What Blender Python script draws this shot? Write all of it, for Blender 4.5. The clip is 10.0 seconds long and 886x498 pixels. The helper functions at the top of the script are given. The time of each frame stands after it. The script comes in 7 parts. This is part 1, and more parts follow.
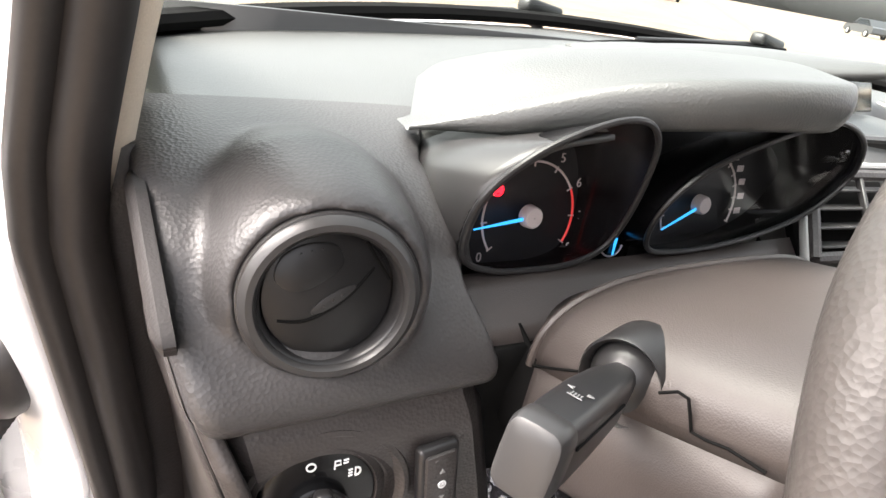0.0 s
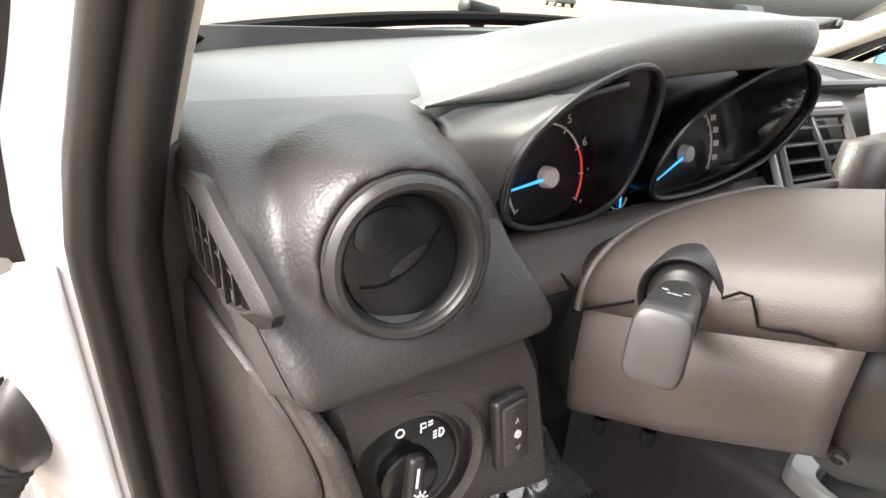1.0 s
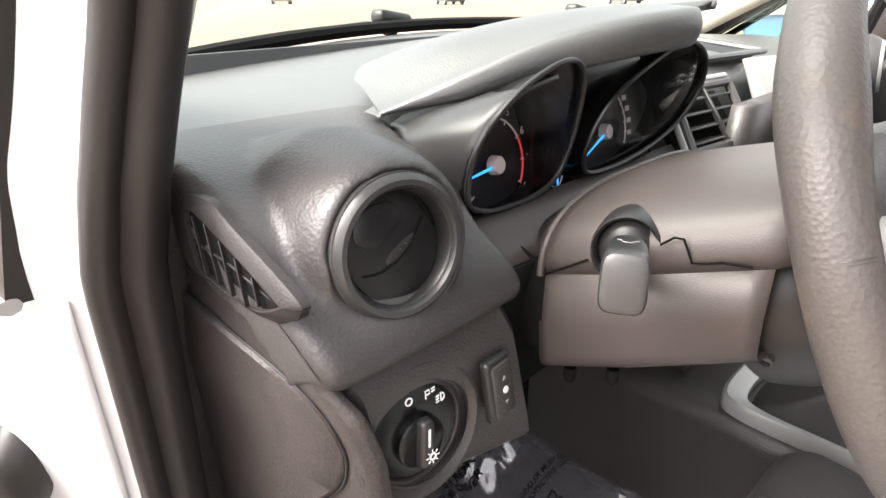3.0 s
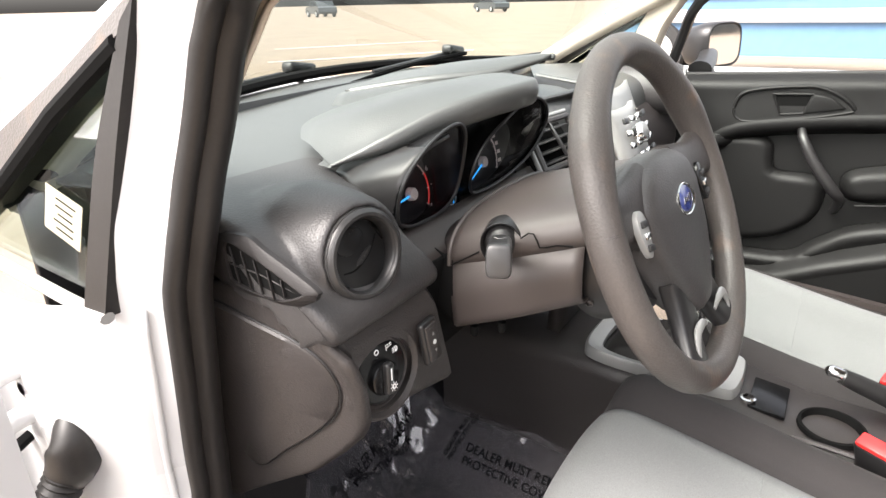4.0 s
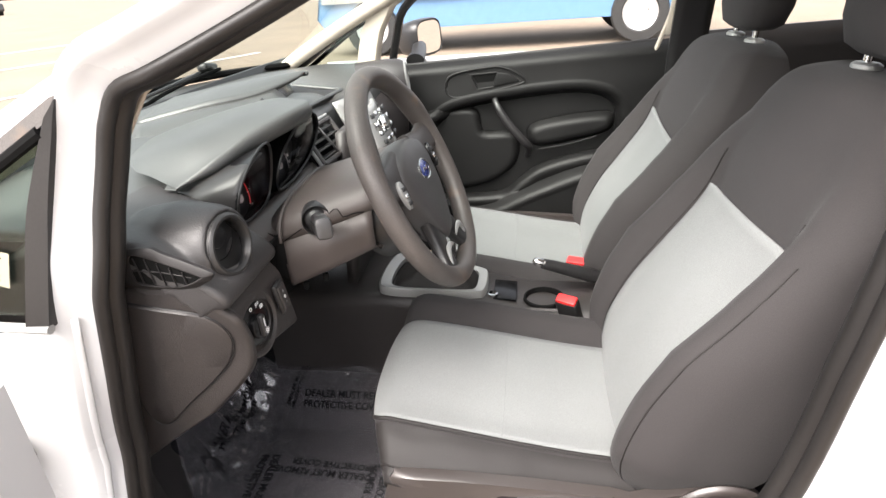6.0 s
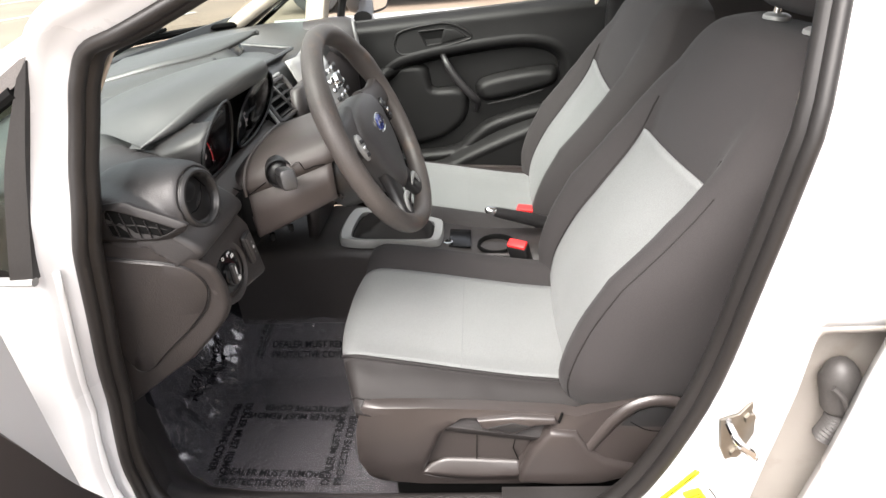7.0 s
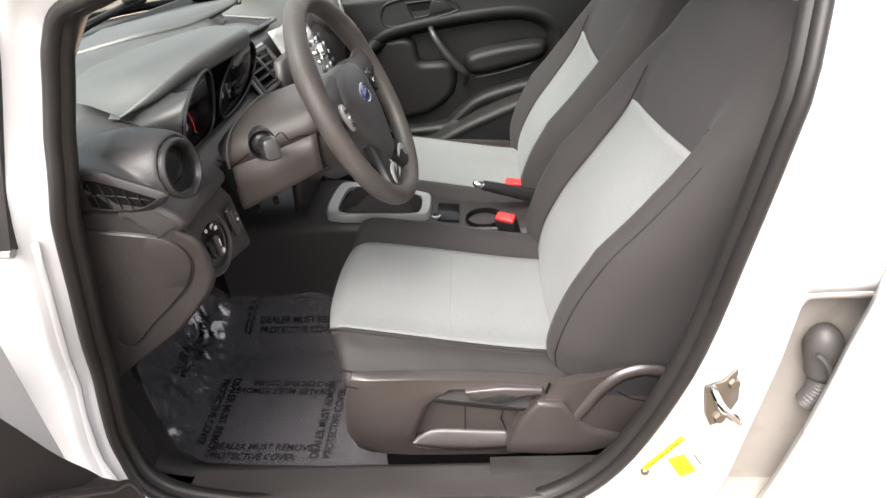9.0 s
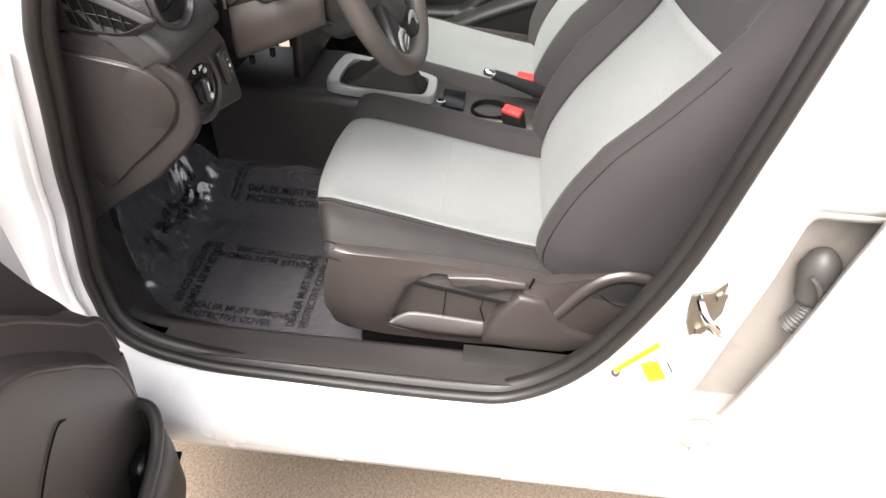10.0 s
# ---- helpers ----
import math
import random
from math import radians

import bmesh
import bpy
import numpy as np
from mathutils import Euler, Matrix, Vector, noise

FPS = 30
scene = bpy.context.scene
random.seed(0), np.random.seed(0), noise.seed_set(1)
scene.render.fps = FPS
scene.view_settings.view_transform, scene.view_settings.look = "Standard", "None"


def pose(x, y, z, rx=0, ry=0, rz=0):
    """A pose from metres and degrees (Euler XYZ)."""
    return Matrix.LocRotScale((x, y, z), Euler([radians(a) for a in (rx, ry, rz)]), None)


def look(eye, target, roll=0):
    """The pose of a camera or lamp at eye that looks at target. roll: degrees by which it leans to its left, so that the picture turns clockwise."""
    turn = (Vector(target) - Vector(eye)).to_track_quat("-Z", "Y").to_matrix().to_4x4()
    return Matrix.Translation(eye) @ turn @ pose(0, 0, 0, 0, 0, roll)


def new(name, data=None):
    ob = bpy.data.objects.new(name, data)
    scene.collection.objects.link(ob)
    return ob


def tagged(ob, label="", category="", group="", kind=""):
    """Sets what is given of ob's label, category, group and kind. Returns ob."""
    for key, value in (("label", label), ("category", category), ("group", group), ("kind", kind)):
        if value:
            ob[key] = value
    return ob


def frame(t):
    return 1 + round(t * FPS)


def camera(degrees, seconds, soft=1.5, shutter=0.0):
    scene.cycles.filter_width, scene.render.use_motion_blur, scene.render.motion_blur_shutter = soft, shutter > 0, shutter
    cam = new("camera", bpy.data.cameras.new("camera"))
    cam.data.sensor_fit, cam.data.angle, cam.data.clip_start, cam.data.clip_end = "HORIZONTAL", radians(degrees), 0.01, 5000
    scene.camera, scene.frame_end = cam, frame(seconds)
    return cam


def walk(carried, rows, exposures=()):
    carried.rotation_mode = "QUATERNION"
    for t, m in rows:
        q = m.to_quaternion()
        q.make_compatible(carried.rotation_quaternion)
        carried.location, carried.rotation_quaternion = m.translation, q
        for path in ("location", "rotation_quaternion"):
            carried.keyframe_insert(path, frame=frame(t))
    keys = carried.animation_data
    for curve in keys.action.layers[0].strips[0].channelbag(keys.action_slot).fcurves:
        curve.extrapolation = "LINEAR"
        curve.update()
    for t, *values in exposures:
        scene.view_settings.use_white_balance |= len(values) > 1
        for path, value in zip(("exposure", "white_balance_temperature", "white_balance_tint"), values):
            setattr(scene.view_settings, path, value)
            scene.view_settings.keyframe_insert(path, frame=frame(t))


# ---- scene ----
cam = camera(72.0, 10.0)
PATH = [
    (0, (-0.672, -0.02, 1.061), (0.29, 1.497, 0.182), 10.5),
    (0.5, (-0.71, -0.017, 1.042), (0.343, 1.483, 0.24), 6.9),
    (1, (-0.734, -0.012, 1.031), (0.409, 1.426, 0.239), 4.7),
    (1.5, (-0.748, -0.016, 1.018), (0.461, 1.363, 0.22), 3.1),
    (2, (-0.755, -0.017, 1.008), (0.475, 1.335, 0.196), 1.9),
    (2.2, (-0.756, -0.019, 1.002), (0.475, 1.333, 0.192), 1.0),
    (3.3, (-0.825, -0.034, 1.056), (0.567, 1.189, 0.304), -0.3),
    (3.5, (-0.861, -0.056, 1.066), (0.578, 1.121, 0.328), -0.6),
    (4, (-0.955, -0.122, 1.113), (0.597, 0.891, 0.362), -1.3),
    (4.5, (-1.039, -0.171, 1.151), (0.626, 0.611, 0.365), -1.4),
    (5, (-1.094, -0.184, 1.176), (0.656, 0.367, 0.379), -3.3),
    (5.2, (-1.124, -0.18, 1.185), (0.646, 0.304, 0.389), -4.1),
    (6.3, (-1.263, -0.182, 1.217), (0.515, 0.071, 0.338), -4.4),
    (6.5, (-1.276, -0.186, 1.219), (0.492, 0.037, 0.311), -4.6),
    (7, (-1.308, -0.184, 1.222), (0.435, -0.025, 0.254), -4.8),
    (7.5, (-1.324, -0.178, 1.224), (0.411, -0.049, 0.236), -5.6),
    (8, (-1.32, -0.179, 1.225), (0.414, -0.059, 0.234), -5.9),
    (8.5, (-1.315, -0.181, 1.219), (0.412, -0.052, 0.219), -5.9),
    (9, (-1.308, -0.188, 1.208), (0.403, -0.058, 0.179), -4.7),
    (9.5, (-1.307, -0.19, 1.188), (0.344, -0.07, 0.067), -1.7),
    (10, (-1.302, -0.187, 1.157), (0.235, -0.086, -0.119), 2.9),
]
walk(cam, [(t, look(eye, target, roll)) for t, eye, target, roll in PATH], [(0, 2.74, 6750, 14), (2.2, 2.76, 6800, 14), (4, 2.3, 6650, 12), (6.5, 1.95, 6600, 12), (8.8, 1.82, 6600, 12), (10, 1.98, 6600, 12)])

# ---- light ----
world = bpy.data.worlds.new("sky_world")
scene.world = world
world.use_nodes = True
wn = world.node_tree.nodes
wl = world.node_tree.links
sky = wn.new("ShaderNodeTexSky")
sky.sky_type = "NISHITA"
sky.sun_disc = False
sky.sun_elevation, sky.sun_rotation = radians(52), radians(299)
sky.air_density, sky.dust_density = 1.0, 6.0
wn["Background"].inputs["Strength"].default_value = 0.15
pale = wn.new("ShaderNodeHueSaturation")
pale.inputs["Saturation"].default_value = 0.25
wl.new(sky.outputs[0], pale.inputs["Color"])
wl.new(pale.outputs[0], wn["Background"].inputs["Color"])
sun = new("sun", bpy.data.lights.new("sun", "SUN"))
sun.data.energy, sun.data.angle, sun.data.color = 1.55, radians(50), (1.0, 0.95, 0.88)
sun.matrix_world = look((-4.9, 2.75, 7.4), (0, 0.2, 0.5))


# ---- materials ----
def material(name, base, rough=0.5, metal=0.0, spots=None, grain=0.0, grain_scale=900.0, bump=0.0, bump_scale=600.0,
             clear=0.0, wear=0.12, wear_scale=9.0, sheen=0.0, spec=0.5):
    """Principled surface with colour variation at two scales and a fine relief."""
    m = bpy.data.materials.new(name)
    m.use_nodes = True
    n, l = m.node_tree.nodes, m.node_tree.links
    b = n["Principled BSDF"]
    b.inputs["Metallic"].default_value = metal
    b.inputs["Coat Weight"].default_value = clear
    b.inputs["Sheen Weight"].default_value = sheen
    b.inputs["Specular IOR Level"].default_value = spec
    geo = n.new("ShaderNodeTexCoord")
    big = n.new("ShaderNodeTexNoise")
    big.inputs["Scale"].default_value, big.inputs["Detail"].default_value = wear_scale, 6.0
    l.new(geo.outputs["Object"], big.inputs["Vector"])
    fine = n.new("ShaderNodeTexNoise")
    fine.inputs["Scale"].default_value, fine.inputs["Detail"].default_value = grain_scale, 2.0
    l.new(geo.outputs["Object"], fine.inputs["Vector"])
    ramp = n.new("ShaderNodeMapRange")
    ramp.inputs["From Min"].default_value, ramp.inputs["From Max"].default_value = 0.3, 0.7
    ramp.inputs["To Min"].default_value, ramp.inputs["To Max"].default_value = 1.0 - wear, 1.0 + wear
    l.new(big.outputs["Fac"], ramp.inputs["Value"])
    ramp2 = n.new("ShaderNodeMapRange")
    ramp2.inputs["From Min"].default_value, ramp2.inputs["From Max"].default_value = 0.3, 0.7
    ramp2.inputs["To Min"].default_value, ramp2.inputs["To Max"].default_value = 1.0 - grain, 1.0 + grain
    l.new(fine.outputs["Fac"], ramp2.inputs["Value"])
    mul = n.new("ShaderNodeMath")
    mul.operation = "MULTIPLY"
    l.new(ramp.outputs[0], mul.inputs[0])
    l.new(ramp2.outputs[0], mul.inputs[1])
    col = n.new("ShaderNodeVectorMath")
    col.operation = "SCALE"
    col.inputs[0].default_value = base
    l.new(mul.outputs[0], col.inputs["Scale"])
    out = col.outputs[0]
    if spots:
        patch = n.new("ShaderNodeTexNoise")
        patch.inputs["Scale"].default_value, patch.inputs["Detail"].default_value = spots[1], 8.0
        l.new(geo.outputs["Object"], patch.inputs["Vector"])
        cut = n.new("ShaderNodeMapRange")
        cut.inputs["From Min"].default_value, cut.inputs["From Max"].default_value = spots[2], spots[2] + 0.14
        l.new(patch.outputs["Fac"], cut.inputs["Value"])
        mix = n.new("ShaderNodeMix")
        mix.data_type = "RGBA"
        mix.inputs["B"].default_value = (*spots[0], 1)
        l.new(cut.outputs[0], mix.inputs["Factor"])
        l.new(out, mix.inputs["A"])
        out = mix.outputs["Result"]
    l.new(out, b.inputs["Base Color"])
    rr = n.new("ShaderNodeMapRange")
    rr.inputs["To Min"].default_value, rr.inputs["To Max"].default_value = max(rough - 0.07, 0.02), min(rough + 0.07, 1)
    l.new(big.outputs["Fac"], rr.inputs["Value"])
    l.new(rr.outputs[0], b.inputs["Roughness"])
    if bump:
        cell = n.new("ShaderNodeTexVoronoi")
        cell.inputs["Scale"].default_value = bump_scale
        l.new(geo.outputs["Object"], cell.inputs["Vector"])
        bp = n.new("ShaderNodeBump")
        bp.inputs["Strength"].default_value, bp.inputs["Distance"].default_value = bump, 0.00025
        l.new(cell.outputs["Distance"], bp.inputs["Height"])
        l.new(bp.outputs[0], b.inputs["Normal"])
    return m


def clear_material(name, tint, gloss_rough=0.02, ior=1.5, milky=0.0):
    """Thin clear sheet: light passes, gloss grows towards the edge."""
    m = bpy.data.materials.new(name)
    m.use_nodes = True
    n, l = m.node_tree.nodes, m.node_tree.links
    n.remove(n["Principled BSDF"])
    t = n.new("ShaderNodeBsdfTransparent")
    t.inputs["Color"].default_value = (*tint, 1)
    g = n.new("ShaderNodeBsdfGlossy")
    g.inputs["Roughness"].default_value = gloss_rough
    lw = n.new("ShaderNodeLayerWeight")
    lw.inputs["Blend"].default_value = 0.5
    pw = n.new("ShaderNodeMath")
    pw.operation, pw.inputs[1].default_value = "POWER", 4.0
    l.new(lw.outputs["Facing"], pw.inputs[0])
    fr = n.new("ShaderNodeMapRange")
    fr.inputs["To Min"].default_value, fr.inputs["To Max"].default_value = ((ior - 1) / (ior + 1)) ** 2, 0.85
    l.new(pw.outputs[0], fr.inputs["Value"])
    mix = n.new("ShaderNodeMixShader")
    l.new(fr.outputs[0], mix.inputs[0])
    l.new(t.outputs[0], mix.inputs[1])
    l.new(g.outputs[0], mix.inputs[2])
    last = mix
    if milky:
        tc = n.new("ShaderNodeTexCoord")
        creases = n.new("ShaderNodeTexNoise")
        creases.noise_type = "RIDGED_MULTIFRACTAL"
        creases.inputs["Scale"].default_value, creases.inputs["Detail"].default_value, creases.inputs["Distortion"].default_value = 11.0, 4.0, 0.8
        l.new(tc.outputs["Object"], creases.inputs["Vector"])
        bp = n.new("ShaderNodeBump")
        bp.inputs["Strength"].default_value, bp.inputs["Distance"].default_value = 0.7, 0.006
        l.new(creases.outputs["Fac"], bp.inputs["Height"])
        l.new(bp.outputs[0], g.inputs["Normal"])
        d = n.new("ShaderNodeBsdfDiffuse")
        d.inputs["Color"].default_value = (0.58, 0.55, 0.60, 1)
        mk = n.new("ShaderNodeMixShader")
        mk.inputs[0].default_value = milky
        l.new(mix.outputs[0], mk.inputs[1])
        l.new(d.outputs[0], mk.inputs[2])
        last = mk
    l.new(last.outputs[0], n["Material Output"].inputs["Surface"])
    return m


def lamp_material(name, colour, strength):
    m = bpy.data.materials.new(name)
    m.use_nodes = True
    b = m.node_tree.nodes["Principled BSDF"]
    b.inputs["Base Color"].default_value = (*colour, 1)
    b.inputs["Emission Color"].default_value = (*colour, 1)
    b.inputs["Emission Strength"].default_value = strength
    return m


M = {
    "paint": material("white_paint", (0.66, 0.66, 0.665), 0.28, clear=0.5, wear=0.03, wear_scale=5.0),
    # white paint again, with the shade of the door gap put into its colour
    "shaded_paint": material("shaded_white_paint", (0.31, 0.285, 0.26), 0.6, spots=((0.25, 0.22, 0.19), 14.0, 0.60), wear=0.08),
    "soft_black": material("grained_dash_plastic", (0.041, 0.0385, 0.0388), 0.45, bump=0.95, bump_scale=470, grain=0.08, wear=0.12, spec=0.65),
    "hard_black": material("grained_trim_plastic", (0.033, 0.0285, 0.0275), 0.44, bump=1.0, bump_scale=480, grain=0.08, wear=0.12, spec=0.6),
    "pad_grey": material("grained_top_pad_plastic", (0.056, 0.058, 0.056), 0.38, bump=0.6, bump_scale=700, grain=0.06, wear=0.10, spec=1.0),
    "shroud_grey": material("brown_grey_shroud_plastic", (0.056, 0.0465, 0.0435), 0.44, bump=0.35, bump_scale=1100, grain=0.04, wear=0.07),
    "seat_plastic": material("seat_side_plastic", (0.040, 0.033, 0.031), 0.36, bump=0.35, bump_scale=900, grain=0.05, wear=0.10, spec=0.8),
    "satin_grey": material("satin_grey_plastic", (0.033, 0.032, 0.032), 0.36, wear=0.10),
    "vent_black": material("dark_vent_plastic", (0.020, 0.018, 0.018), 0.5, bump=0.5, bump_scale=700, wear=0.08, spec=0.35),
    "flap_black": material("black_flap_plastic", (0.009, 0.009, 0.0095), 0.33, wear=0.06, spec=0.4),
    "smooth_black": material("satin_black_plastic", (0.018, 0.0175, 0.018), 0.36, wear=0.08),
    "gloss_black": material("gloss_black_plastic", (0.005, 0.005, 0.0055), 0.22, wear=0.05, spec=0.35),
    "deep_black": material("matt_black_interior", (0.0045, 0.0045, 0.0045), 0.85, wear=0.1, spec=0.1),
    "rubber": material("black_rubber_seal", (0.0135, 0.0118, 0.0112), 0.46, grain=0.12, grain_scale=300, wear=0.12),
    "grey_rubber": material("dusty_grey_rubber", (0.062, 0.058, 0.056), 0.5, grain=0.10, grain_scale=300, wear=0.2),
    "wheel": material("worn_wheel_plastic", (0.066, 0.058, 0.054), 0.44, bump=1.0, bump_scale=430, spots=((0.105, 0.078, 0.062), 26.0, 0.57), wear=0.18, grain=0.10, grain_scale=500),
    "seat_dark": material("charcoal_seat_fabric", (0.0225, 0.0195, 0.0198), 0.85, grain=0.28, grain_scale=1300, bump=0.7, bump_scale=1100, sheen=0.04, wear=0.10),
    "seat_grey": material("light_grey_seat_fabric", (0.168, 0.174, 0.173), 0.9, grain=0.16, grain_scale=900, bump=0.7, bump_scale=900, sheen=0.1, wear=0.09, wear_scale=4.5),
    "dusty_trim": material("dusty_sill_plastic", (0.050, 0.045, 0.044), 0.42, bump=0.6, bump_scale=500, grain=0.08, wear=0.22),
    "seat_side": material("dark_seat_vinyl", (0.0165, 0.0145, 0.0142), 0.58, grain=0.12, bump=0.4, bump_scale=900, wear=0.08, spec=0.3),
    "carpet": material("dark_floor_carpet", (0.020, 0.0195, 0.0215), 0.95, grain=0.5, grain_scale=500, bump=0.9, bump_scale=500, wear=0.2, spec=0.15),
    "silver": material("painted_silver_trim", (0.36, 0.36, 0.35), 0.36, metal=0.30, wear=0.06),
    "chrome": material("bright_chrome", (0.75, 0.75, 0.75), 0.12, metal=1.0, wear=0.03),
    "steel": material("zinc_plated_steel", (0.26, 0.24, 0.21), 0.32, metal=0.9, wear=0.15, wear_scale=40),
    "beige": material("beige_pillar_trim", (0.56, 0.50, 0.42), 0.65, bump=0.3, grain=0.05, wear=0.04),
    "headliner": material("pale_headliner_cloth", (0.55, 0.51, 0.46), 0.95, grain=0.1, wear=0.05),
    "red": material("red_buckle_button", (0.75, 0.03, 0.03), 0.4, wear=0.05),
    "white_mark": material("white_printed_mark", (0.75, 0.75, 0.75), 0.6, wear=0.02),
    "ink": material("black_print", (0.004, 0.004, 0.005), 0.8, wear=0.05, spec=0.1),
    "yellow": material("yellow_warning_label", (0.85, 0.78, 0.02), 0.5, wear=0.03),
    "pale_paper": material("pale_yellow_paper", (0.25, 0.23, 0.17), 0.7, wear=0.04),
    "label_white": material("white_label_paper", (0.78, 0.78, 0.76), 0.5, wear=0.02),
    "blue_oval": material("dark_blue_enamel", (0.03, 0.05, 0.24), 0.2, clear=0.8, wear=0.03),
    "dim_mark": material("grey_print", (0.22, 0.22, 0.22), 0.6, wear=0.02),
    "gauge": material("matt_gauge_face", (0.010, 0.010, 0.012), 0.5, wear=0.1),
    "needle": lamp_material("lit_blue_needle", (0.02, 0.30, 0.80), 0.34),
    "tick": material("pale_gauge_print", (0.62, 0.55, 0.55), 0.6, wear=0.02),
    "tick_red": lamp_material("lit_red_print", (0.60, 0.04, 0.04), 0.10),
    "warning": lamp_material("lit_red_lamp", (0.9, 0.01, 0.02), 0.9),
    "asphalt": material("worn_asphalt", (0.20, 0.155, 0.115), 0.9, grain=0.34, grain_scale=210, bump=0.5, bump_scale=260, spots=((0.25, 0.20, 0.155), 130.0, 0.54), wear=0.15, wear_scale=0.7),
    # trim plastic darkened: the far door's shade is put into its colour
    "shaded_door_grey": material("shaded_grained_door_plastic", (0.0095, 0.0095, 0.0095), 0.47, bump=0.4, bump_scale=900, wear=0.10, spec=0.25),
    "lot_line": material("white_lot_line", (0.6, 0.59, 0.56), 0.8, wear=0.15),
    "glass": clear_material("window_glass", (0.80, 0.87, 0.83)),
    "film": clear_material("clear_plastic_film", (0.90, 0.90, 0.92), 0.11, 2.1, 0.12),
    "lens": clear_material("gauge_lens", (0.96, 0.96, 0.96), 0.03, 1.15),
    "mirror": material("mirror_glass", (0.85, 0.86, 0.86), 0.03, metal=1.0, wear=0.01),
    "truck_blue": material("faded_blue_paint", (0.10, 0.20, 0.34), 0.35, clear=0.4, wear=0.04),
    "car_dark": material("dark_car_paint", (0.05, 0.055, 0.06), 0.3, clear=0.5, wear=0.05),
    "car_silver": material("silver_car_paint", (0.45, 0.46, 0.47), 0.3, metal=0.5, clear=0.5, wear=0.03),
    "car_red": material("red_car_paint", (0.30, 0.03, 0.03), 0.3, clear=0.5, wear=0.05),
    "tyre": material("black_tyre_rubber", (0.022, 0.022, 0.022), 0.8, wear=0.15),
    "alloy": material("bright_alloy", (0.62, 0.62, 0.62), 0.3, metal=0.7, wear=0.05),
    "dark_glass": material("dark_car_glass", (0.02, 0.025, 0.03), 0.06, wear=0.02),
}


# ---- modelling helpers ----
def finish(bm, name, mat, angle=40.0):
    bmesh.ops.recalc_face_normals(bm, faces=bm.faces)
    me = bpy.data.meshes.new(name)
    bm.to_mesh(me)
    bm.free()
    for p in me.polygons:
        p.use_smooth = True
    me.set_sharp_from_angle(angle=radians(angle))
    me.materials.append(M[mat] if isinstance(mat, str) else mat)
    return me


def thing(name, at, label, category, group="", kind=""):
    ob = new(name)
    ob.empty_display_size = 0.05
    ob.location = at
    return tagged(ob, label, category, group, kind)


def part(name, bm, mat, parent, label="", angle=40.0, soft_levels=0, thick=0.0):
    """Links a bmesh, in world places, as one mesh object under a thing or a part."""
    ob = new(name, finish(bm, name, mat, angle))
    if parent is not None:
        ob.parent = parent
        if parent.type == "EMPTY":
            ob.matrix_parent_inverse = Matrix.Translation(-Vector(parent.location))
    if label:
        tagged(ob, label)
    if thick:
        md = ob.modifiers.new("thickness", "SOLIDIFY")
        md.thickness, md.offset = thick, -1
    if soft_levels:
        md = ob.modifiers.new("rounding", "SUBSURF")
        md.levels = md.render_levels = soft_levels
    return ob


def solid(name, bm, mat, label, category, group="", kind="", angle=40.0, **more):
    """A thing of one mesh."""
    return tagged(part(name, bm, mat, None, "", angle, **more), label, category, group, kind)


def curve_points(pts, n, closed=False):
    """Catmull-Rom points through pts."""
    p = [Vector(q) for q in pts]
    k = len(p)
    spans = k if closed else k - 1
    out = []
    for i in range(n):
        u = i / n * spans if closed else i / (n - 1) * spans
        a = min(int(u), spans - 1)
        f = u - a
        if closed:
            q = [p[(a + j - 1) % k] for j in range(4)]
        else:
            q = [p[max(a - 1, 0)], p[a], p[min(a + 1, k - 1)], p[min(a + 2, k - 1)]]
        out.append(0.5 * (2 * q[1] + (q[2] - q[0]) * f + (2 * q[0] - 5 * q[1] + 4 * q[2] - q[3]) * f * f
                          + (3 * q[1] - q[0] - 3 * q[2] + q[3]) * f ** 3))
    return out


def curve_points_2d(pts, n):
    return [(p.x, p.y) for p in curve_points([(a, b, 0) for a, b in pts], n, True)]


def loft(bm, rings, ring_closed=True, ends_closed=False, caps=True):
    rows = [[bm.verts.new(p) for p in r] for r in rings]
    m = len(rows[0])
    for i in range(len(rows) if ends_closed else len(rows) - 1):
        a, b = rows[i], rows[(i + 1) % len(rows)]
        for j in range(m if ring_closed else m - 1):
            bm.faces.new((a[j], a[(j + 1) % m], b[(j + 1) % m], b[j]))
    if caps and ring_closed and not ends_closed:
        bm.faces.new(rows[0][::-1])
        bm.faces.new(rows[-1])
    return bm


def sheet(fn, nu, nv):
    """Grid of fn(u, v), both from 0 to 1."""
    return loft(bmesh.new(), [[Vector(fn(i / nu, j / nv)) for j in range(nv + 1)] for i in range(nu + 1)], False, False, False)


def box(bm, size, m=Matrix(), bevel=0.0, segs=2):
    r = bmesh.ops.create_cube(bm, size=1.0)
    vs = r["verts"]
    for v in vs:
        v.co = Vector((v.co.x * size[0], v.co.y * size[1], v.co.z * size[2]))
    if bevel:
        es = list({e for v in vs for e in v.link_edges})
        out = bmesh.ops.bevel(bm, geom=es, offset=bevel, segments=segs, profile=0.5, affect="EDGES")
        vs = list({v for f in out["faces"] for v in f.verts} | {v for v in vs if v.is_valid})
    bmesh.ops.transform(bm, matrix=m, verts=vs)
    return bm


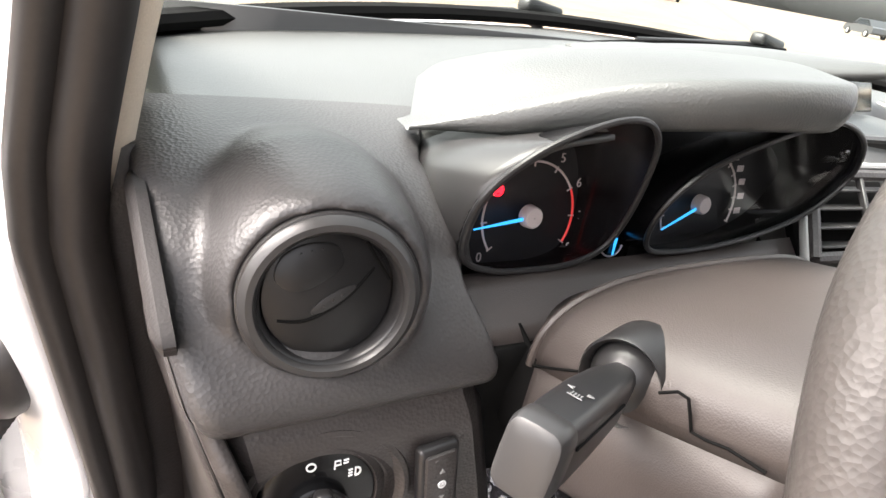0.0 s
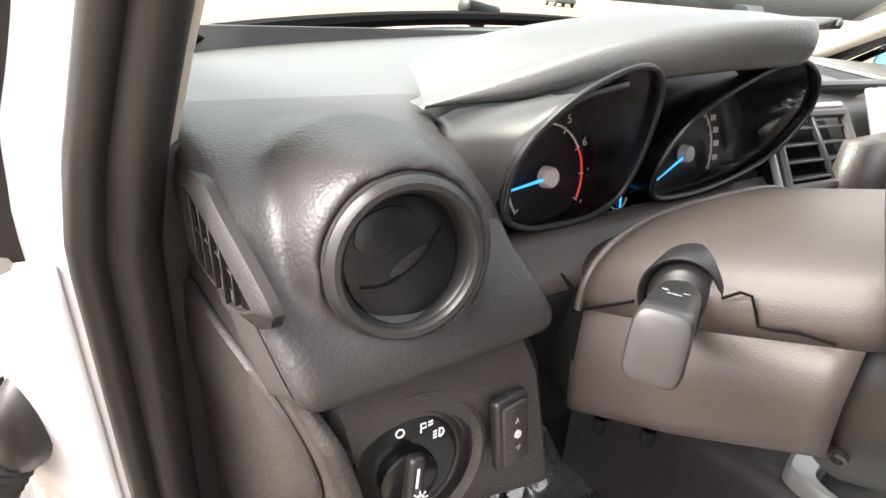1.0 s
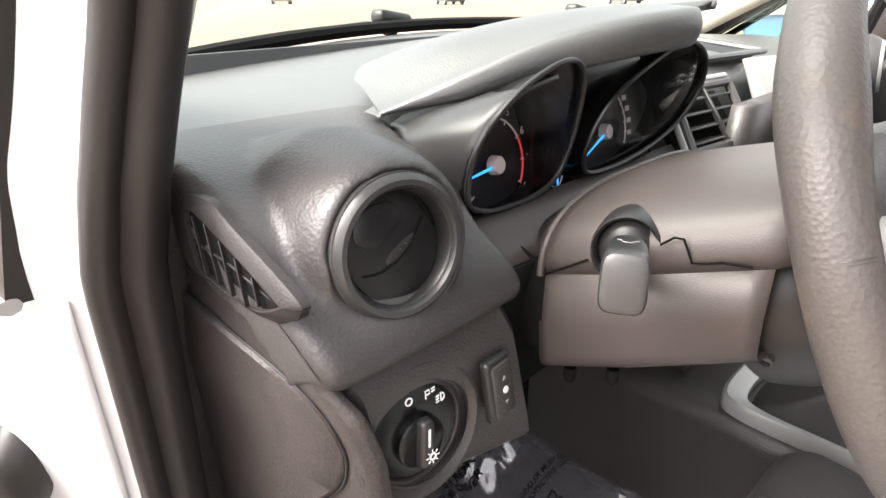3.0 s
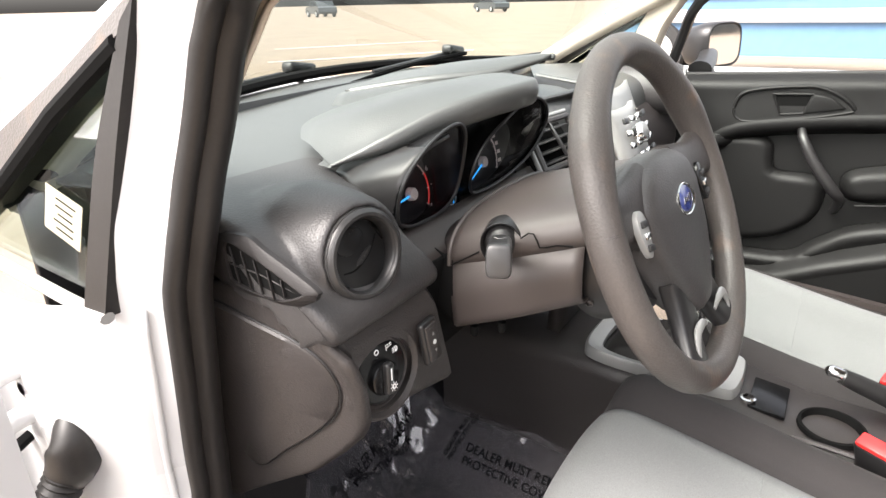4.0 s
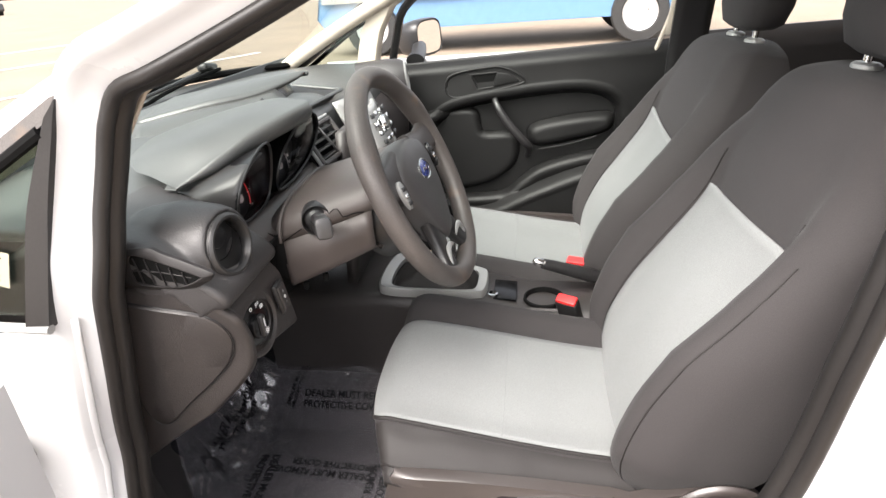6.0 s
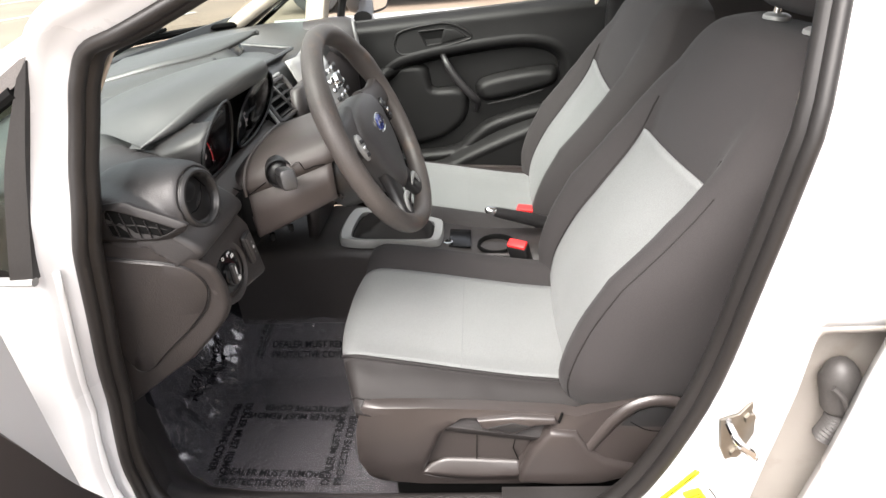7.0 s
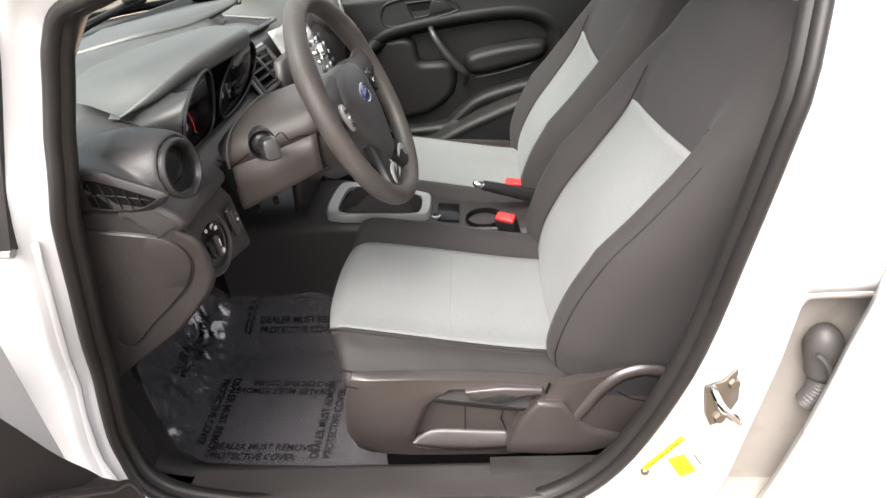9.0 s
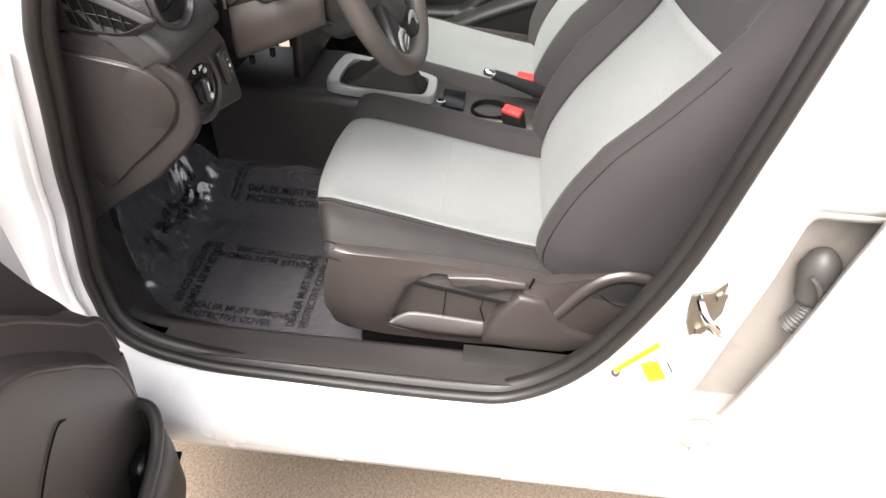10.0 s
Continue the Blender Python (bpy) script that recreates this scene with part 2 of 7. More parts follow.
def plate(bm, outline, depth, m=Matrix(), bevel=0.0, segs=2):
    """Outline in local xy, depth along local z from 0."""
    vs = [bm.verts.new((x, y, 0)) for x, y in outline]
    f = bm.faces.new(vs)
    ex = bmesh.ops.extrude_face_region(bm, geom=[f])
    top = [g for g in ex["geom"] if isinstance(g, bmesh.types.BMVert)]
    for v in top:
        v.co.z += depth
    every = vs + top
    if bevel:
        edges = [e for e in {e for v in top for e in v.link_edges} if all(v in top for v in e.verts)]
        out = bmesh.ops.bevel(bm, geom=edges, offset=bevel, segments=segs, profile=0.5, affect="EDGES")
        every = list({v for v in every if v.is_valid} | {v for g in out["faces"] for v in g.verts})
    bmesh.ops.transform(bm, matrix=m, verts=every)
    return bm


def tube(bm, pts, radius, n=10, closed=False, flat=1.0, up=(0, 0, 1), caps=True):
    """Round bar along pts; radius is a number or one for each point."""
    pts = [Vector(p) for p in pts]
    rings = []
    k = len(pts)
    for i, p in enumerate(pts):
        if closed:
            t = (pts[(i + 1) % k] - pts[i - 1]).normalized()
        else:
            t = (pts[min(i + 1, k - 1)] - pts[max(i - 1, 0)]).normalized()
        s = t.cross(Vector(up))
        s = s.normalized() if s.length > 1e-4 else t.orthogonal().normalized()
        w = s.cross(t)
        r = radius[i] if isinstance(radius, (list, tuple)) else radius
        rings.append([p + (s * math.cos(a) + w * math.sin(a) * flat) * r for a in (2 * math.pi * j / n for j in range(n))])
    return loft(bm, rings, True, closed, caps)


def lathe(bm, profile, m=Matrix(), n=32, caps=False):
    """Profile of (radius, height) turned about local z."""
    rings = [[m @ Vector((r * math.cos(a), r * math.sin(a), h)) for a in (2 * math.pi * j / n for j in range(n))] for r, h in profile]
    return loft(bm, rings, True, False, caps)


def facing(at, normal, up=(0, 0, 1)):
    """Pose whose local z points along normal, and local y as far as possible up."""
    z = Vector(normal).normalized()
    x = Vector(up).cross(z).normalized()
    y = z.cross(x)
    return Matrix.Translation(at) @ Matrix((x, y, z)).transposed().to_4x4()


def lettering(name, words, size, m, mat, parent, depth=0.0004, align="LEFT", bold=0.0):
    cu = bpy.data.curves.new(name, "FONT")
    cu.body, cu.size, cu.extrude, cu.align_x = words, size, depth, align
    cu.offset = bold
    tmp = bpy.data.objects.new(name, cu)
    scene.collection.objects.link(tmp)
    me = bpy.data.meshes.new_from_object(tmp)
    bpy.data.objects.remove(tmp)
    me.transform(m)
    me.materials.clear()
    me.materials.append(M[mat])
    me.name = name
    ob = new(name, me)
    if parent is not None:
        ob.parent = parent
        if parent.type == "EMPTY":
            ob.matrix_parent_inverse = Matrix.Translation(-Vector(parent.location))
    return ob


def smooth(a, b, x):
    t = min(max((x - a) / (b - a), 0.0), 1.0)
    return t * t * (3 - 2 * t)


def mixed(a, b, t):
    return a + (b - a) * t


def interp(table, x):
    """Piecewise cubic-eased table of (x, value)."""
    if x <= table[0][0]:
        return table[0][1]
    for (x0, v0), (x1, v1) in zip(table, table[1:]):
        if x <= x1:
            return mixed(v0, v1, (x - x0) / (x1 - x0))
    return table[-1][1]


# ---- ground and distance ----
bm = bmesh.new()
bmesh.ops.create_grid(bm, x_segments=60, y_segments=60, size=400)
solid("ground", bm, "asphalt", "worn tan-grey asphalt of a parking lot", "ground", kind="structure")


def lot_line(x, y, length, turn):
    bm = bmesh.new()
    box(bm, (0.12, length, 0.006), pose(x, y, 0.007, 0, 0, turn), 0.002, 1)
    return solid("lot_line", bm, "lot_line", "faded white parking line on the asphalt", "parking line", "parking lines", "structure")


for x, y, length, turn in ((7.5, 6.0, 5, 60), (10.5, 9.0, 5, 60), (13.5, 12.0, 5, 60), (6.0, -3.0, 5, 80), (-5.0, 9.0, 5, 20), (2.0, 14.0, 6, 70)):
    lot_line(x, y, length, turn)


# ---- car body shell ----
OPENING = [(0.170, 1.140), (0.222, 1.122), (0.244, 1.09), (0.258, 1.05), (0.273, 1.0), (0.283, 0.95), (0.298, 0.90), (0.322, 0.80), (0.346, 0.70), (0.360, 0.60), (0.362, 0.52),
           (0.335, 0.452), (0.25, 0.418), (0.083, 0.408), (-0.175, 0.403), (-0.274, 0.42), (-0.362, 0.505), (-0.433, 0.673), (-0.468, 0.854), (-0.492, 1.004),
           (-0.515, 1.16), (-0.53, 1.29), (-0.48, 1.372), (-0.36, 1.375), (-0.22, 1.318), (-0.05, 1.238), (0.075, 1.180)]
FRONT_X = [(0.42, -0.735), (0.50, -0.712), (0.65, -0.692), (0.90, -0.711), (0.95, -0.707), (1.0, -0.697), (1.05, -0.687), (1.10, -0.677), (1.16, -0.676), (1.24, -0.661)]
FRONT_Y = [(z, y) for y, z in OPENING[11:1:-1]]


def side_x(z, y=-1.0):
    plain = -0.74 + max(z - 1.02, 0.0) * 0.36
    near = smooth(0.18, 0.27, y + 0.35 * max(z - 1.09, 0.0))
    return plain + (interp(FRONT_X, z) - plain) * near


opening = [(p.x, p.y) for p in curve_points([(y, z, 0) for y, z in OPENING], 132, True)]


def opening_ring(profiles):
    """Rings round the door opening. Each profile entry: (outwards, inboard) for side, sill and rear pillar."""
    k = len(opening)
    rings = []
    for i, (y, z) in enumerate(opening):
        (ya, za), (yb, zb) = opening[i - 1], opening[(i + 1) % k]
        t = Vector((yb - ya, zb - za)).normalized()
        ny, nz = -t.y, t.x
        low = max(0.0, -nz) ** 2 * smooth(0.75, 0.55, z) * smooth(-0.40, -0.30, y)
        rear = max(0.0, -ny) * smooth(-0.2, -0.4, y) * smooth(0.62, 0.75, max(z, 0.62))
        ring = []
        for side, sill, pillar in profiles:
            a = mixed(mixed(side[0], pillar[0], rear), sill[0], low)
            b = mixed(mixed(side[1], pillar[1], rear), sill[1], low)
            ring.append(Vector((side_x(z, y) + b, y + a * ny, z + a * nz)))
        rings.append(ring)
    return loft(bmesh.new(), rings, False, True, False)


body = thing("car_body", (0, 0, 0.3), "white hatchback body shell with the driver's doorway open", "car")
part("door_frame", opening_ring([
    ((0.000, 0.014),) * 3,
    ((0.008, 0.003),) * 3,
    ((0.020, -0.002), (0.020, -0.012), (0.030, -0.004)),
    ((0.028, -0.010), (0.034, -0.040), (0.034, -0.009)),
    ((0.034, -0.016), (0.058, -0.060), (0.042, -0.012)),
    ((0.040, -0.020), (0.085, -0.064), (0.050, -0.013)),
    ((0.046, -0.020), (0.110, -0.056), (0.056, -0.012)),
    ((0.052, -0.012), (0.150, -0.020), (0.060, -0.004)),
    ((0.054, 0.000), (0.152, -0.018), (0.062, 0.006)),
]), "paint", body, "white painted door frame")
seal = part("door_seal", opening_ring([((a, b),) * 3 for a, b in (
    (-0.002, 0.040), (-0.008, 0.036), (-0.011, 0.029), (-0.011, 0.023), (-0.008, 0.018), (-0.004, 0.0155), (-0.003, 0.0145), (-0.0055, 0.011), (-0.0065, 0.006), (-0.004, 0.001),
    (0.000, -0.002), (0.005, -0.002), (0.009, 0.002), (0.009, 0.008))]), "rubber", body, "dark rubber door seal with two lobes", 60)

# rocker panel before and behind the doorway
bm = bmesh.new()
ROCKER = [(-0.742, 0.402), (-0.752, 0.388), (-0.786, 0.372), (-0.802, 0.345), (-0.806, 0.315), (-0.797, 0.290), (-0.762, 0.250), (-0.70, 0.22), (-0.66, 0.24), (-0.66, 0.38)]
loft(bm, [[Vector((x, y, z)) for x, z in ROCKER] for y in (-2.0, -1.2, -0.42, -0.26)])
part("rear_rocker", bm, "paint", body, "white painted rocker panel")
bm = bmesh.new()
loft(bm, [[Vector((x + 0.004, y, z - 0.004)) for x, z in ROCKER] for y in (-0.3, 0.0, 0.3, 0.62)])
part("front_rocker", bm, "paint", body, "white painted rocker panel")

# hinge pillar: from the seal forward to the wing
def jamb(u, v):
    z = 0.25 + v * (0.635 - 0.02 * u)
    y0 = interp(FRONT_Y, max(z, 0.46)) + 0.022
    return (side_x(z, 0.3) - 0.006 - (0.744 + side_x(z, 0.3)) * smooth(0.02, 0.45, u) - 0.05 * smooth(0.86, 1.0, u), y0 + 0.27 * u, z)


bm = sheet(jamb, 20, 24)
part("hinge_pillar", bm, "paint", body, "white painted hinge pillar", thick=0.004)
bm = bmesh.new()
tube(bm, [Vector(jamb(u, 0.764 - 0.06 * u)) + Vector((-0.0005, 0, 0)) for u in (0.02, 0.06, 0.10, 0.15)], 0.0014, 6)
part("panel_joint", bm, "steel", body, "thin sealed body seam")
# front wing ahead of the doorway
bm = sheet(lambda u, v: (-0.79 - 0.03 * math.sin(v * 2.6), 0.56 + 0.95 * u, 0.28 + v * (0.67 - 0.10 * u)), 10, 10)
part("front_wing", bm, "paint", body, "white painted front wing", thick=0.004)
bm = sheet(lambda u, v: ((v - 0.5) * 1.36 * (1 - 0.12 * u), 0.83 + 0.85 * u - 0.16 * (2 * v - 1) ** 2, 0.965 - 0.22 * u ** 1.5 - 0.05 * (2 * v - 1) ** 2), 12, 14)
part("bonnet", bm, "paint", body, "white painted bonnet", thick=0.004)

PILLAR = [(-0.700, 0.66, 0.915), (-0.706, 0.50, 1.010), (-0.694, 0.30, 1.112), (-0.655, 0.06, 1.222), (-0.61, -0.15, 1.32), (-0.565, -0.32, 1.40)]


def both(points, side):
    return [(-x if side > 0 else x, y, z) for x, y, z in points]


for side in (-1, 1):
    bm = bmesh.new()
    pts = curve_points(both([(x + 0.016, y + 0.012, z) for x, y, z in PILLAR], side), 26)
    tube(bm, pts, [0.020 + 0.012 * smooth(0.45, 0.9, i / 25) for i in range(26)], 12, flat=0.85)
    part("windscreen_pillar", bm, "paint", body, "white painted windscreen pillar")
    # inner trim of the same pillar
    bm = bmesh.new()
    inner = [(x + 0.058, y + 0.006, z - 0.006) for x, y, z in PILLAR]
    tube(bm, curve_points(both(inner, side), 26), 0.026, 12, flat=0.8)
    part("pillar_trim", bm, "beige", body, "beige plastic windscreen pillar trim")

    def post(u, v):
        z = mixed(0.925, 1.20, u)
        ya = interp([(0.925, 0.302), (1.0, 0.282), (1.05, 0.264), (1.12, 0.218), (1.20, 0.07)], z)
        xa = interp([(0.925, -0.674), (1.0, -0.660), (1.05, -0.650), (1.12, -0.640), (1.20, -0.628)], z)
        x, y = (xa, ya + 0.0) if v < 0.1 else ((xa + 0.010, ya + 0.014) if v < 0.6 else (xa + 0.002, ya + 0.07))
        return (-x if side > 0 else x, y, z)

    part("quarter_post_trim", sheet(post, 16, 3), "beige", body, "beige plastic trim behind the quarter window", thick=0.004)
    # quarter window
    def lean(y, z, off=0.0):
        x = -0.729 + (z - 0.887) * 0.146 - off
        return Vector((-x if side > 0 else x, y, z))

    def band(outer, inner, off, deep):
        a, b = curve_points([(y, z, 0) for y, z in outer], 16), curve_points([(y, z, 0) for y, z in inner], 16)
        return loft(bmesh.new(), [[lean(p.x, p.y, off - deep), lean(p.x, p.y, off), lean(q.x, q.y, off + 0.002), lean(q.x, q.y, off - deep)] for p, q in zip(a, b)])

    pane = [(0.36, 0.893), (0.45, 0.897), (0.60, 0.905), (0.56, 0.945), (0.41, 1.045), (0.30, 1.10), (0.325, 1.02)]
    bm = loft(bmesh.new(), [[lean(y, z) for y, z in pane], [lean(y, z, -0.004) for y, z in pane]])
    g = part("quarter_window", bm, "glass", body, "small fixed quarter window")
    g.visible_shadow = False
    part("quarter_window_post", band([(0.341, 0.884), (0.322, 0.96), (0.303, 1.03), (0.272, 1.122)], [(0.368, 0.884), (0.350, 0.95), (0.328, 1.02), (0.286, 1.106)], 0.012, 0.03), "rubber", g, "black post of the quarter window")
    part("quarter_window_frame", band([(0.268, 1.130), (0.379, 1.068), (0.518, 1.002), (0.66, 0.925)], [(0.292, 1.098), (0.388, 1.048), (0.535, 0.955), (0.63, 0.900)], 0.010, 0.04), "wheel", g, "grey brown upper frame of the quarter window")
    bm = bmesh.new()
    tube(bm, [lean(y, z, 0.010) for y, z in ((0.296, 1.092), (0.390, 1.040), (0.535, 0.944), (0.60, 0.905))], 0.007, 8)
    part("quarter_window_gasket", bm, "deep_black", g, "black quarter window gasket")
    bm = bmesh.new()
    tube(bm, [lean(y, z, 0.010) for y, z in ((0.340, 0.884), (0.40, 0.886), (0.50, 0.893), (0.60, 0.898))], 0.0065, 8, flat=0.8)
    part("quarter_window_strip", bm, "chrome" if side > 0 else "silver", g)

bm = bmesh.new()
stm0 = facing((-0.7235, 0.405, 0.954), (-1, 0, 0.146)) @ pose(0, 0, 0, 0, 0, -14)
box(bm, (0.056, 0.040, 0.0008), stm0)
note = solid("window_label", bm, "pale_paper", "pale yellow paper label on the quarter window", "label")
for k in range(5):
    bm = bmesh.new()
    box(bm, (0.030 - 0.004 * (k % 3), 0.0012, 0.0004), stm0 @ Matrix.Translation((0.004 - 0.002 * (k % 2), 0.013 - 0.0065 * k, 0.0007)))
    part("print_bar", bm, "ink", note)

# pillar behind the driver's doorway
GROOVE = [(0.36, -0.470), (0.44, -0.484), (0.50, -0.500), (0.617, -0.521), (0.70, -0.532), (0.786, -0.538), (0.90, -0.54), (1.0, -0.552), (1.20, -0.575), (1.40, -0.60)]
DOOR_EDGE = [(0.28, -0.525), (0.438, -0.545), (0.617, -0.567), (0.741, -0.579), (0.80, -0.590), (1.0, -0.610), (1.40, -0.66)]
REAR_Y = [(z, y) for y, z in OPENING[15:22]]


def pillar_face(u, v):
    z = mixed(0.30, 1.39, v)
    y0 = interp(REAR_Y, z) if z > 0.42 else mixed(-0.235, -0.274, (z - 0.30) / 0.12)
    y0 -= 0.018
    g, d = interp(GROOVE, z), interp(DOOR_EDGE, z) - 0.12
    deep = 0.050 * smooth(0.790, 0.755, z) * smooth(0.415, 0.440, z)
    out = -0.750 - 0.006 * smooth(0.62, 0.50, z) + max(z - 1.02, 0.0) * 0.36
    if u < 0.6:
        k = u / 0.6
        return (out + 0.022 * smooth(0.10, 0.0, k), mixed(y0, g, k), z)
    k = (u - 0.6) / 0.4
    return (out + deep * smooth(0.0, 0.075, k), mixed(g, d, k), z)


part("centre_pillar", sheet(lambda u, v: pillar_face(u * 0.6, v), 36, 90), "paint", body, "white painted centre pillar in the door gap", thick=0.003)
for lo, hi, name in ((0.0, 0.115, "pillar_foot"), (0.455, 1.0, "pillar_back")):
    part(name, sheet(lambda u, v, lo=lo, hi=hi: pillar_face(0.6 + u * 0.4, mixed(lo, hi, v)), 30, 40), "paint", body, thick=0.003)
# same white pillar; the groove's shade is painted in by the darker copy
part("pillar_groove", sheet(lambda u, v: pillar_face(0.6 + u * 0.4, mixed(0.115, 0.455, v)), 50, 60), "shaded_paint", body, "white groove beside the rear door, shade put into its colour", thick=0.003)
bm = sheet(lambda u, v: (-0.675 + 0.13 * smooth(0.55, 1.0, v) + 0.03 * u, -0.50 - 0.012 * v - 0.10 * u, 0.80 + 0.58 * v), 4, 12)
part("centre_pillar_trim", bm, "beige", body, "beige plastic centre pillar trim", thick=0.006)
bm = bmesh.new()
tube(bm, curve_points([(-0.678, -0.505, 0.955), (-0.672, -0.512, 1.05), (-0.65, -0.525, 1.15), (-0.60, -0.54, 1.30)], 14), 0.007, 8, flat=0.6)
part("centre_pillar_edge", bm, "beige", body, "pale edge of the centre pillar trim")

# roof, headliner, windscreen
bm = sheet(lambda u, v: ((v - 0.5) * 1.16, -0.30 - 1.75 * u, 1.405 + 0.05 * math.sin(v * math.pi) + 0.03 * math.sin(u * 2.2)), 12, 12)
part("roof", bm, "paint", body, "white painted roof", thick=0.004)
bm = sheet(lambda u, v: ((v - 0.5) * 1.14, -0.31 - 1.72 * u, 1.375 + 0.05 * math.sin(v * math.pi) + 0.03 * math.sin(u * 2.2)), 12, 12)
part("headliner", bm, "headliner", body, "pale cloth headliner", thick=0.01)


def base_y(x):
    return 0.74 - 0.20 * (x / 0.6) ** 2


def base_z(x):
    return 0.990 - 0.030 * (x / 0.6) ** 2


def screen(u, v):
    x = (v - 0.5) * mixed(1.34, 1.12, u)
    low = Vector((x, base_y(x * 0.9) + 0.03, base_z(x * 0.9) - 0.005))
    top = Vector((x, -0.28 - 0.06 * (2 * v - 1) ** 2, 1.415 + 0.035 * math.sin(v * math.pi)))
    return low.lerp(top, u) + Vector((0, 0.03, 0.03)) * math.sin(u * math.pi)


g = part("windscreen", sheet(screen, 14, 16), "glass", body, "clear laminated windscreen")
g.visible_shadow = False
bm = bmesh.new()
tube(bm, [screen(0.012, i / 30) + Vector((0, -0.004, -0.002)) for i in range(31)], 0.014, 8, flat=0.7)
part("windscreen_gasket", bm, "deep_black", g, "black band along the foot of the windscreen")
bm = sheet(lambda u, v: ((v - 0.5) * 1.40, base_y((v - 0.5) * 1.2) + 0.03 + 0.13 * u, base_z((v - 0.5) * 1.2) - 0.028 - 0.01 * u), 4, 20)
part("cowl", bm, "smooth_black", body, "black plastic cowl under the wipers", thick=0.004)


def wiper(x, y, z, reach):
    w = thing("wiper", (x, y, z), "black windscreen wiper resting on the cowl", "wiper", "windscreen wipers")
    bm = bmesh.new()
    tube(bm, [(x + 0.02, y + 0.02, z - 0.01), (x - 0.05, y, z + 0.004), (x - reach * 0.6, y + 0.01, z - 0.010)], [0.010, 0.006, 0.004], 8)
    part("arm", bm, "smooth_black", w)
    bm = bmesh.new()
    tube(bm, curve_points([(x + 0.02, y - 0.025, z + 0.004), (x - reach * 0.5, y - 0.030, z - 0.004), (x - reach, y - 0.06, z - 0.020)], 12), 0.0032, 6, flat=1.5)
    part("blade", bm, "deep_black", w)
    bm = bmesh.new()
    box(bm, (0.075, 0.030, 0.022), pose(x, y, z + 0.012, 0, 8, 5), 0.008, 3)
    part("cap", bm, "smooth_black", w)


wiper(-0.075, 0.775, 0.988, 0.42)
wiper(0.37, 0.70, 0.992, 0.50)

# floor, sill step, bulkhead
bm = sheet(lambda u, v: (-0.60 + 1.20 * v, -1.5 + 2.12 * u, 0.297 + 0.05 * smooth(0.40, 0.52, -1.5 + 2.12 * u) + 0.20 * smooth(0.47, 0.62, -1.5 + 2.12 * u) + 0.085 * smooth(0.25, 0.135, abs(-0.60 + 1.20 * v))), 90, 60)
solid("floor", bm, "carpet", "dark grey carpet on the car floor", "floor", kind="structure", thick=0.01)
bm = bmesh.new()
loft(bm, [[Vector((x, y, z)) for x, z in ((-0.722, 0.424), (-0.700, 0.418), (-0.672, 0.402), (-0.646, 0.398), (-0.628, 0.385), (-0.612, 0.33), (-0.600, 0.29), (-0.66, 0.28))]
          for y in (-0.52, -0.2, 0.1, 0.30)])
part("sill_plate", bm, "dusty_trim", body, "dark grey plastic sill step plate")
bm = bmesh.new()
box(bm, (0.055, 0.30, 0.003), pose(-0.662, -0.335, 0.4005, 0, -12, 0), 0.001)
part("sill_insert", bm, "rubber", body, "darker end of the sill plate")
def kick(u, v):
    z = mixed(0.28, 0.95, v)
    y0 = interp(FRONT_Y, max(z, 0.46)) + 0.004
    return (mixed(side_x(z, 0.3) + 0.030, -0.608, min(u / 0.14, 1.0)), mixed(y0 + 0.008, 0.62, u), z)


bm = sheet(kick, 14, 16)
part("kick_panel", bm, "hard_black", body, "dark plastic kick panel", thick=0.005)
bm = sheet(lambda u, v: (-0.68 + 1.36 * v, 0.60 + 0.05 * math.sin(v * 3), 0.28 + 0.70 * u), 6, 8)
part("bulkhead", bm, "smooth_black", body, "dark carpeted bulkhead", thick=0.01)
# back of the cabin
bm = sheet(lambda u, v: ((v - 0.5) * 1.3, -1.75 - 0.10 * u, 0.30 + 1.1 * u), 6, 6)
part("rear_bulkhead", bm, "seat_dark", body, "dark back of the cabin", thick=0.02)


# ---- dashboard ----
dash = thing("dashboard", (0, 0.35, 0.70), "charcoal grained plastic dashboard with gauges, vents and radio", "dashboard")


def pad_top(x):
    return 0.955 + 0.018 * math.exp(-((x + 0.05) / 0.25) ** 2)


def pad(u, v):
    x = mixed(-0.655, 0.655, v)
    yb, zb, zt = base_y(x * 0.9) + 0.01, base_z(x * 0.9) - 0.012, pad_top(x)
    row = [(yb, zb), (mixed(yb, 0.40, 0.5), mixed(zb, zt, 0.55) + 0.004), (0.40, zt), (0.315, zt - 0.008), (0.275, zt - 0.035), (0.262, zt - 0.10), (0.262, 0.74), (0.33, 0.66)]
    pts = curve_points([(0, y, z) for y, z in row], 45)
    p = pts[min(int(u * 44 + 0.5), 44)]
    return (x * (1.0 - 0.13 * smooth(0.945, 0.90, p.z)), p.y, p.z)


part("top_pad", sheet(pad, 44, 48), "pad_grey", dash, "charcoal grained soft top pad", thick=0.006)

# driver's end: rounded shell that carries the round vent
SHELL = curve_points([(0, y, z) for y, z in ((0.235, 0.840), (0.200, 0.846), (0.187, 0.856), (0.191, 0.874), (0.218, 0.905), (0.242, 0.930), (0.282, 0.948), (0.345, 0.955), (0.42, 0.952))], 37)


def shell_left(z):
    return interp([(0.84, -0.641), (0.86, -0.646), (0.90, -0.655), (0.95, -0.659)], z)


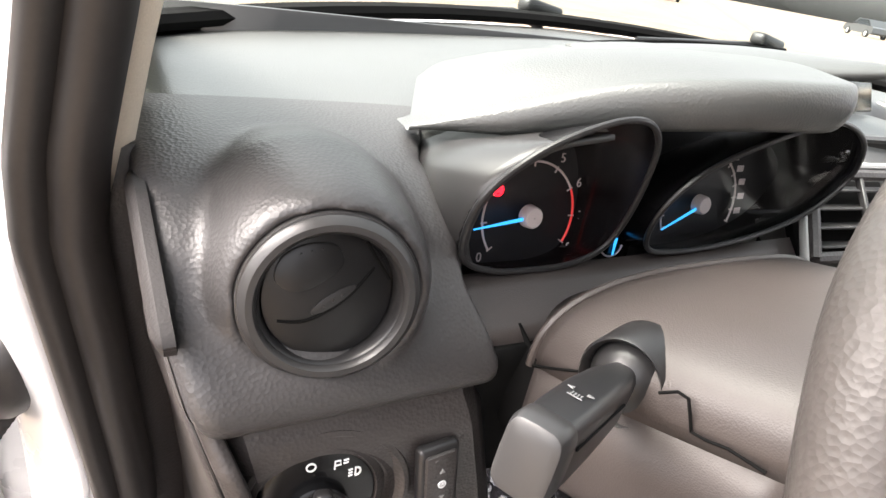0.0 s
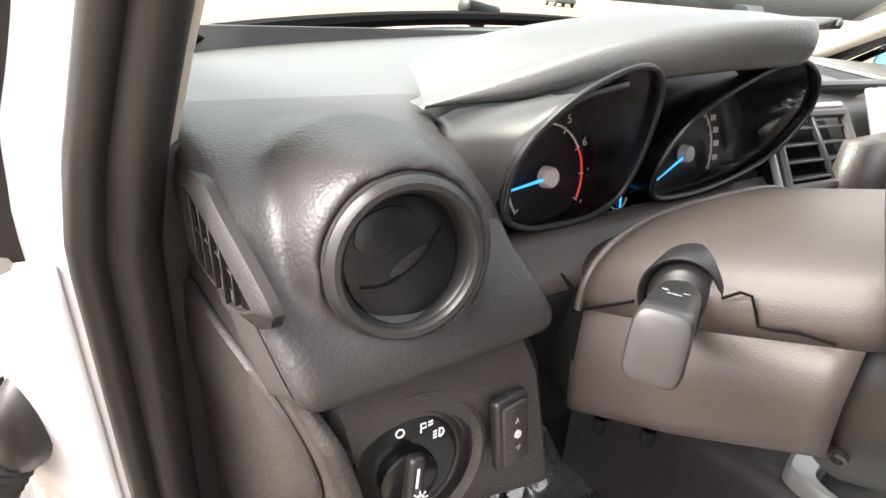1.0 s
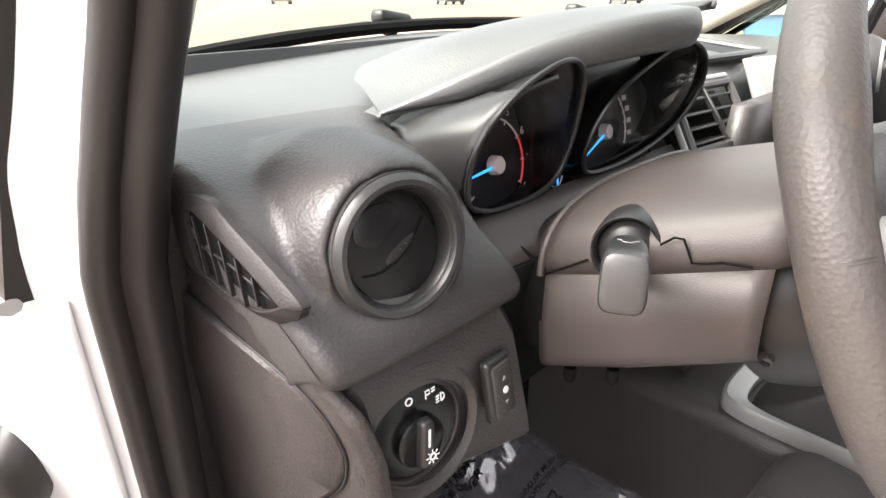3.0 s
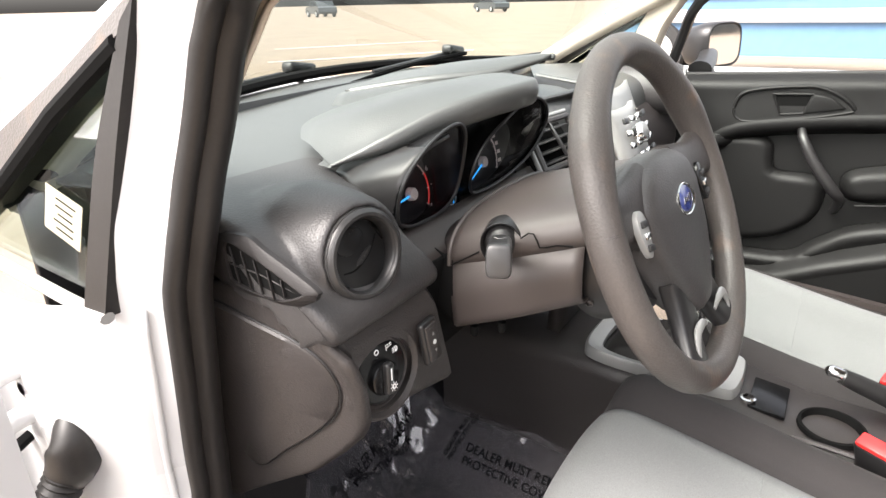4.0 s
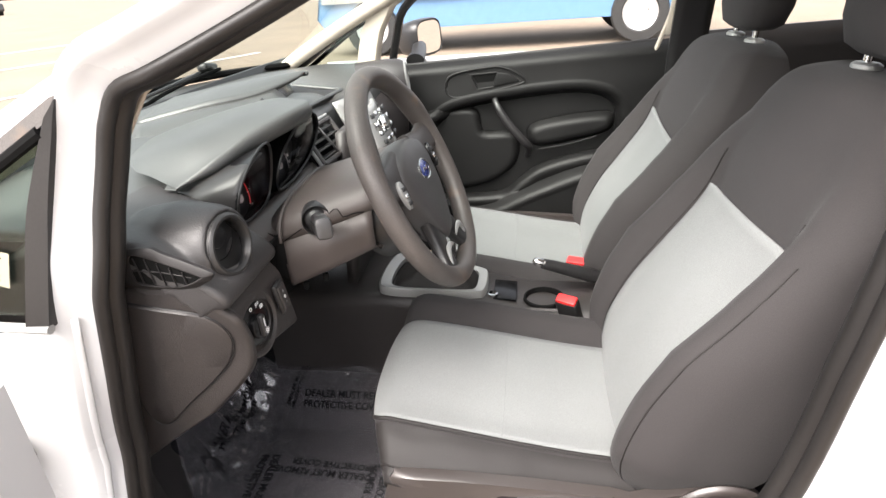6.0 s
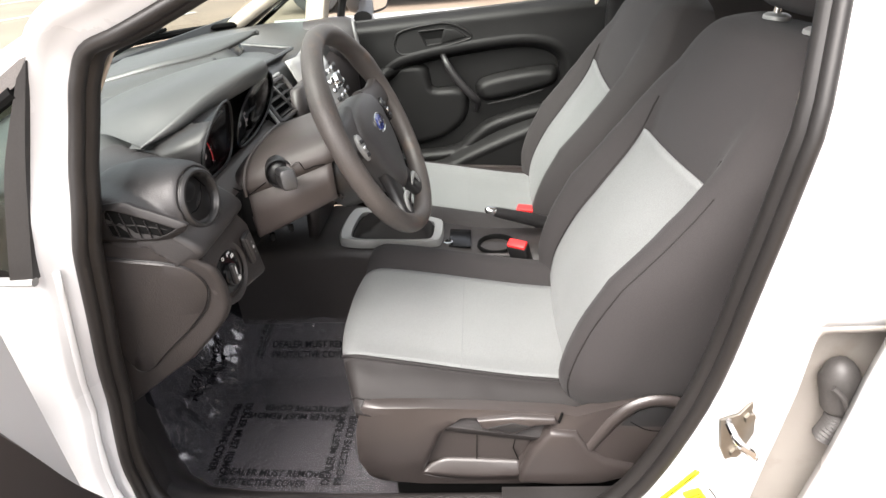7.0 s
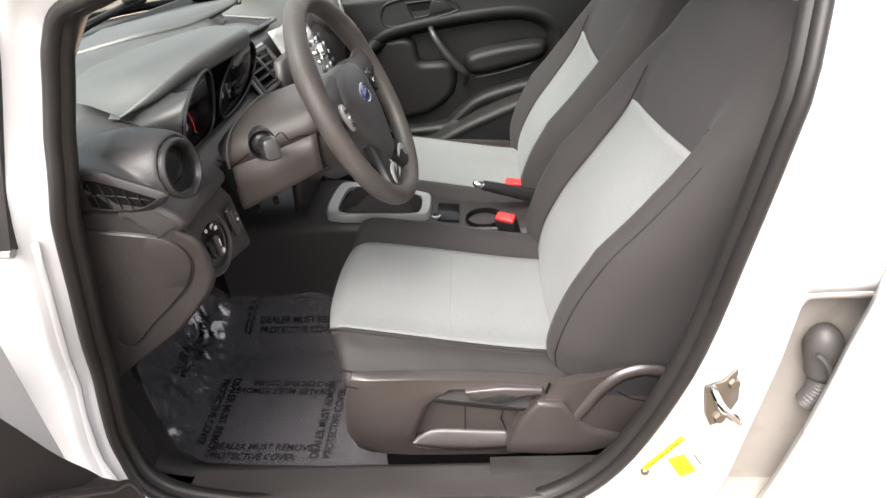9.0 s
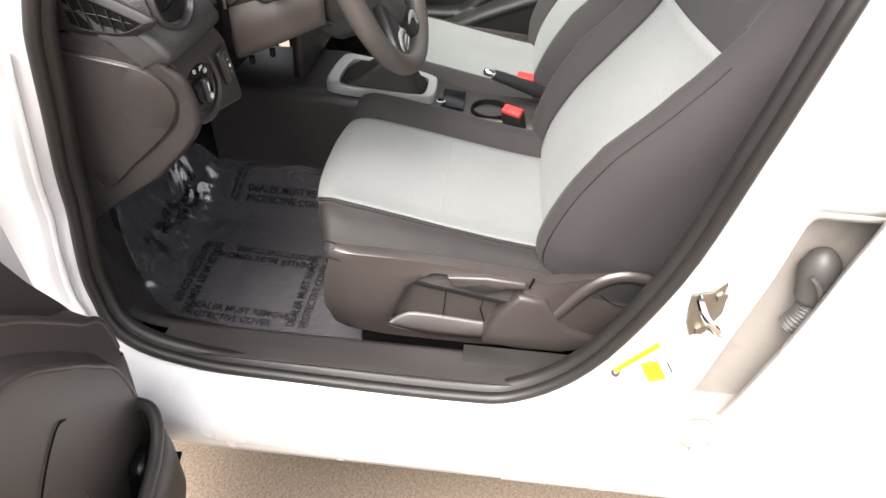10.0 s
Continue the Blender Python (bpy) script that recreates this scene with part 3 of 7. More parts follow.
def shell(u, v):
    i = min(int(u * 36 + 0.5), 36)
    p = SHELL[i]
    t = (SHELL[min(i + 1, 36)] - SHELL[max(i - 1, 0)]).normalized()
    ny, nz = -t.z, t.y
    r = 0.009
    left = shell_left(p.z)
    right = interp([(0.187, -0.489), (0.216, -0.503), (0.286, -0.505), (0.30, -0.497), (0.354, -0.468), (0.42, -0.44)], p.y) if u > 0.2 else -0.489
    if v < 0.25:
        a = v / 0.25 * math.pi / 2
        k = r - r * math.sin(a)
        return (left + r - r * math.cos(a), p.y - ny * k, p.z - nz * k)
    return (mixed(left + r, right, (v - 0.25) / 0.75), p.y, p.z)



VENT = Vector((-0.586, 0.199, 0.913))
VENT_AXIS = Vector((-0.16, -0.98, 0.10))
vm = facing(VENT, VENT_AXIS) @ Matrix.Diagonal((0.88, 0.88, 0.88, 1))
outer_skin = [[Vector(shell(i / 36, j / 32)) for j in range(33)] for i in range(37)]
bm = bmesh.new()
loft(bm, [row + [p + Vector((0.0, 0.035, -0.022)) for p in row[::-1]] for row in outer_skin])
rings = []
for r, h, up, left in ((0.030, -0.022, 0, 0), (0.0465, -0.022, 0, 0), (0.0470, 0.0015, 0, 0), (0.0500, 0.001, 0, 0), (0.0545, -0.004, 0, 0), (0.0585, -0.014, 0.0, 0.0), (0.0625, -0.035, 0.001, 0.002), (0.068, -0.07, 0.002, 0.005), (0.070, -0.12, -0.004, 0.007), (0.062, -0.17, -0.014, 0.006)):
    rings.append([vm @ Vector((r * math.cos(a) - left, r * math.sin(a) + up, h)) for a in (2 * math.pi * j / 48 for j in range(48))])
loft(bm, rings)
es = part("driver_end_shell", bm, "soft_black", dash, "charcoal grained shell swelling round the driver's vent", 180)
md = es.modifiers.new("blend", "REMESH")
md.mode, md.voxel_size, md.use_smooth_shade = "VOXEL", 0.0028, True
md = es.modifiers.new("ease", "SMOOTH")
md.factor, md.iterations = 0.5, 22


def round_vent(m, parent, ring_mat, label):
    bm = bmesh.new()
    lathe(bm, [(0.0372, -0.010), (0.0374, 0.0030), (0.0392, 0.0055), (0.0425, 0.0056), (0.0455, 0.0030), (0.0462, 0.0012), (0.0470, 0.0010), (0.0478, -0.004)], m, 64)
    v = part("round_vent", bm, ring_mat, parent, label)
    bm = bmesh.new()
    lathe(bm, [(0.0370, -0.012), (0.0371, 0.0022), (0.0362, 0.0012), (0.0352, -0.005), (0.0350, -0.012)], m, 56)
    part("inner_ring", bm, "smooth_black", v)
    bm = bmesh.new()
    lathe(bm, [(0.0300, -0.016), (0.0290, -0.007), (0.022, -0.005), (0.010, -0.0036), (0.0008, -0.003)], m @ pose(0, 0, 0, -6, 4, 0) @ Matrix.Diagonal((1.17, 1.17, 1, 1)), 48)
    part("flap", bm, "flap_black", v, "closed black vent flap")
    mt = m @ pose(0, 0, 0, -6, 4, 0) @ Matrix.Diagonal((1.17, 1.17, 1, 1))

    def on_flap(x, y, lift=0.0004):
        return mt @ Vector((x, y, -0.003 - 0.0042 * (x * x + y * y) / 0.00084 + lift))

    for line in (((-0.0225, -0.0100), (-0.0120, -0.0105), (-0.002, -0.0065), (0.009, 0.001), (0.020, 0.0125)), ((0.0165, 0.024), (0.022, 0.015), (0.0280, 0.006))):
        bm = bmesh.new()
        tube(bm, [on_flap(p.x, p.y, 0.0002) for p in curve_points([(x, y, 0) for x, y in line], 20)], 0.0008, 6)
        part("flap_joint", bm, "deep_black", v)
    bm = bmesh.new()
    tm = pose(0.0015, -0.001, 0, 0, 0, 30)
    tab = [[tm @ Vector((rx * math.cos(a), ry * math.sin(a), 0)) for a in (2 * math.pi * j / 20 for j in range(20))] for rx, ry in ((0.0120, 0.0032), (0.0115, 0.0029), (0.008, 0.0016))]
    loft(bm, [[on_flap(p.x, p.y, h) for p in r] for r, h in zip(tab, (-0.001, 0.0006, 0.0010))])
    part("thumb_tab", bm, "smooth_black", v)
    for k in range(3):
        for dx, dy in ((-0.013 + 0.0045 * k, 0.0200 + 0.001 * k), (-0.003 + 0.004 * k, -0.0035 + 0.0023 * k)):
            bm = bmesh.new()
            lathe(bm, [(0.0004, 0.0004), (0.0007, 0.0), (0.0008, -0.002)], Matrix.Translation(on_flap(dx, dy, 0.0012) - m.translation) @ m, 8)
            part("grip_dot", bm, "hard_black", v)
    bm = bmesh.new()
    pad_line = [(p.x, p.y) for p in curve_points([(-0.024, 0.008, 0), (-0.021, 0.019, 0), (-0.010, 0.0245, 0), (0.002, 0.024, 0), (0.006, 0.016, 0), (-0.001, 0.009, 0), (-0.014, 0.003, 0)], 28, True)]
    loft(bm, [[on_flap(-0.009 + (x + 0.009) * k, 0.014 + (y - 0.014) * k, h) for x, y in pad_line] for k, h in ((1.0, -0.001), (0.97, 0.0010), (0.88, 0.0014), (0.3, 0.0014))])
    part("raised_pad", bm, "flap_black", v)
    return v


round_vent(vm, dash, "satin_grey", "round driver's air vent with a closed black flap")

# side window vent in the end face
VENT_SIDE = [(0.308, 0.933), (0.262, 0.943), (0.240, 0.934), (0.192, 0.912), (0.190, 0.904), (0.198, 0.897), (0.232, 0.884), (0.300, 0.888), (0.311, 0.896)]
VENT_SLOT = [(0.285, 0.930), (0.268, 0.933), (0.208, 0.908), (0.205, 0.903), (0.236, 0.891), (0.280, 0.896), (0.287, 0.905)]


ring = [Vector(shell(i / 36, 0.0)) for i in range(37)]
bm = loft(bmesh.new(), [ring] + [[Vector((shell_left(mixed(p.z, 0.885, k)), mixed(p.y, 0.30, k), mixed(p.z, 0.885, k))) for p in ring] for k in (0.3, 0.6, 0.95)], False, False, False)
part("end_face", bm, "soft_black", dash, "grained end face of the dashboard")


def vent_ring(outline, off, n=48):
    return [Vector((shell_left(p.y) - off, p.x, p.y)) for p in curve_points([(y, z, 0) for y, z in outline], n, True)]


outer, slot = vent_ring(VENT_SIDE, 0.0), vent_ring(VENT_SLOT, 0.0)
def lifted(points, off):
    return [p + Vector((-off, 0, 0)) for p in points]


rim_line, lip_line = [a.lerp(b, 0.25) for a, b in zip(outer, slot)], [a.lerp(b, 0.88) for a, b in zip(outer, slot)]
bm = loft(bmesh.new(), [vent_ring(VENT_SIDE, -0.004), lifted(outer, 0.0008), lifted(rim_line, 0.0030), lifted(lip_line, 0.0050), lifted(slot, 0.0046), lifted(slot, 0.0012)], True, False, False)
sv = part("side_vent", bm, "vent_black", dash, "triangular side window vent with thin fins", 30)
# no real depth here: a near-black slab on the face paints the throat's shade
bm = loft(bmesh.new(), [lifted(slot, 0.0016), lifted(slot, 0.0010)])
part("throat", bm, "deep_black", sv, "flat black slab painting the shaded vent throat")
for k in range(5):
    y = 0.222 + 0.0138 * k
    top = interp([(0.205, 0.905), (0.268, 0.931), (0.285, 0.929)], y)
    low = interp([(0.205, 0.904), (0.236, 0.892), (0.280, 0.897)], y)
    bm = bmesh.new()
    box(bm, (0.0030, 0.0009, top - low + 0.001), pose(shell_left(0.91) - 0.0028, y + 0.0015, (top + low) / 2, -8, 0, 12), 0.0003, 1)
    part("fin", bm, "vent_black", sv)
bm = bmesh.new()
tube(bm, [(-0.6560, 0.210, 0.902), (-0.6578, 0.25, 0.911), (-0.6588, 0.286, 0.914)], 0.0007, 6)
part("cross_bar", bm, "vent_black", sv)

# lower driver's panel with the lamp dial and the dimmer
def lower_panel(u, v):
    x = mixed(mixed(-0.642, -0.616, u), mixed(-0.496, -0.450, u), v)
    y = 0.200 - 0.010 * smooth(0.0, 0.18, u) + 0.004 * (1 - v) + 0.050 * smooth(0.72, 1.0, u) ** 2 - 0.010 * v
    z = mixed(mixed(0.854, 0.858, v), mixed(0.735, 0.700, v), u)
    return (x, y + 0.02 * (smooth(0.9, 1.0, v)) + 0.02 * smooth(0.10, 0.0, v), z)


part("lower_panel", sheet(lower_panel, 18, 18), "hard_black", dash, "dark grained lower panel", thick=0.006)
DIAL = Vector((-0.588, 0.1885, 0.800))
dm = facing(DIAL, (-0.12, -0.98, 0.10)) @ Matrix.Diagonal((0.92, 0.92, 0.92, 1))
bm = bmesh.new()
lathe(bm, [(0.0400, -0.010), (0.0400, -0.002), (0.0345, 0.0022), (0.0335, 0.0005), (0.033, -0.006)], dm, 48)
dial = part("lamp_dial", bm, "hard_black", dash, "rotary headlamp switch in a dished surround")
bm = bmesh.new()
lathe(bm, [(0.0370, 0.0008), (0.0410, -0.0022), (0.0460, 0.0012), (0.0490, 0.0006), (0.0510, -0.004)], dm @ Matrix.Translation((0.006, -0.005, 0.0)), 56)
part("dial_surround", bm, "hard_black", dial, "dished surround of the dial")
bm = bmesh.new()
lathe(bm, [(0.0335, -0.006), (0.0325, 0.0012), (0.030, 0.002), (0.018, 0.002), (0.0005, 0.002)], dm, 48)
part("dial_face", bm, "gloss_black", dial)
bm = bmesh.new()
lathe(bm, [(0.0185, 0.0), (0.0178, 0.0065), (0.016, 0.0080), (0.0005, 0.0080)], dm @ Matrix.Translation((0, -0.006, 0)), 36)
knob = part("knob", bm, "gloss_black", dial)
bm = bmesh.new()
box(bm, (0.0105, 0.034, 0.010), dm @ pose(0, -0.005, 0.0095, 0, 0, -6), 0.0035, 3)
part("knob_grip", bm, "smooth_black", knob)
bm = bmesh.new()
box(bm, (0.0016, 0.0125, 0.0006), dm @ pose(0.0005, 0.0005, 0.0147, 0, 0, -6), 0.0002, 1)
part("pointer_mark", bm, "white_mark", knob)
bm = bmesh.new()
lathe(bm, [(0.0016, 0.0), (0.0016, 0.0006), (0.0028, 0.0006), (0.0028, 0.0)], dm @ Matrix.Translation((0.002, -0.0135, 0.0143)), 16)
part("lamp_mark", bm, "white_mark", knob)
for k in range(8):
    a = k * math.pi / 4
    bm = bmesh.new()
    box(bm, (0.0007, 0.0018, 0.0005), dm @ Matrix.Translation((0.002, -0.0135, 0.0146)) @ pose(0, 0, 0, 0, 0, math.degrees(a)) @ Matrix.Translation((0, 0.0043, 0)), 0.0001, 1)
    part("lamp_ray", bm, "white_mark", knob)
# printed marks: ring, side lamp, dipped beam
bm = bmesh.new()
lathe(bm, [(0.0020, 0.0), (0.0020, 0.0006), (0.0029, 0.0006), (0.0029, 0.0)], dm @ Matrix.Translation((-0.0045, 0.0235, 0.0021)), 20)
part("off_mark", bm, "white_mark", dial)
bm = bmesh.new()
tube(bm, [dm @ Vector(p) for p in ((0.0085, 0.020, 0.0026), (0.0085, 0.0255, 0.0026), (0.0115, 0.0255, 0.0026), (0.0118, 0.0228, 0.0026), (0.0088, 0.0225, 0.0026))], 0.0005, 5)
for k in range(2):
    tube(bm, [dm @ Vector((0.0132, 0.0232 + 0.002 * k, 0.0026)), dm @ Vector((0.0160, 0.0238 + 0.002 * k, 0.0026))], 0.0005, 5)
part("side_lamp_mark", bm, "white_mark", dial)
bm = bmesh.new()
tube(bm, [dm @ Vector((0.0205 + 0.0028 * math.cos(a), 0.0165 + 0.0028 * math.sin(a), 0.0026)) for a in (math.radians(d) for d in range(-90, 91, 30))] + [dm @ Vector((0.0205, 0.0137, 0.0026))], 0.0006, 5)
for k in range(3):
    tube(bm, [dm @ Vector((0.0188, 0.0145 + 0.002 * k, 0.0026)), dm @ Vector((0.0164, 0.0138 + 0.002 * k, 0.0026))], 0.0005, 5)
part("dipped_beam_mark", bm, "white_mark", dial)

sm = facing((-0.524, 0.178, 0.803), (0.02, -0.98, 0.12)) @ pose(0, 0, 0, 0, 0, 4)
bm = bmesh.new()
box(bm, (0.025, 0.046, 0.008), sm, 0.003, 3)
sw = part("dimmer_switch", bm, "smooth_black", dash, "black rocker switch for the gauge lighting")
bm = bmesh.new()
box(bm, (0.019, 0.039, 0.004), sm @ Matrix.Translation((0, 0, 0.0045)), 0.002, 2)
part("rocker", bm, "hard_black", sw)
bm = bmesh.new()
for s in (-1, 1):
    p = [(-0.0017, 0.0078 * s), (0.0017, 0.0078 * s), (0, 0.0108 * s)]
    plate(bm, p if s > 0 else p[::-1], 0.0006, sm @ Matrix.Translation((0, 0, 0.0064)))
part("arrow_marks", bm, "dim_mark", sw)
bm = bmesh.new()
lathe(bm, [(0.0018, 0), (0.0018, 0.0006), (0.0025, 0.0006), (0.0025, 0)], sm @ Matrix.Translation((0, 0, 0.0064)), 14)
for k in range(3):
    box(bm, (0.0006, 0.0034, 0.0006), sm @ pose(0, 0, 0.0067, 0, 0, 60 * k))
part("dimmer_mark", bm, "white_mark", sw)
bm = bmesh.new()
box(bm, (0.009, 0.0012, 0.0006), sm @ pose(0, 0.0165, 0.0066), 0.0002, 1)
part("top_mark", bm, "hard_black", sw)

# end cover below the side vent
def end_x(z, y=0.21):
    return -0.12 * (y - 0.21) * smooth(0.888, 0.82, z) + interp([(0.56, -0.606), (0.66, -0.612), (0.74, -0.620), (0.80, -0.631), (0.86, -0.647), (0.90, -0.652)], z)


def end_panel(u, v):
    z = mixed(0.885, 0.59, u)
    front = interp([(0.59, 0.385), (0.611, 0.356), (0.642, 0.311), (0.668, 0.271), (0.708, 0.230), (0.74, 0.202), (0.762, 0.191), (0.80, 0.187), (0.834, 0.190), (0.846, 0.204), (0.89, 0.215)], z)
    y = mixed(front, 0.392, max(v - 0.12, 0) / 0.88)
    return (end_x(z, y) + (0.010 * (1 - v / 0.12) ** 2 if v < 0.12 else 0.0), y + (0.008 * (v / 0.12 - 1) if v < 0.12 else 0), z)


part("end_panel", sheet(end_panel, 30, 24), "hard_black", dash, "dark plastic end panel", thick=0.004)
COVER = [(p.x, p.y) for p in curve_points([(y, z, 0) for y, z in ((0.335, 0.864), (0.27, 0.856), (0.228, 0.845), (0.208, 0.828), (0.202, 0.800), (0.214, 0.767), (0.244, 0.733), (0.288, 0.694), (0.328, 0.658), (0.350, 0.67), (0.358, 0.74), (0.356, 0.83))], 60, True)]
cy, cz0 = 0.30, 0.765
bm = bmesh.new()
rings = [[Vector((end_x(cz0 + (z - cz0) * k, cy + (y - cy) * k) - off, cy + (y - cy) * k, cz0 + (z - cz0) * k)) for y, z in COVER] for k, off in ((1.0, -0.002), (1.0, 0.0015), (0.975, 0.0035), (0.6, 0.0045), (0.2, 0.005), (0.01, 0.005))]
part("fuse_cover", loft(bm, rings), "hard_black", dash, "removable dark plastic fuse cover")
bm = bmesh.new()
tube(bm, [(end_x(z, y) - 0.0008, 0.30 + (y - 0.30) * 1.02, 0.765 + (z - 0.765) * 1.012) for y, z in COVER], 0.0010, 6, closed=True)
part("fuse_cover_joint", bm, "smooth_black", dash, "dark joint round the fuse cover")
# knee bolster below, curving away under the column
def bolster(u, v):
    x = mixed(mixed(-0.596, -0.545, u), -0.150, v)
    y = mixed(0.215, 0.42, u ** 0.8) + 0.03 * math.sin(v * 3.1)
    z = mixed(mixed(0.76, 0.74, v), mixed(0.555, 0.62, v), u)
    return (x, y, z)


part("knee_bolster", sheet(bolster, 10, 14), "hard_black", dash, "dark knee bolster under the column", thick=0.006)

# instrument hood: lip runs from the outer low end to the inner high end
LIP = curve_points([(-0.506, 0.306, 0.9600), (-0.466, 0.268, 0.979), (-0.412, 0.232, 1.000), (-0.355, 0.196, 1.014), (-0.300, 0.180, 1.019), (-0.276, 0.186, 1.019)], 25)
BACK = curve_points([(-0.462, 0.390, 0.972), (-0.422, 0.424, 0.979), (-0.36, 0.442, 0.984), (-0.30, 0.448, 0.986), (-0.235, 0.440, 0.986), (-0.190, 0.420, 0.984)], 25)


def hood(u, v):
    i = min(int(v * 24 + 0.5), 24)
    a, b = LIP[i], BACK[i]
    t = 0.008 + 0.012 * smooth(0.0, 0.5, v)
    k0 = 0.30 + 0.70 * smooth(0.0, 0.22, v)
    row = [a + Vector((0, 0.060, -0.002 - 0.014 * v)) * k0, a + Vector((0, 0.020, -t * 0.6)) * k0, a + Vector((0, 0.004, -t)) * k0, a + Vector((0, -0.004, -t * 0.4)) * k0, a + Vector((0, -0.001, t * 0.35)) * k0,
           a.lerp(b, 0.06) + Vector((0, 0, t * 0.6)) * k0, a.lerp(b, 0.30) + Vector((0, 0, 0.002 + 0.018 * smooth(0.0, 0.3, v))), a.lerp(b, 0.65) + Vector((0, 0, 0.003 + 0.011 * smooth(0.0, 0.3, v))), b]
    pts = curve_points(row, 41)
    return pts[min(int(u * 40 + 0.5), 40)]


part("gauge_hood", sheet(hood, 40, 24), "pad_grey", dash, "long grained brow over the gauges")
bm = bmesh.new()
end = [hood(i / 40, 1.0) for i in range(0, 41, 2)]
loft(bm, [end, [p + Vector((0.030, 0.05, -0.018)) for p in end]], True, False, True)
part("gauge_hood_end", bm, "pad_grey", dash)

# gauge binnacle
LENS_A = [(-0.504, 0.914), (-0.506, 0.950), (-0.482, 0.978), (-0.446, 0.995), (-0.420, 0.997), (-0.403, 0.985), (-0.395, 0.960), (-0.393, 0.930), (-0.400, 0.908), (-0.422, 0.898), (-0.450, 0.897), (-0.480, 0.900)]
LENS_B = [(-0.360, 0.908), (-0.366, 0.931), (-0.354, 0.957), (-0.322, 0.978), (-0.262, 0.999), (-0.226, 0.998), (-0.190, 0.982), (-0.176, 0.955), (-0.194, 0.926), (-0.232, 0.909), (-0.288, 0.899), (-0.338, 0.899)]


def lens_y(z):
    return 0.228 - 0.25 * (z - 0.90)


def gauge_back(u, v):
    x = mixed(-0.49, -0.16, v)
    return (x, 0.294, mixed(0.865, interp([(-0.49, 0.925), (-0.455, 0.955), (-0.41, 0.980), (-0.36, 0.996), (-0.20, 0.998)], x), u))


cluster = part("gauge_back", sheet(gauge_back, 4, 16), "gauge", dash, "black gauge backing", thick=0.004)


def gauge_bezel(outline, name):
    bm = bmesh.new()
    pts = curve_points([(x, lens_y(z), z) for x, z in outline], 60, True)
    tube(bm, pts, 0.0019, 8, closed=True, flat=1.0, up=(0, 1, 0))
    b = part(name, bm, "smooth_black", cluster, "black rim of a gauge")
    bm = bmesh.new()
    cx = sum(p.x for p in pts) / 60
    cz = sum(p.z for p in pts) / 60
    back = [Vector((cx + (p.x - cx) * 0.93, 0.2625 + 0.172 * (p.z * 0.7 + 0.2715 - 0.919), 0.905 + (p.z - 0.905) * 0.70 - 0.013 * smooth(0.935, 0.90, p.z))) for p in pts]
    loft(bm, [pts, [p.lerp(q, 0.5) for p, q in zip(pts, back)], back], True, False, False)
    part("gauge_tunnel", bm, "gloss_black", cluster)
    bm = bmesh.new()
    f = [bm.verts.new((p.x, p.y + 0.004, p.z)) for p in pts]
    bm.faces.new(f)
    l = part("gauge_lens", bm, "lens", cluster, "clear gauge lens")
    l.visible_shadow = False
    bm = bmesh.new()
    f = [bm.verts.new((p.x, p.y - 0.001, p.z)) for p in back]
    bm.faces.new(f)
    part("gauge_face", bm, "gauge", cluster, "matt black gauge face")
    return b


gauge_bezel(LENS_A, "rev_gauge_rim")
gauge_bezel(LENS_B, "speed_gauge_rim")


def dial_marks(hub, r, start, step, count, red_from, words, bars):
    m = facing(hub, (0, -0.985, 0.17))
    bm = bmesh.new()
    lathe(bm, [(0.0075, 0.000), (0.0070, 0.006), (0.0060, 0.0072), (0.0004, 0.0072)], m, 24)
    part("needle_hub", bm, "tick", cluster)
    for i in range(count):
        a0, a1 = math.radians(start - step * i), math.radians(start - step * (i + 1))
        if i < count - 1:
            bm = bmesh.new()
            arc = [m @ Vector((r * math.cos(mixed(a0, a1, k / 6)), r * math.sin(mixed(a0, a1, k / 6)), 0.0012)) for k in range(7)]
            tube(bm, arc, 0.0008, 5)
            part("scale_arc", bm, "tick_red" if i >= red_from else "tick", cluster)
        bm = bmesh.new()
        box(bm, (0.0045, 0.0009, 0.0006), m @ pose(0, 0, 0.0014, 0, 0, math.degrees(a0)) @ Matrix.Translation((r - 0.001, 0, 0)))
        part("scale_tick", bm, "tick", cluster)
        at = m @ Matrix.Translation(((r + 0.0075) * math.cos(a0), (r + 0.0075) * math.sin(a0) - 0.0028, 0.0012))
        if words:
            lettering("scale_number", words[i], 0.0085, at, "tick", cluster, 0.0002, "CENTER")
        elif i in bars:
            bm = bmesh.new()
            box(bm, (0.0075, 0.0048, 0.0006), at @ Matrix.Translation((0, 0.0028, 0)), 0.0002, 1)
            part("scale_number_bar", bm, "tick", cluster)
    return m


HUB_A, HUB_B = Vector((-0.438, 0.2575, 0.919)), Vector((-0.279, 0.2575, 0.920))
ma = dial_marks(HUB_A, 0.0350, 215, 31, 9, 6, "012345678", ())
mb = dial_marks(HUB_B, 0.0400, 205, 14.25, 17, 99, "", (11, 12, 13, 14, 15))


def needle(m, angle, length):
    bm = bmesh.new()
    plate(bm, [(0.004, -0.0012), (length, -0.0004), (length, 0.0004), (0.004, 0.0012)], 0.0008, m @ pose(0, 0, 0.004, 0, 0, angle))
    part("needle", bm, "needle", cluster, "lit blue needle")


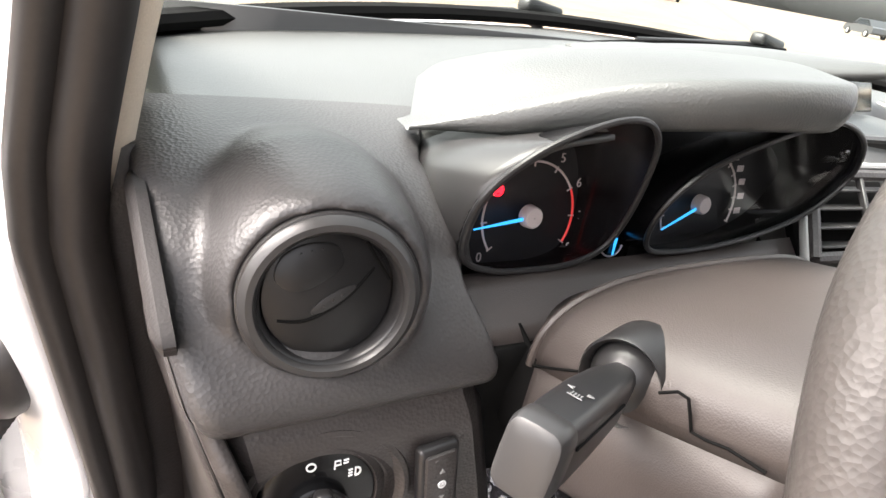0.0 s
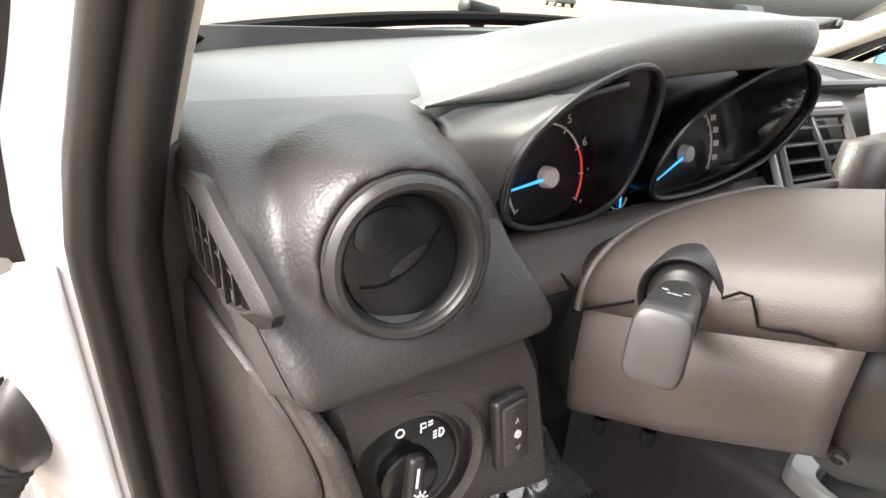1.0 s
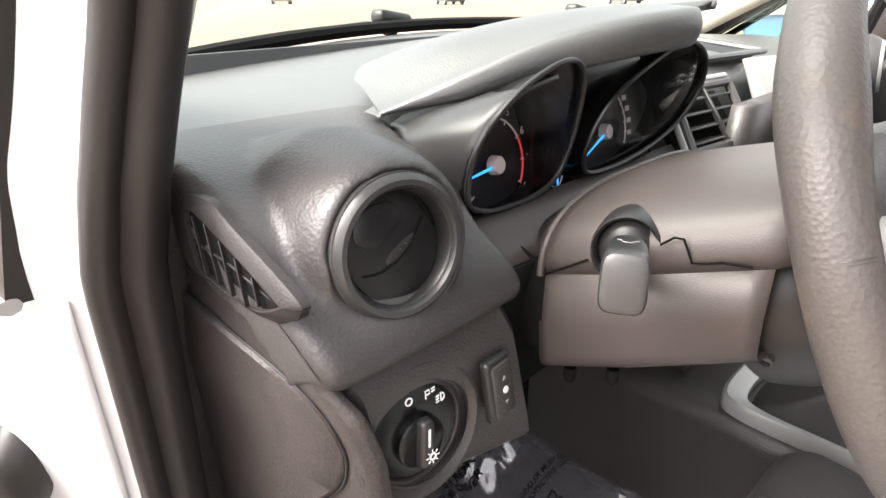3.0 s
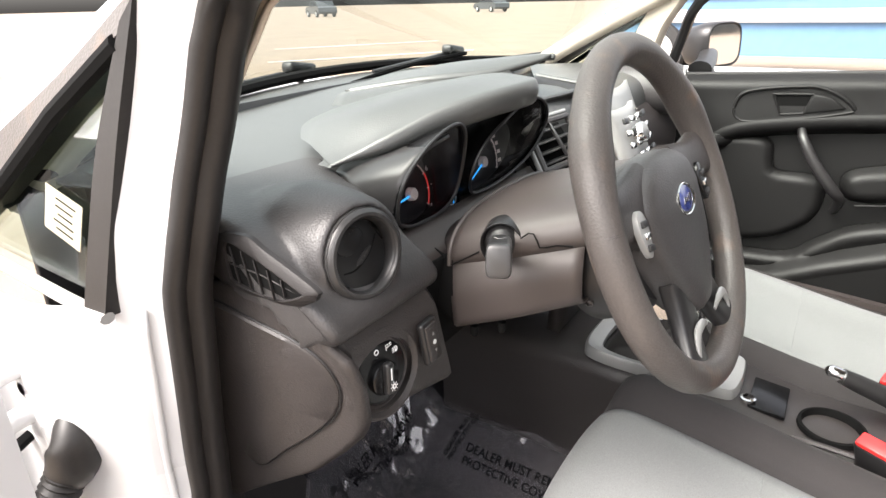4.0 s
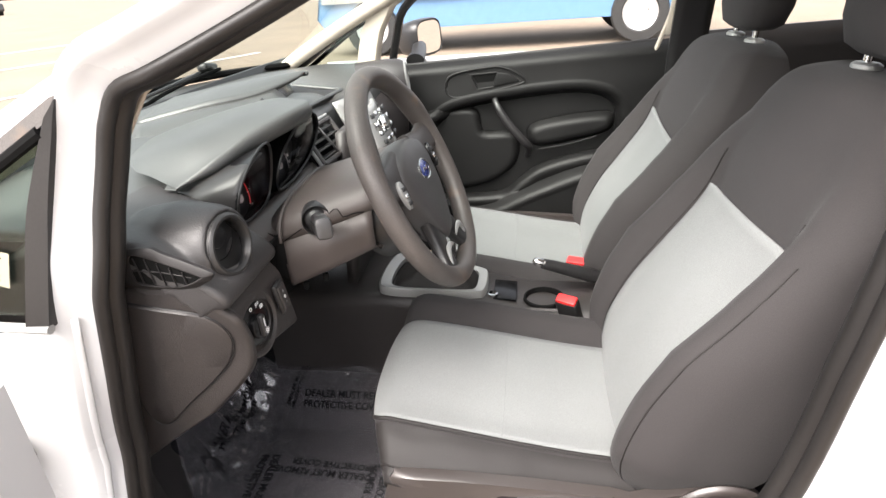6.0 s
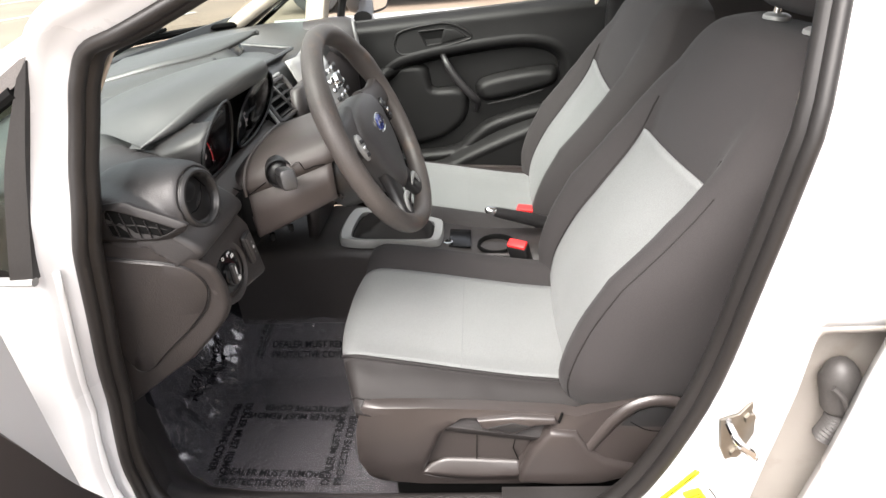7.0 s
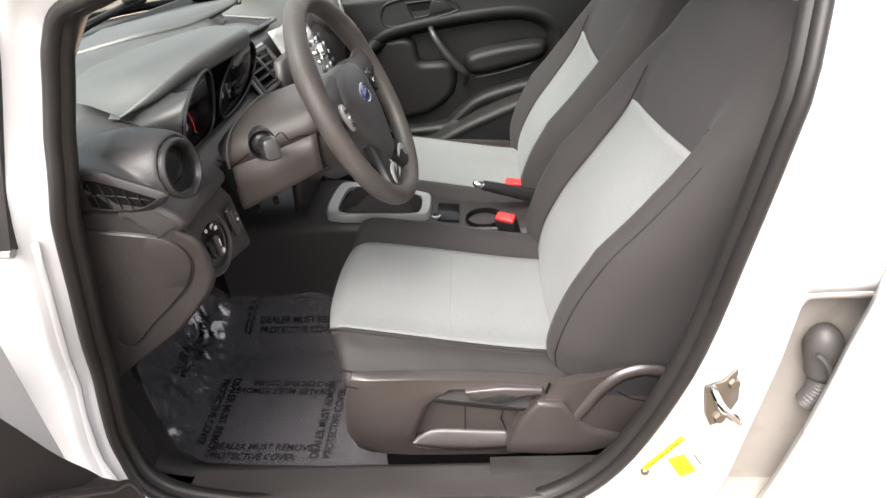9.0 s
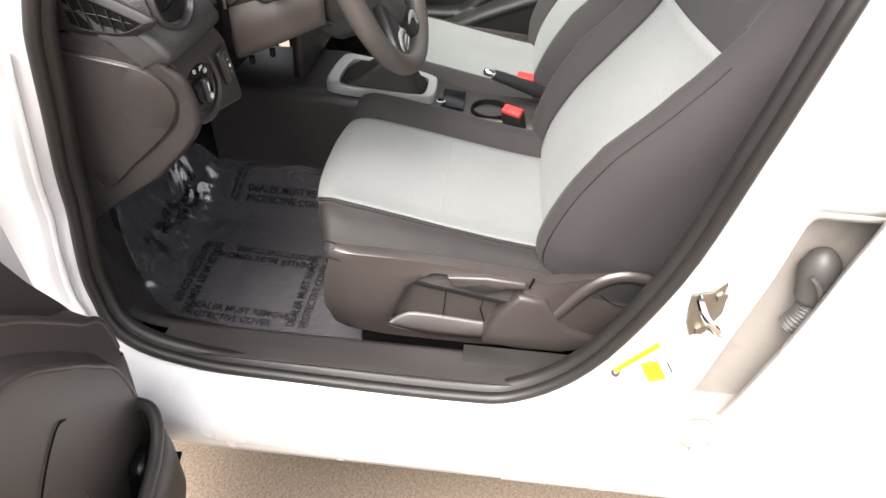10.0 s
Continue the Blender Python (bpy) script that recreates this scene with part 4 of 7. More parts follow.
needle(ma, 187, 0.043)
needle(mb, 203, 0.043)
bm = bmesh.new()
wm = facing((-0.466, 0.2560, 0.938), (0, -0.985, 0.17))
tube(bm, [wm @ Vector((0.0032 * math.cos(a), 0.0032 * math.sin(a), 0)) for a in (math.radians(d) for d in range(0, 360, 30))], 0.0008, 5, closed=True)
box(bm, (0.0045, 0.0035, 0.0008), wm, 0.0003, 1)
tube(bm, [wm @ Vector((-0.002, 0.0035, 0)), wm @ Vector((0, 0.006, 0)), wm @ Vector((0.002, 0.0035, 0))], 0.0006, 5)
part("warning_lamp", bm, "warning", cluster, "lit red warning lamp")
# small fuel gauge between the two
fm = facing((-0.366, 0.250, 0.893), (0, -0.97, 0.24))
bm = bmesh.new()
plate(bm, [(-0.017, -0.008), (0.017, -0.008), (0.020, 0.006), (0.008, 0.022), (-0.010, 0.018)], 0.003, fm @ Matrix.Translation((0, 0, -0.002)), 0.001)
part("fuel_gauge", bm, "gloss_black", cluster, "small black fuel gauge")
bm = bmesh.new()
tube(bm, [fm @ Vector((0.011 * math.cos(a), 0.011 * math.sin(a) + 0.006, 0.0018)) for a in (math.radians(d) for d in range(200, 341, 14))], 0.0007, 5)
part("fuel_scale", bm, "tick", cluster)
bm = bmesh.new()
plate(bm, [(-0.0012, 0.008), (0.0012, 0.008), (0.0005, -0.004), (-0.0005, -0.004)], 0.0008, fm @ pose(0.002, 0, 0.0022, 0, 0, -10))
part("fuel_needle", bm, "needle", cluster)
bm = bmesh.new()
box(bm, (0.010, 0.0024, 0.0006), fm @ pose(0.006, 0.026, 0.002), 0.0002, 1)
part("trip_mark", bm, "tick", cluster)
bm = bmesh.new()
lathe(bm, [(0.004, -0.002), (0.004, 0.004), (0.003, 0.006), (0.0003, 0.006)], facing((-0.402, 0.2545, 0.893), (0, -0.985, 0.17)), 16)
part("reset_knob", bm, "smooth_black", cluster)

# cheek left of the gauges and shelf below them
def cheek(u, v):
    a = [Vector(p) for p in ((-0.506, 0.224, 0.903), (-0.508, 0.262, 0.924), (-0.507, 0.286, 0.938), (-0.498, 0.300, 0.947), (-0.484, 0.332, 0.948), (-0.468, 0.352, 0.950))]
    b = [Vector((x, lens_y(z), z)) for x, z in ((-0.494, 0.904), (-0.506, 0.925), (-0.503, 0.955), (-0.482, 0.978), (-0.462, 0.989), (-0.440, 0.996))]
    pa, pb = curve_points(a, 13)[round(u * 12)], curve_points(b, 13)[round(u * 12)]
    return pa.lerp(pb, v) + Vector((-0.003, 0, 0.005)) * math.sin(v * math.pi) * (1 - smooth(0.4, 0.9, u)) - Vector((0, 0, 0.006)) * smooth(0.6, 1.0, u)


part("gauge_cheek", sheet(cheek, 12, 8), "satin_grey", dash, "satin cheek beside the gauges", thick=0.003)
bm = sheet(lambda u, v: (mixed(-0.512, -0.185, v), mixed(0.232, 0.196, u), mixed(0.897, 0.872 - 0.012 * v, u)), 4, 14)
part("gauge_shelf", bm, "shroud_grey", dash, "dark shelf under the gauges", thick=0.004)
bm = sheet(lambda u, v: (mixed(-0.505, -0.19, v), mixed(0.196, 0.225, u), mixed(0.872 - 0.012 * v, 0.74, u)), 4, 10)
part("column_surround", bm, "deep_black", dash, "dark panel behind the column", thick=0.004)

# centre pod with a display recess
POD_L = curve_points([(-0.19, 0.56, 0.984), (-0.14, 0.45, 1.000), (-0.075, 0.365, 1.006), (0.02, 0.298, 1.024)], 19)
POD_R = curve_points([(0.02, 0.60, 0.992), (0.05, 0.50, 1.006), (0.055, 0.40, 1.016), (0.035, 0.292, 1.026)], 19)
bm = sheet(lambda u, v: POD_L[round(u * 18)].lerp(POD_R[round(u * 18)], v) + Vector((0, 0, 0.012)) * math.sin(v * math.pi) * math.sin(max(u, 0.1) * 2.6), 18, 8)
part("display_hood", bm, "pad_grey", dash, "grained hood of the centre display", thick=0.008)
bm = sheet(lambda u, v: POD_L[round(u * 14)].lerp(Vector((POD_L[round(u * 14)].x - 0.075 * (1 - 0.75 * u), POD_L[round(u * 14)].y - 0.035 - 0.02 * u, 0.968 - 0.004 * u)), v) + Vector((0, 0, 0.007)) * math.sin(v * 3.14159) * (1 - 0.6 * u) - Vector((0, 0, 0.003)) * (1 - v), 14, 8)
part("display_hood_flank", bm, "pad_grey", dash, "grained flank running down to the top pad", thick=0.003)
def tray(u, v):
    """Open tray behind the display hood: rim at v = 0 and 1, hollow between."""
    near = Vector((-0.085, 0.300, 0.962)).lerp(Vector((0.165, 0.268, 0.964)), v)
    far = Vector((-0.095, 0.350, 1.000)).lerp(Vector((0.200, 0.400, 0.974)), v)
    sink = 0.030 * math.sin(math.pi * min(max(u, 0.0), 1.0)) ** 0.6 * smooth(0.0, 0.12, v) * smooth(1.0, 0.80, v)
    return near.lerp(far, u) - Vector((0, 0, sink))


part("display_recess", sheet(tray, 18, 24), "smooth_black", dash, "dark hollow of the centre display", thick=0.003)
bm = bmesh.new()
tube(bm, [tray(0.0, i / 20) for i in range(21)] + [tray(i / 10, 1.0) for i in range(1, 11)], 0.0045, 8)
part("display_rim", bm, "pad_grey", dash, "rounded rim of the display hollow")
bm = bmesh.new()
box(bm, (0.11, 0.004, 0.034), pose(0.075, 0.372, 0.985, -24, 0, 6), 0.002)
part("display_screen", bm, "gloss_black", dash, "dark centre display screen")

# centre vents and stack
def slat_vent(at, turn, wide, high):
    """Air vent that leans back, with its slats across."""
    m = Matrix.Translation(at) @ pose(0, 0, 0, -38, 0, turn)
    w, h = wide / 2, high / 2
    corners = [(-w, -h), (-w + 0.016, h), (w, h), (w - 0.012, -h)]
    bm = bmesh.new()
    for a, b in zip(corners, corners[1:] + corners[:1]):
        tube(bm, [m @ Vector((a[0], -0.004, a[1])), m @ Vector((b[0], -0.004, b[1]))], 0.0050, 8)
    v = part("centre_vent", bm, "hard_black", dash, "slatted centre air vent in a dark frame")
    bm = bmesh.new()
    box(bm, (wide - 0.006, 0.008, high), m @ pose(0, 0.016, 0), 0.002)
    part("throat", bm, "deep_black", v)
    for k in range(4):
        bm = bmesh.new()
        box(bm, (wide - 0.020, 0.016, 0.0024), m @ pose(0.002, 0.002, mixed(-h, h, (k + 0.7) / 4.4), 26), 0.0008, 1)
        part("slat", bm, "satin_grey", v)
    bm = bmesh.new()
    box(bm, (0.004, 0.006, high * 0.9), m @ pose(0.006, -0.005, 0), 0.001, 1)
    part("vane", bm, "smooth_black", v)
    bm = bmesh.new()
    tube(bm, [m @ Vector((-w - 0.010, -0.002, -h - 0.004)), m @ Vector((-w + 0.008, -0.002, h + 0.008)), m @ Vector((w + 0.004, -0.002, h + 0.009))], 0.0035, 8)
    part("vent_trim", bm, "silver", v, "silver edge along the vent")
    return v


slat_vent(Vector((-0.112, 0.226, 0.915)), -6, 0.135, 0.070)
slat_vent(Vector((0.165, 0.226, 0.915)), 6, 0.135, 0.070)
def stack(u, v):
    x = mixed(0.0, 0.250, v)
    return (x, mixed(0.215, 0.14, u) + 0.02 * (2 * v - 1) ** 2, mixed(0.968, 0.80, u))


part("stack_fascia", sheet(stack, 12, 10), "silver", dash, "silver painted centre stack", thick=0.006)
bm = sheet(lambda u, v: (mixed(-0.015, 0.120, v), mixed(0.178, 0.140, u) - 0.006 + 0.012 * (2 * v - 1) ** 2, mixed(0.950, 0.858, u)), 8, 8)
radio = part("radio_panel", bm, "silver", dash, "silver radio control panel", thick=0.008)
rm = facing((0.052, 0.148, 0.905), (0, -0.92, 0.40))
for row in range(4):
    for colm in range(4):
        bm = bmesh.new()
        box(bm, (0.019, 0.010, 0.005), rm @ pose((colm - 1.5) * 0.030, (row - 1.5) * 0.020, 0.002, 0, 0, (colm - 1.5) * 5), 0.002, 2)
        part("button", bm, "chrome" if (row + colm) % 3 else "smooth_black", radio)
bm = bmesh.new()
lathe(bm, [(0.017, -0.004), (0.017, 0.010), (0.015, 0.013), (0.0005, 0.013)], rm @ Matrix.Translation((0, 0.003, 0)), 28)
part("volume_knob", bm, "chrome", radio)
bm = sheet(lambda u, v: (mixed(-0.110, 0.170, v), mixed(0.205, 0.225, u), mixed(0.93, 0.60, u)), 6, 6)
part("stack_flank", bm, "hard_black", dash, "dark flank of the centre stack", thick=0.02)
for k in range(3):
    bm = bmesh.new()
    lathe(bm, [(0.021, -0.004), (0.020, 0.012), (0.017, 0.016), (0.0005, 0.016)], facing((-0.035 + 0.062 * k, 0.148, 0.765), (0, -0.95, 0.3)), 28)
    part("climate_knob", bm, "smooth_black", dash, "round climate control knob")
bm = sheet(lambda u, v: (mixed(-0.08, 0.14, v), mixed(0.150, 0.150, u), mixed(0.80, 0.69, u)), 4, 4)
part("climate_panel", bm, "gloss_black", dash, "black climate control panel", thick=0.012)

# passenger's side
bm = sheet(lambda u, v: (mixed(0.16, 0.655, v), [0.262, 0.225, 0.205, 0.215, 0.25, 0.33][round(u * 5)] + 0.02 * math.sin(v * 3), [0.90, 0.87, 0.80, 0.70, 0.60, 0.52][round(u * 5)]), 5, 10)
part("glovebox", bm, "hard_black", dash, "dark glovebox lid", thick=0.01, soft_levels=1)
pv = facing((0.590, 0.200, 0.915), (0.16, -0.98, 0.10))
bm = bmesh.new()
lathe(bm, [(0.0485, 0.0), (0.0565, -0.014), (0.063, -0.06), (0.066, -0.14)], pv, 40)
part("vent_housing", bm, "soft_black", dash)
round_vent(pv, dash, "silver", "round passenger's air vent with a silver ring")

# ---- steering column ----
column = thing("steering_column", (-0.34, 0.12, 0.86), "dark plastic steering column shroud with a stalk", "steering column")
CX = -0.339


def lower_shell(y):
    """Cross-section of the lower half: upright walls, rounded lower corners."""
    k = (y - 0.05) / 0.135
    wide, top, low = mixed(0.118, 0.131, min(k * 2.0, 1.0)), mixed(0.905, 0.863, k), mixed(0.842, 0.784, k)
    r = 0.014
    ring = [Vector((CX - wide, y, top)), Vector((CX - wide - 0.001, y, mixed(top, low, 0.5))), Vector((CX - wide + 0.002, y, low + r))]
    ring += [Vector((CX - wide + 0.002 + r - r * math.cos(a), y, low + r - r * math.sin(a))) for a in (math.radians(d) for d in (30, 60, 90))]
    ring += [Vector((CX - wide * 0.4, y, low - 0.006)), Vector((CX, y, low - 0.009))]
    return ring + [Vector((2 * CX - p.x, p.y, p.z)) for p in ring[-2::-1]]


def upper_shell(y, grow=0.0):
    """Cross-section of the upper half: a broad arch."""
    k = (y - 0.05) / 0.135
    wide, low, top = mixed(0.118, 0.131, min(k * 2.0, 1.0)) + grow, mixed(0.905, 0.863, k), mixed(0.952, 0.914, k) + grow
    out = []
    for j in range(29):
        a = math.pi * j / 28
        c, s = math.cos(a), math.sin(a)
        out.append(Vector((CX - wide * math.copysign(abs(c) ** 0.62, c), y, low + (top - low) * s ** 0.72)))
    return out


bm = loft(bmesh.new(), [lower_shell(y) for y in (0.050, 0.062, 0.08, 0.10, 0.12, 0.14, 0.16, 0.178, 0.185)], False, False, False)
lower = part("lower_shroud", bm, "shroud_grey", column, "brown grey lower column shroud", thick=0.003)
part("upper_shroud", loft(bmesh.new(), [upper_shell(0.040, -0.006)] + [upper_shell(y) for y in (0.050, 0.062, 0.08, 0.10, 0.12, 0.14, 0.16, 0.178, 0.185)], False, False, False), "shroud_grey", column, "brown grey upper column shroud", thick=0.003)
bm = bmesh.new()
tube(bm, [p + Vector((0, 0.001, -0.001)) for p in upper_shell(0.186)], 0.0028, 8)
part("shroud_lip", bm, "shroud_grey", column, "rounded front lip of the upper shroud")
bm = loft(bmesh.new(), [upper_shell(0.188, -0.010), upper_shell(0.215, -0.016)], False, False, False)
part("gap_gaiter", bm, "hard_black", column, "dark gaiter between shroud and dashboard", thick=0.002)
# added black sheet: paints the shade of the gap behind the lower shroud
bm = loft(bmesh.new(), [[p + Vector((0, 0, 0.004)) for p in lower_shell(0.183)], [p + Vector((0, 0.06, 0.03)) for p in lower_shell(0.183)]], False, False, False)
part("lower_gap_shade", bm, "deep_black", column, "black sheet painting the shaded hollow behind the lower shroud", thick=0.002)
for line in (((0.184, 0.8632), (0.170, 0.872), (0.152, 0.884)), ((0.108, 0.906), (0.101, 0.912), (0.096, 0.912), (0.093, 0.906), (0.090, 0.899), (0.084, 0.900), (0.075, 0.903), (0.060, 0.904))):
    bm = bmesh.new()
    tube(bm, [(interp([(0.05, -0.4575), (0.1175, -0.4702), (0.2, -0.4702)], y) - 0.0006, y, z) for y, z in line], 0.0008, 5)
    part("shroud_joint", bm, "deep_black", column)
for y, z in ((0.135, 0.800), (0.168, 0.786)):
    bm = bmesh.new()
    lathe(bm, [(0.0045, 0.006), (0.0045, -0.003), (0.003, -0.006), (0.0004, -0.006)], pose(-0.452, y, z - 0.004), 12)
    part("shroud_screw", bm, "deep_black", column)
SR = Vector((-0.4700, 0.1275, 0.8965))
stm = facing(SR, (-0.94, -0.33, 0.08)) @ Matrix.Diagonal((0.58, 0.62, 0.9, 1))
bm = bmesh.new()
lathe(bm, [(0.030, -0.03), (0.0315, 0.000), (0.0345, 0.0025), (0.0365, 0.0005), (0.037, -0.03)], stm, 40)
collar = part("stalk_collar", bm, "smooth_black", column, "black collar of the stalk")
bm = bmesh.new()
lathe(bm, [(0.0308, -0.006), (0.029, -0.003), (0.022, 0.003), (0.012, 0.007), (0.0005, 0.0085)], stm, 36)
part("stalk_boot", bm, "smooth_black", collar)
tip = Vector((-0.563, 0.082, 0.925))
base = SR + Vector((-0.004, -0.002, 0.002))
ax = (tip - base).normalized()
bm = bmesh.new()
side_v = ax.cross(Vector((0, 0, 1))).normalized()
up_v = side_v.cross(ax)


def stalk_ring(t, w, h, drop, e=0.45):
    c = base.lerp(tip, t) - up_v * drop
    ring = []
    for j in range(24):
        a = 2 * math.pi * j / 24
        ca, sa = math.cos(a), math.sin(a)
        ring.append(c + side_v * w * math.copysign(abs(ca) ** e, ca) + up_v * h * math.copysign(abs(sa) ** e, sa))
    return ring


loft(bm, [stalk_ring(*r) for r in ((-0.08, 0.0065, 0.0085, 0, 0.8), (0.10, 0.0085, 0.0105, 0, 0.7), (0.24, 0.0100, 0.0125, 0.001, 0.55), (0.52, 0.0104, 0.0138, 0.001), (0.80, 0.0104, 0.0140, 0.002), (0.88, 0.0100, 0.0136, 0.002))])
stalk = part("stalk", bm, "smooth_black", column, "black indicator stalk with a grey worn end")
bm = loft(bmesh.new(), [stalk_ring(*r) for r in ((0.86, 0.0098, 0.0132, 0.002), (0.885, 0.0106, 0.0142, 0.002), (0.965, 0.0106, 0.0142, 0.002), (1.0, 0.0096, 0.0130, 0.002), (1.012, 0.0075, 0.0108, 0.002))])
part("stalk_end", bm, "satin_grey", stalk, "worn grey stalk end")
for k in (-1, 1):
    bm = bmesh.new()
    tube(bm, [base.lerp(tip, t) + side_v * 0.0104 * k + up_v * 0.0035 for t in (0.30, 0.6, 0.86)], 0.0006, 5)
    part("stalk_joint", bm, "deep_black", stalk)
um = facing(base.lerp(tip, 0.68) + up_v * 0.0131, up_v, side_v) @ Matrix.Diagonal((0.62, 0.62, 1, 1)) @ pose(0, 0, 0, 0, 0, 90)
bm = bmesh.new()
for k in range(4):
    box(bm, (0.0008, 0.0050, 0.0003), um @ Matrix.Translation((-0.003 + 0.002 * k, 0.001, 0)))
box(bm, (0.0095, 0.0008, 0.0003), um @ Matrix.Translation((0, 0.0045, 0)))
plate(bm, [(-0.0085, -0.006), (-0.0045, -0.004), (-0.0045, -0.008)], 0.0004, um)
plate(bm, [(0.0045, -0.008), (0.0045, -0.004), (0.0085, -0.006)], 0.0004, um)
part("stalk_marks", bm, "dim_mark", stalk)

# ---- steering wheel ----
WC = Vector((-0.338, 0.003, 0.9138))
WN = Vector((-0.032, -0.9165, 0.3987))
wheel_m = facing(WC, WN)
wheel = thing("steering_wheel", WC, "worn dark grey steering wheel with an oval badge", "steering wheel")
bm = bmesh.new()
rings = []
for i in range(120):
    a = 2 * math.pi * i / 120
    d = math.degrees(a)
    grip = 0.0022 * math.exp(-((d - 32) / 12) ** 2) + 0.0022 * math.exp(-((d - 148) / 12) ** 2)
    c = Vector((math.cos(a), math.sin(a), 0))
    rings.append([wheel_m @ (c * (0.1665 + (0.0160 + grip) * math.cos(b)) + Vector((0, 0, (0.0165 + grip) * math.sin(b)))) for b in (2 * math.pi * j / 20 for j in range(20))])
loft(bm, rings, True, True, False)
rim = part("rim", bm, "wheel", wheel, "worn grey rim with scuffed grain")
for d, n in ((157, 5), (163, 3), (172, 2)):
    for k in range(n):
        a = math.radians(d + 0.55 * k)
        bm = bmesh.new()
        tube(bm, [wheel_m @ (Vector((math.cos(a), math.sin(a), 0)) * (0.1665 + 0.0158 * math.cos(b)) + Vector((0, 0, 0.0163 * math.sin(b)))) for b in (math.radians(g) for g in range(20 + 8 * (k % 3), 75, 9))], 0.0004, 4)
        part("scratch", bm, "hard_black", rim)


def wheel_strip(rows, name, mat, label=""):
    """Loft of rounded sections: each row is middle, half-width vector and depth in the wheel's own axes."""
    rings = []
    for mid, half, deep in rows:
        mid, half = Vector(mid), Vector(half)
        rings.append([wheel_m @ (mid + half * math.copysign(abs(math.cos(a)) ** 0.6, math.cos(a)) + Vector((0, 0, deep)) * math.copysign(abs(math.sin(a)) ** 0.7, math.sin(a))) for a in (2 * math.pi * j / 18 for j in range(18))])
    return part(name, loft(bmesh.new(), rings), mat, wheel, label)


for s in (-1, 1):
    wheel_strip([((0.045 * s, 0.018, -0.010), (0, 0.044, 0), 0.016), ((0.080 * s, 0.020, -0.010), (0, 0.036, 0), 0.014), ((0.112 * s, 0.026, -0.008), (0, 0.026, 0), 0.011),
                 ((0.138 * s, 0.032, -0.004), (0, 0.026, 0), 0.010), ((0.163 * s, 0.036, 0.0), (0, 0.034, 0), 0.009)], "side_spoke", "hard_black", "dark plastic wheel spoke")
    wheel_strip([((0.030 * s, -0.060, -0.008), (0.030, 0, 0), 0.012), ((0.036 * s, -0.092, -0.009), (0.022, 0.004 * s, 0), 0.011), ((0.050 * s, -0.125, -0.006), (0.019, 0.008 * s, 0), 0.010),
                 ((0.066 * s, -0.150, 0.0), (0.021, 0.010 * s, 0), 0.009)], "lower_spoke", "smooth_black", "dark lower wheel spoke")
    bm = bmesh.new()
    tube(bm, curve_points([wheel_m @ Vector(p) for p in ((0.018 * s, -0.118, 0.005), (0.034 * s, -0.112, 0.0065), (0.052 * s, -0.113, 0.0065), (0.060 * s, -0.122, 0.006), (0.063 * s, -0.136, 0.005))], 16),
         [0.002 + 0.004 * math.sin(max(i, 0.5) / 15.5 * 3.1) for i in range(16)], 10, flat=0.5, up=WN)
    part("spoke_insert", bm, "silver", wheel, "silver insert on the lower spoke")
    # control pod on the side spoke
    bm = bmesh.new()
    plate(bm, [(0.102 * s + 0.011 * math.cos(a) * (1 + 0.25 * math.sin(a)), 0.004 + 0.022 * math.sin(a)) for a in (2 * math.pi * j / 24 for j in range(24))], 0.006, wheel_m @ Matrix.Translation((0, 0, 0.002)), 0.002)
    pod = part("button_pod", bm, "silver" if s < 0 else "gloss_black", wheel, "oval control pod on the spoke")
    for k in range(3):
        bm = bmesh.new()
        box(bm, (0.012, 0.0065, 0.004), wheel_m @ pose(0.102 * s, -0.009 + 0.011 * k, 0.0085, 0, 0, 8 * s), 0.0015, 2)
        part("button", bm, "smooth_black" if k != 1 else "chrome", pod)
bm = bmesh.new()
rings = []
for g, h in ((0.94, -0.034), (1.0, -0.022), (1.0, -0.008), (0.975, 0.002), (0.91, 0.0085), (0.78, 0.0125), (0.55, 0.0150), (0.30, 0.0163), (0.05, 0.0167)):
    ring = []
    for j in range(64):
        a = 2 * math.pi * j / 64
        c, s = math.cos(a), math.sin(a)
        w = interp([(-1.0, 0.040), (-0.75, 0.052), (-0.3, 0.072), (0.2, 0.086), (0.7, 0.083), (1.0, 0.070)], s)
        hgt = 0.060 if s > 0 else 0.112
        ring.append(wheel_m @ Vector((g * w * math.copysign(abs(c) ** 0.72, c), g * hgt * math.copysign(abs(s) ** 0.80, s) + 0.002, h)))
    rings.append(ring)
loft(bm, rings)
part("airbag_cover", bm, "soft_black", wheel, "dark grained airbag cover")
bm = bmesh.new()
lathe(bm, [(0.098, -0.092), (0.106, -0.086), (0.107, -0.066), (0.102, -0.044), (0.090, -0.026), (0.060, -0.020)], wheel_m @ Matrix.Translation((0, -0.020, 0)) @ Matrix.Diagonal((0.97, 0.74, 1, 1)), 56)
hub = part("hub_shell", bm, "smooth_black", wheel, "dark shell behind the airbag")
for d in (150, 205):
    a = math.radians(d)
    bm = bmesh.new()
    lathe(bm, [(0.0042, -0.004), (0.0042, 0.001), (0.0028, 0.002), (0.0022, -0.001), (0.0003, -0.001)], facing(wheel_m @ Vector((0.1065 * math.cos(a), 0.078 * math.sin(a) - 0.020, -0.070)), wheel_m.to_3x3() @ Vector((math.cos(a), math.sin(a), 0))), 16)
    part("hub_plug", bm, "hard_black", hub)
em = wheel_m @ pose(0, 0.0074, 0.0150) @ Matrix.Diagonal((1.0, 0.62, 1, 1))
bm = bmesh.new()
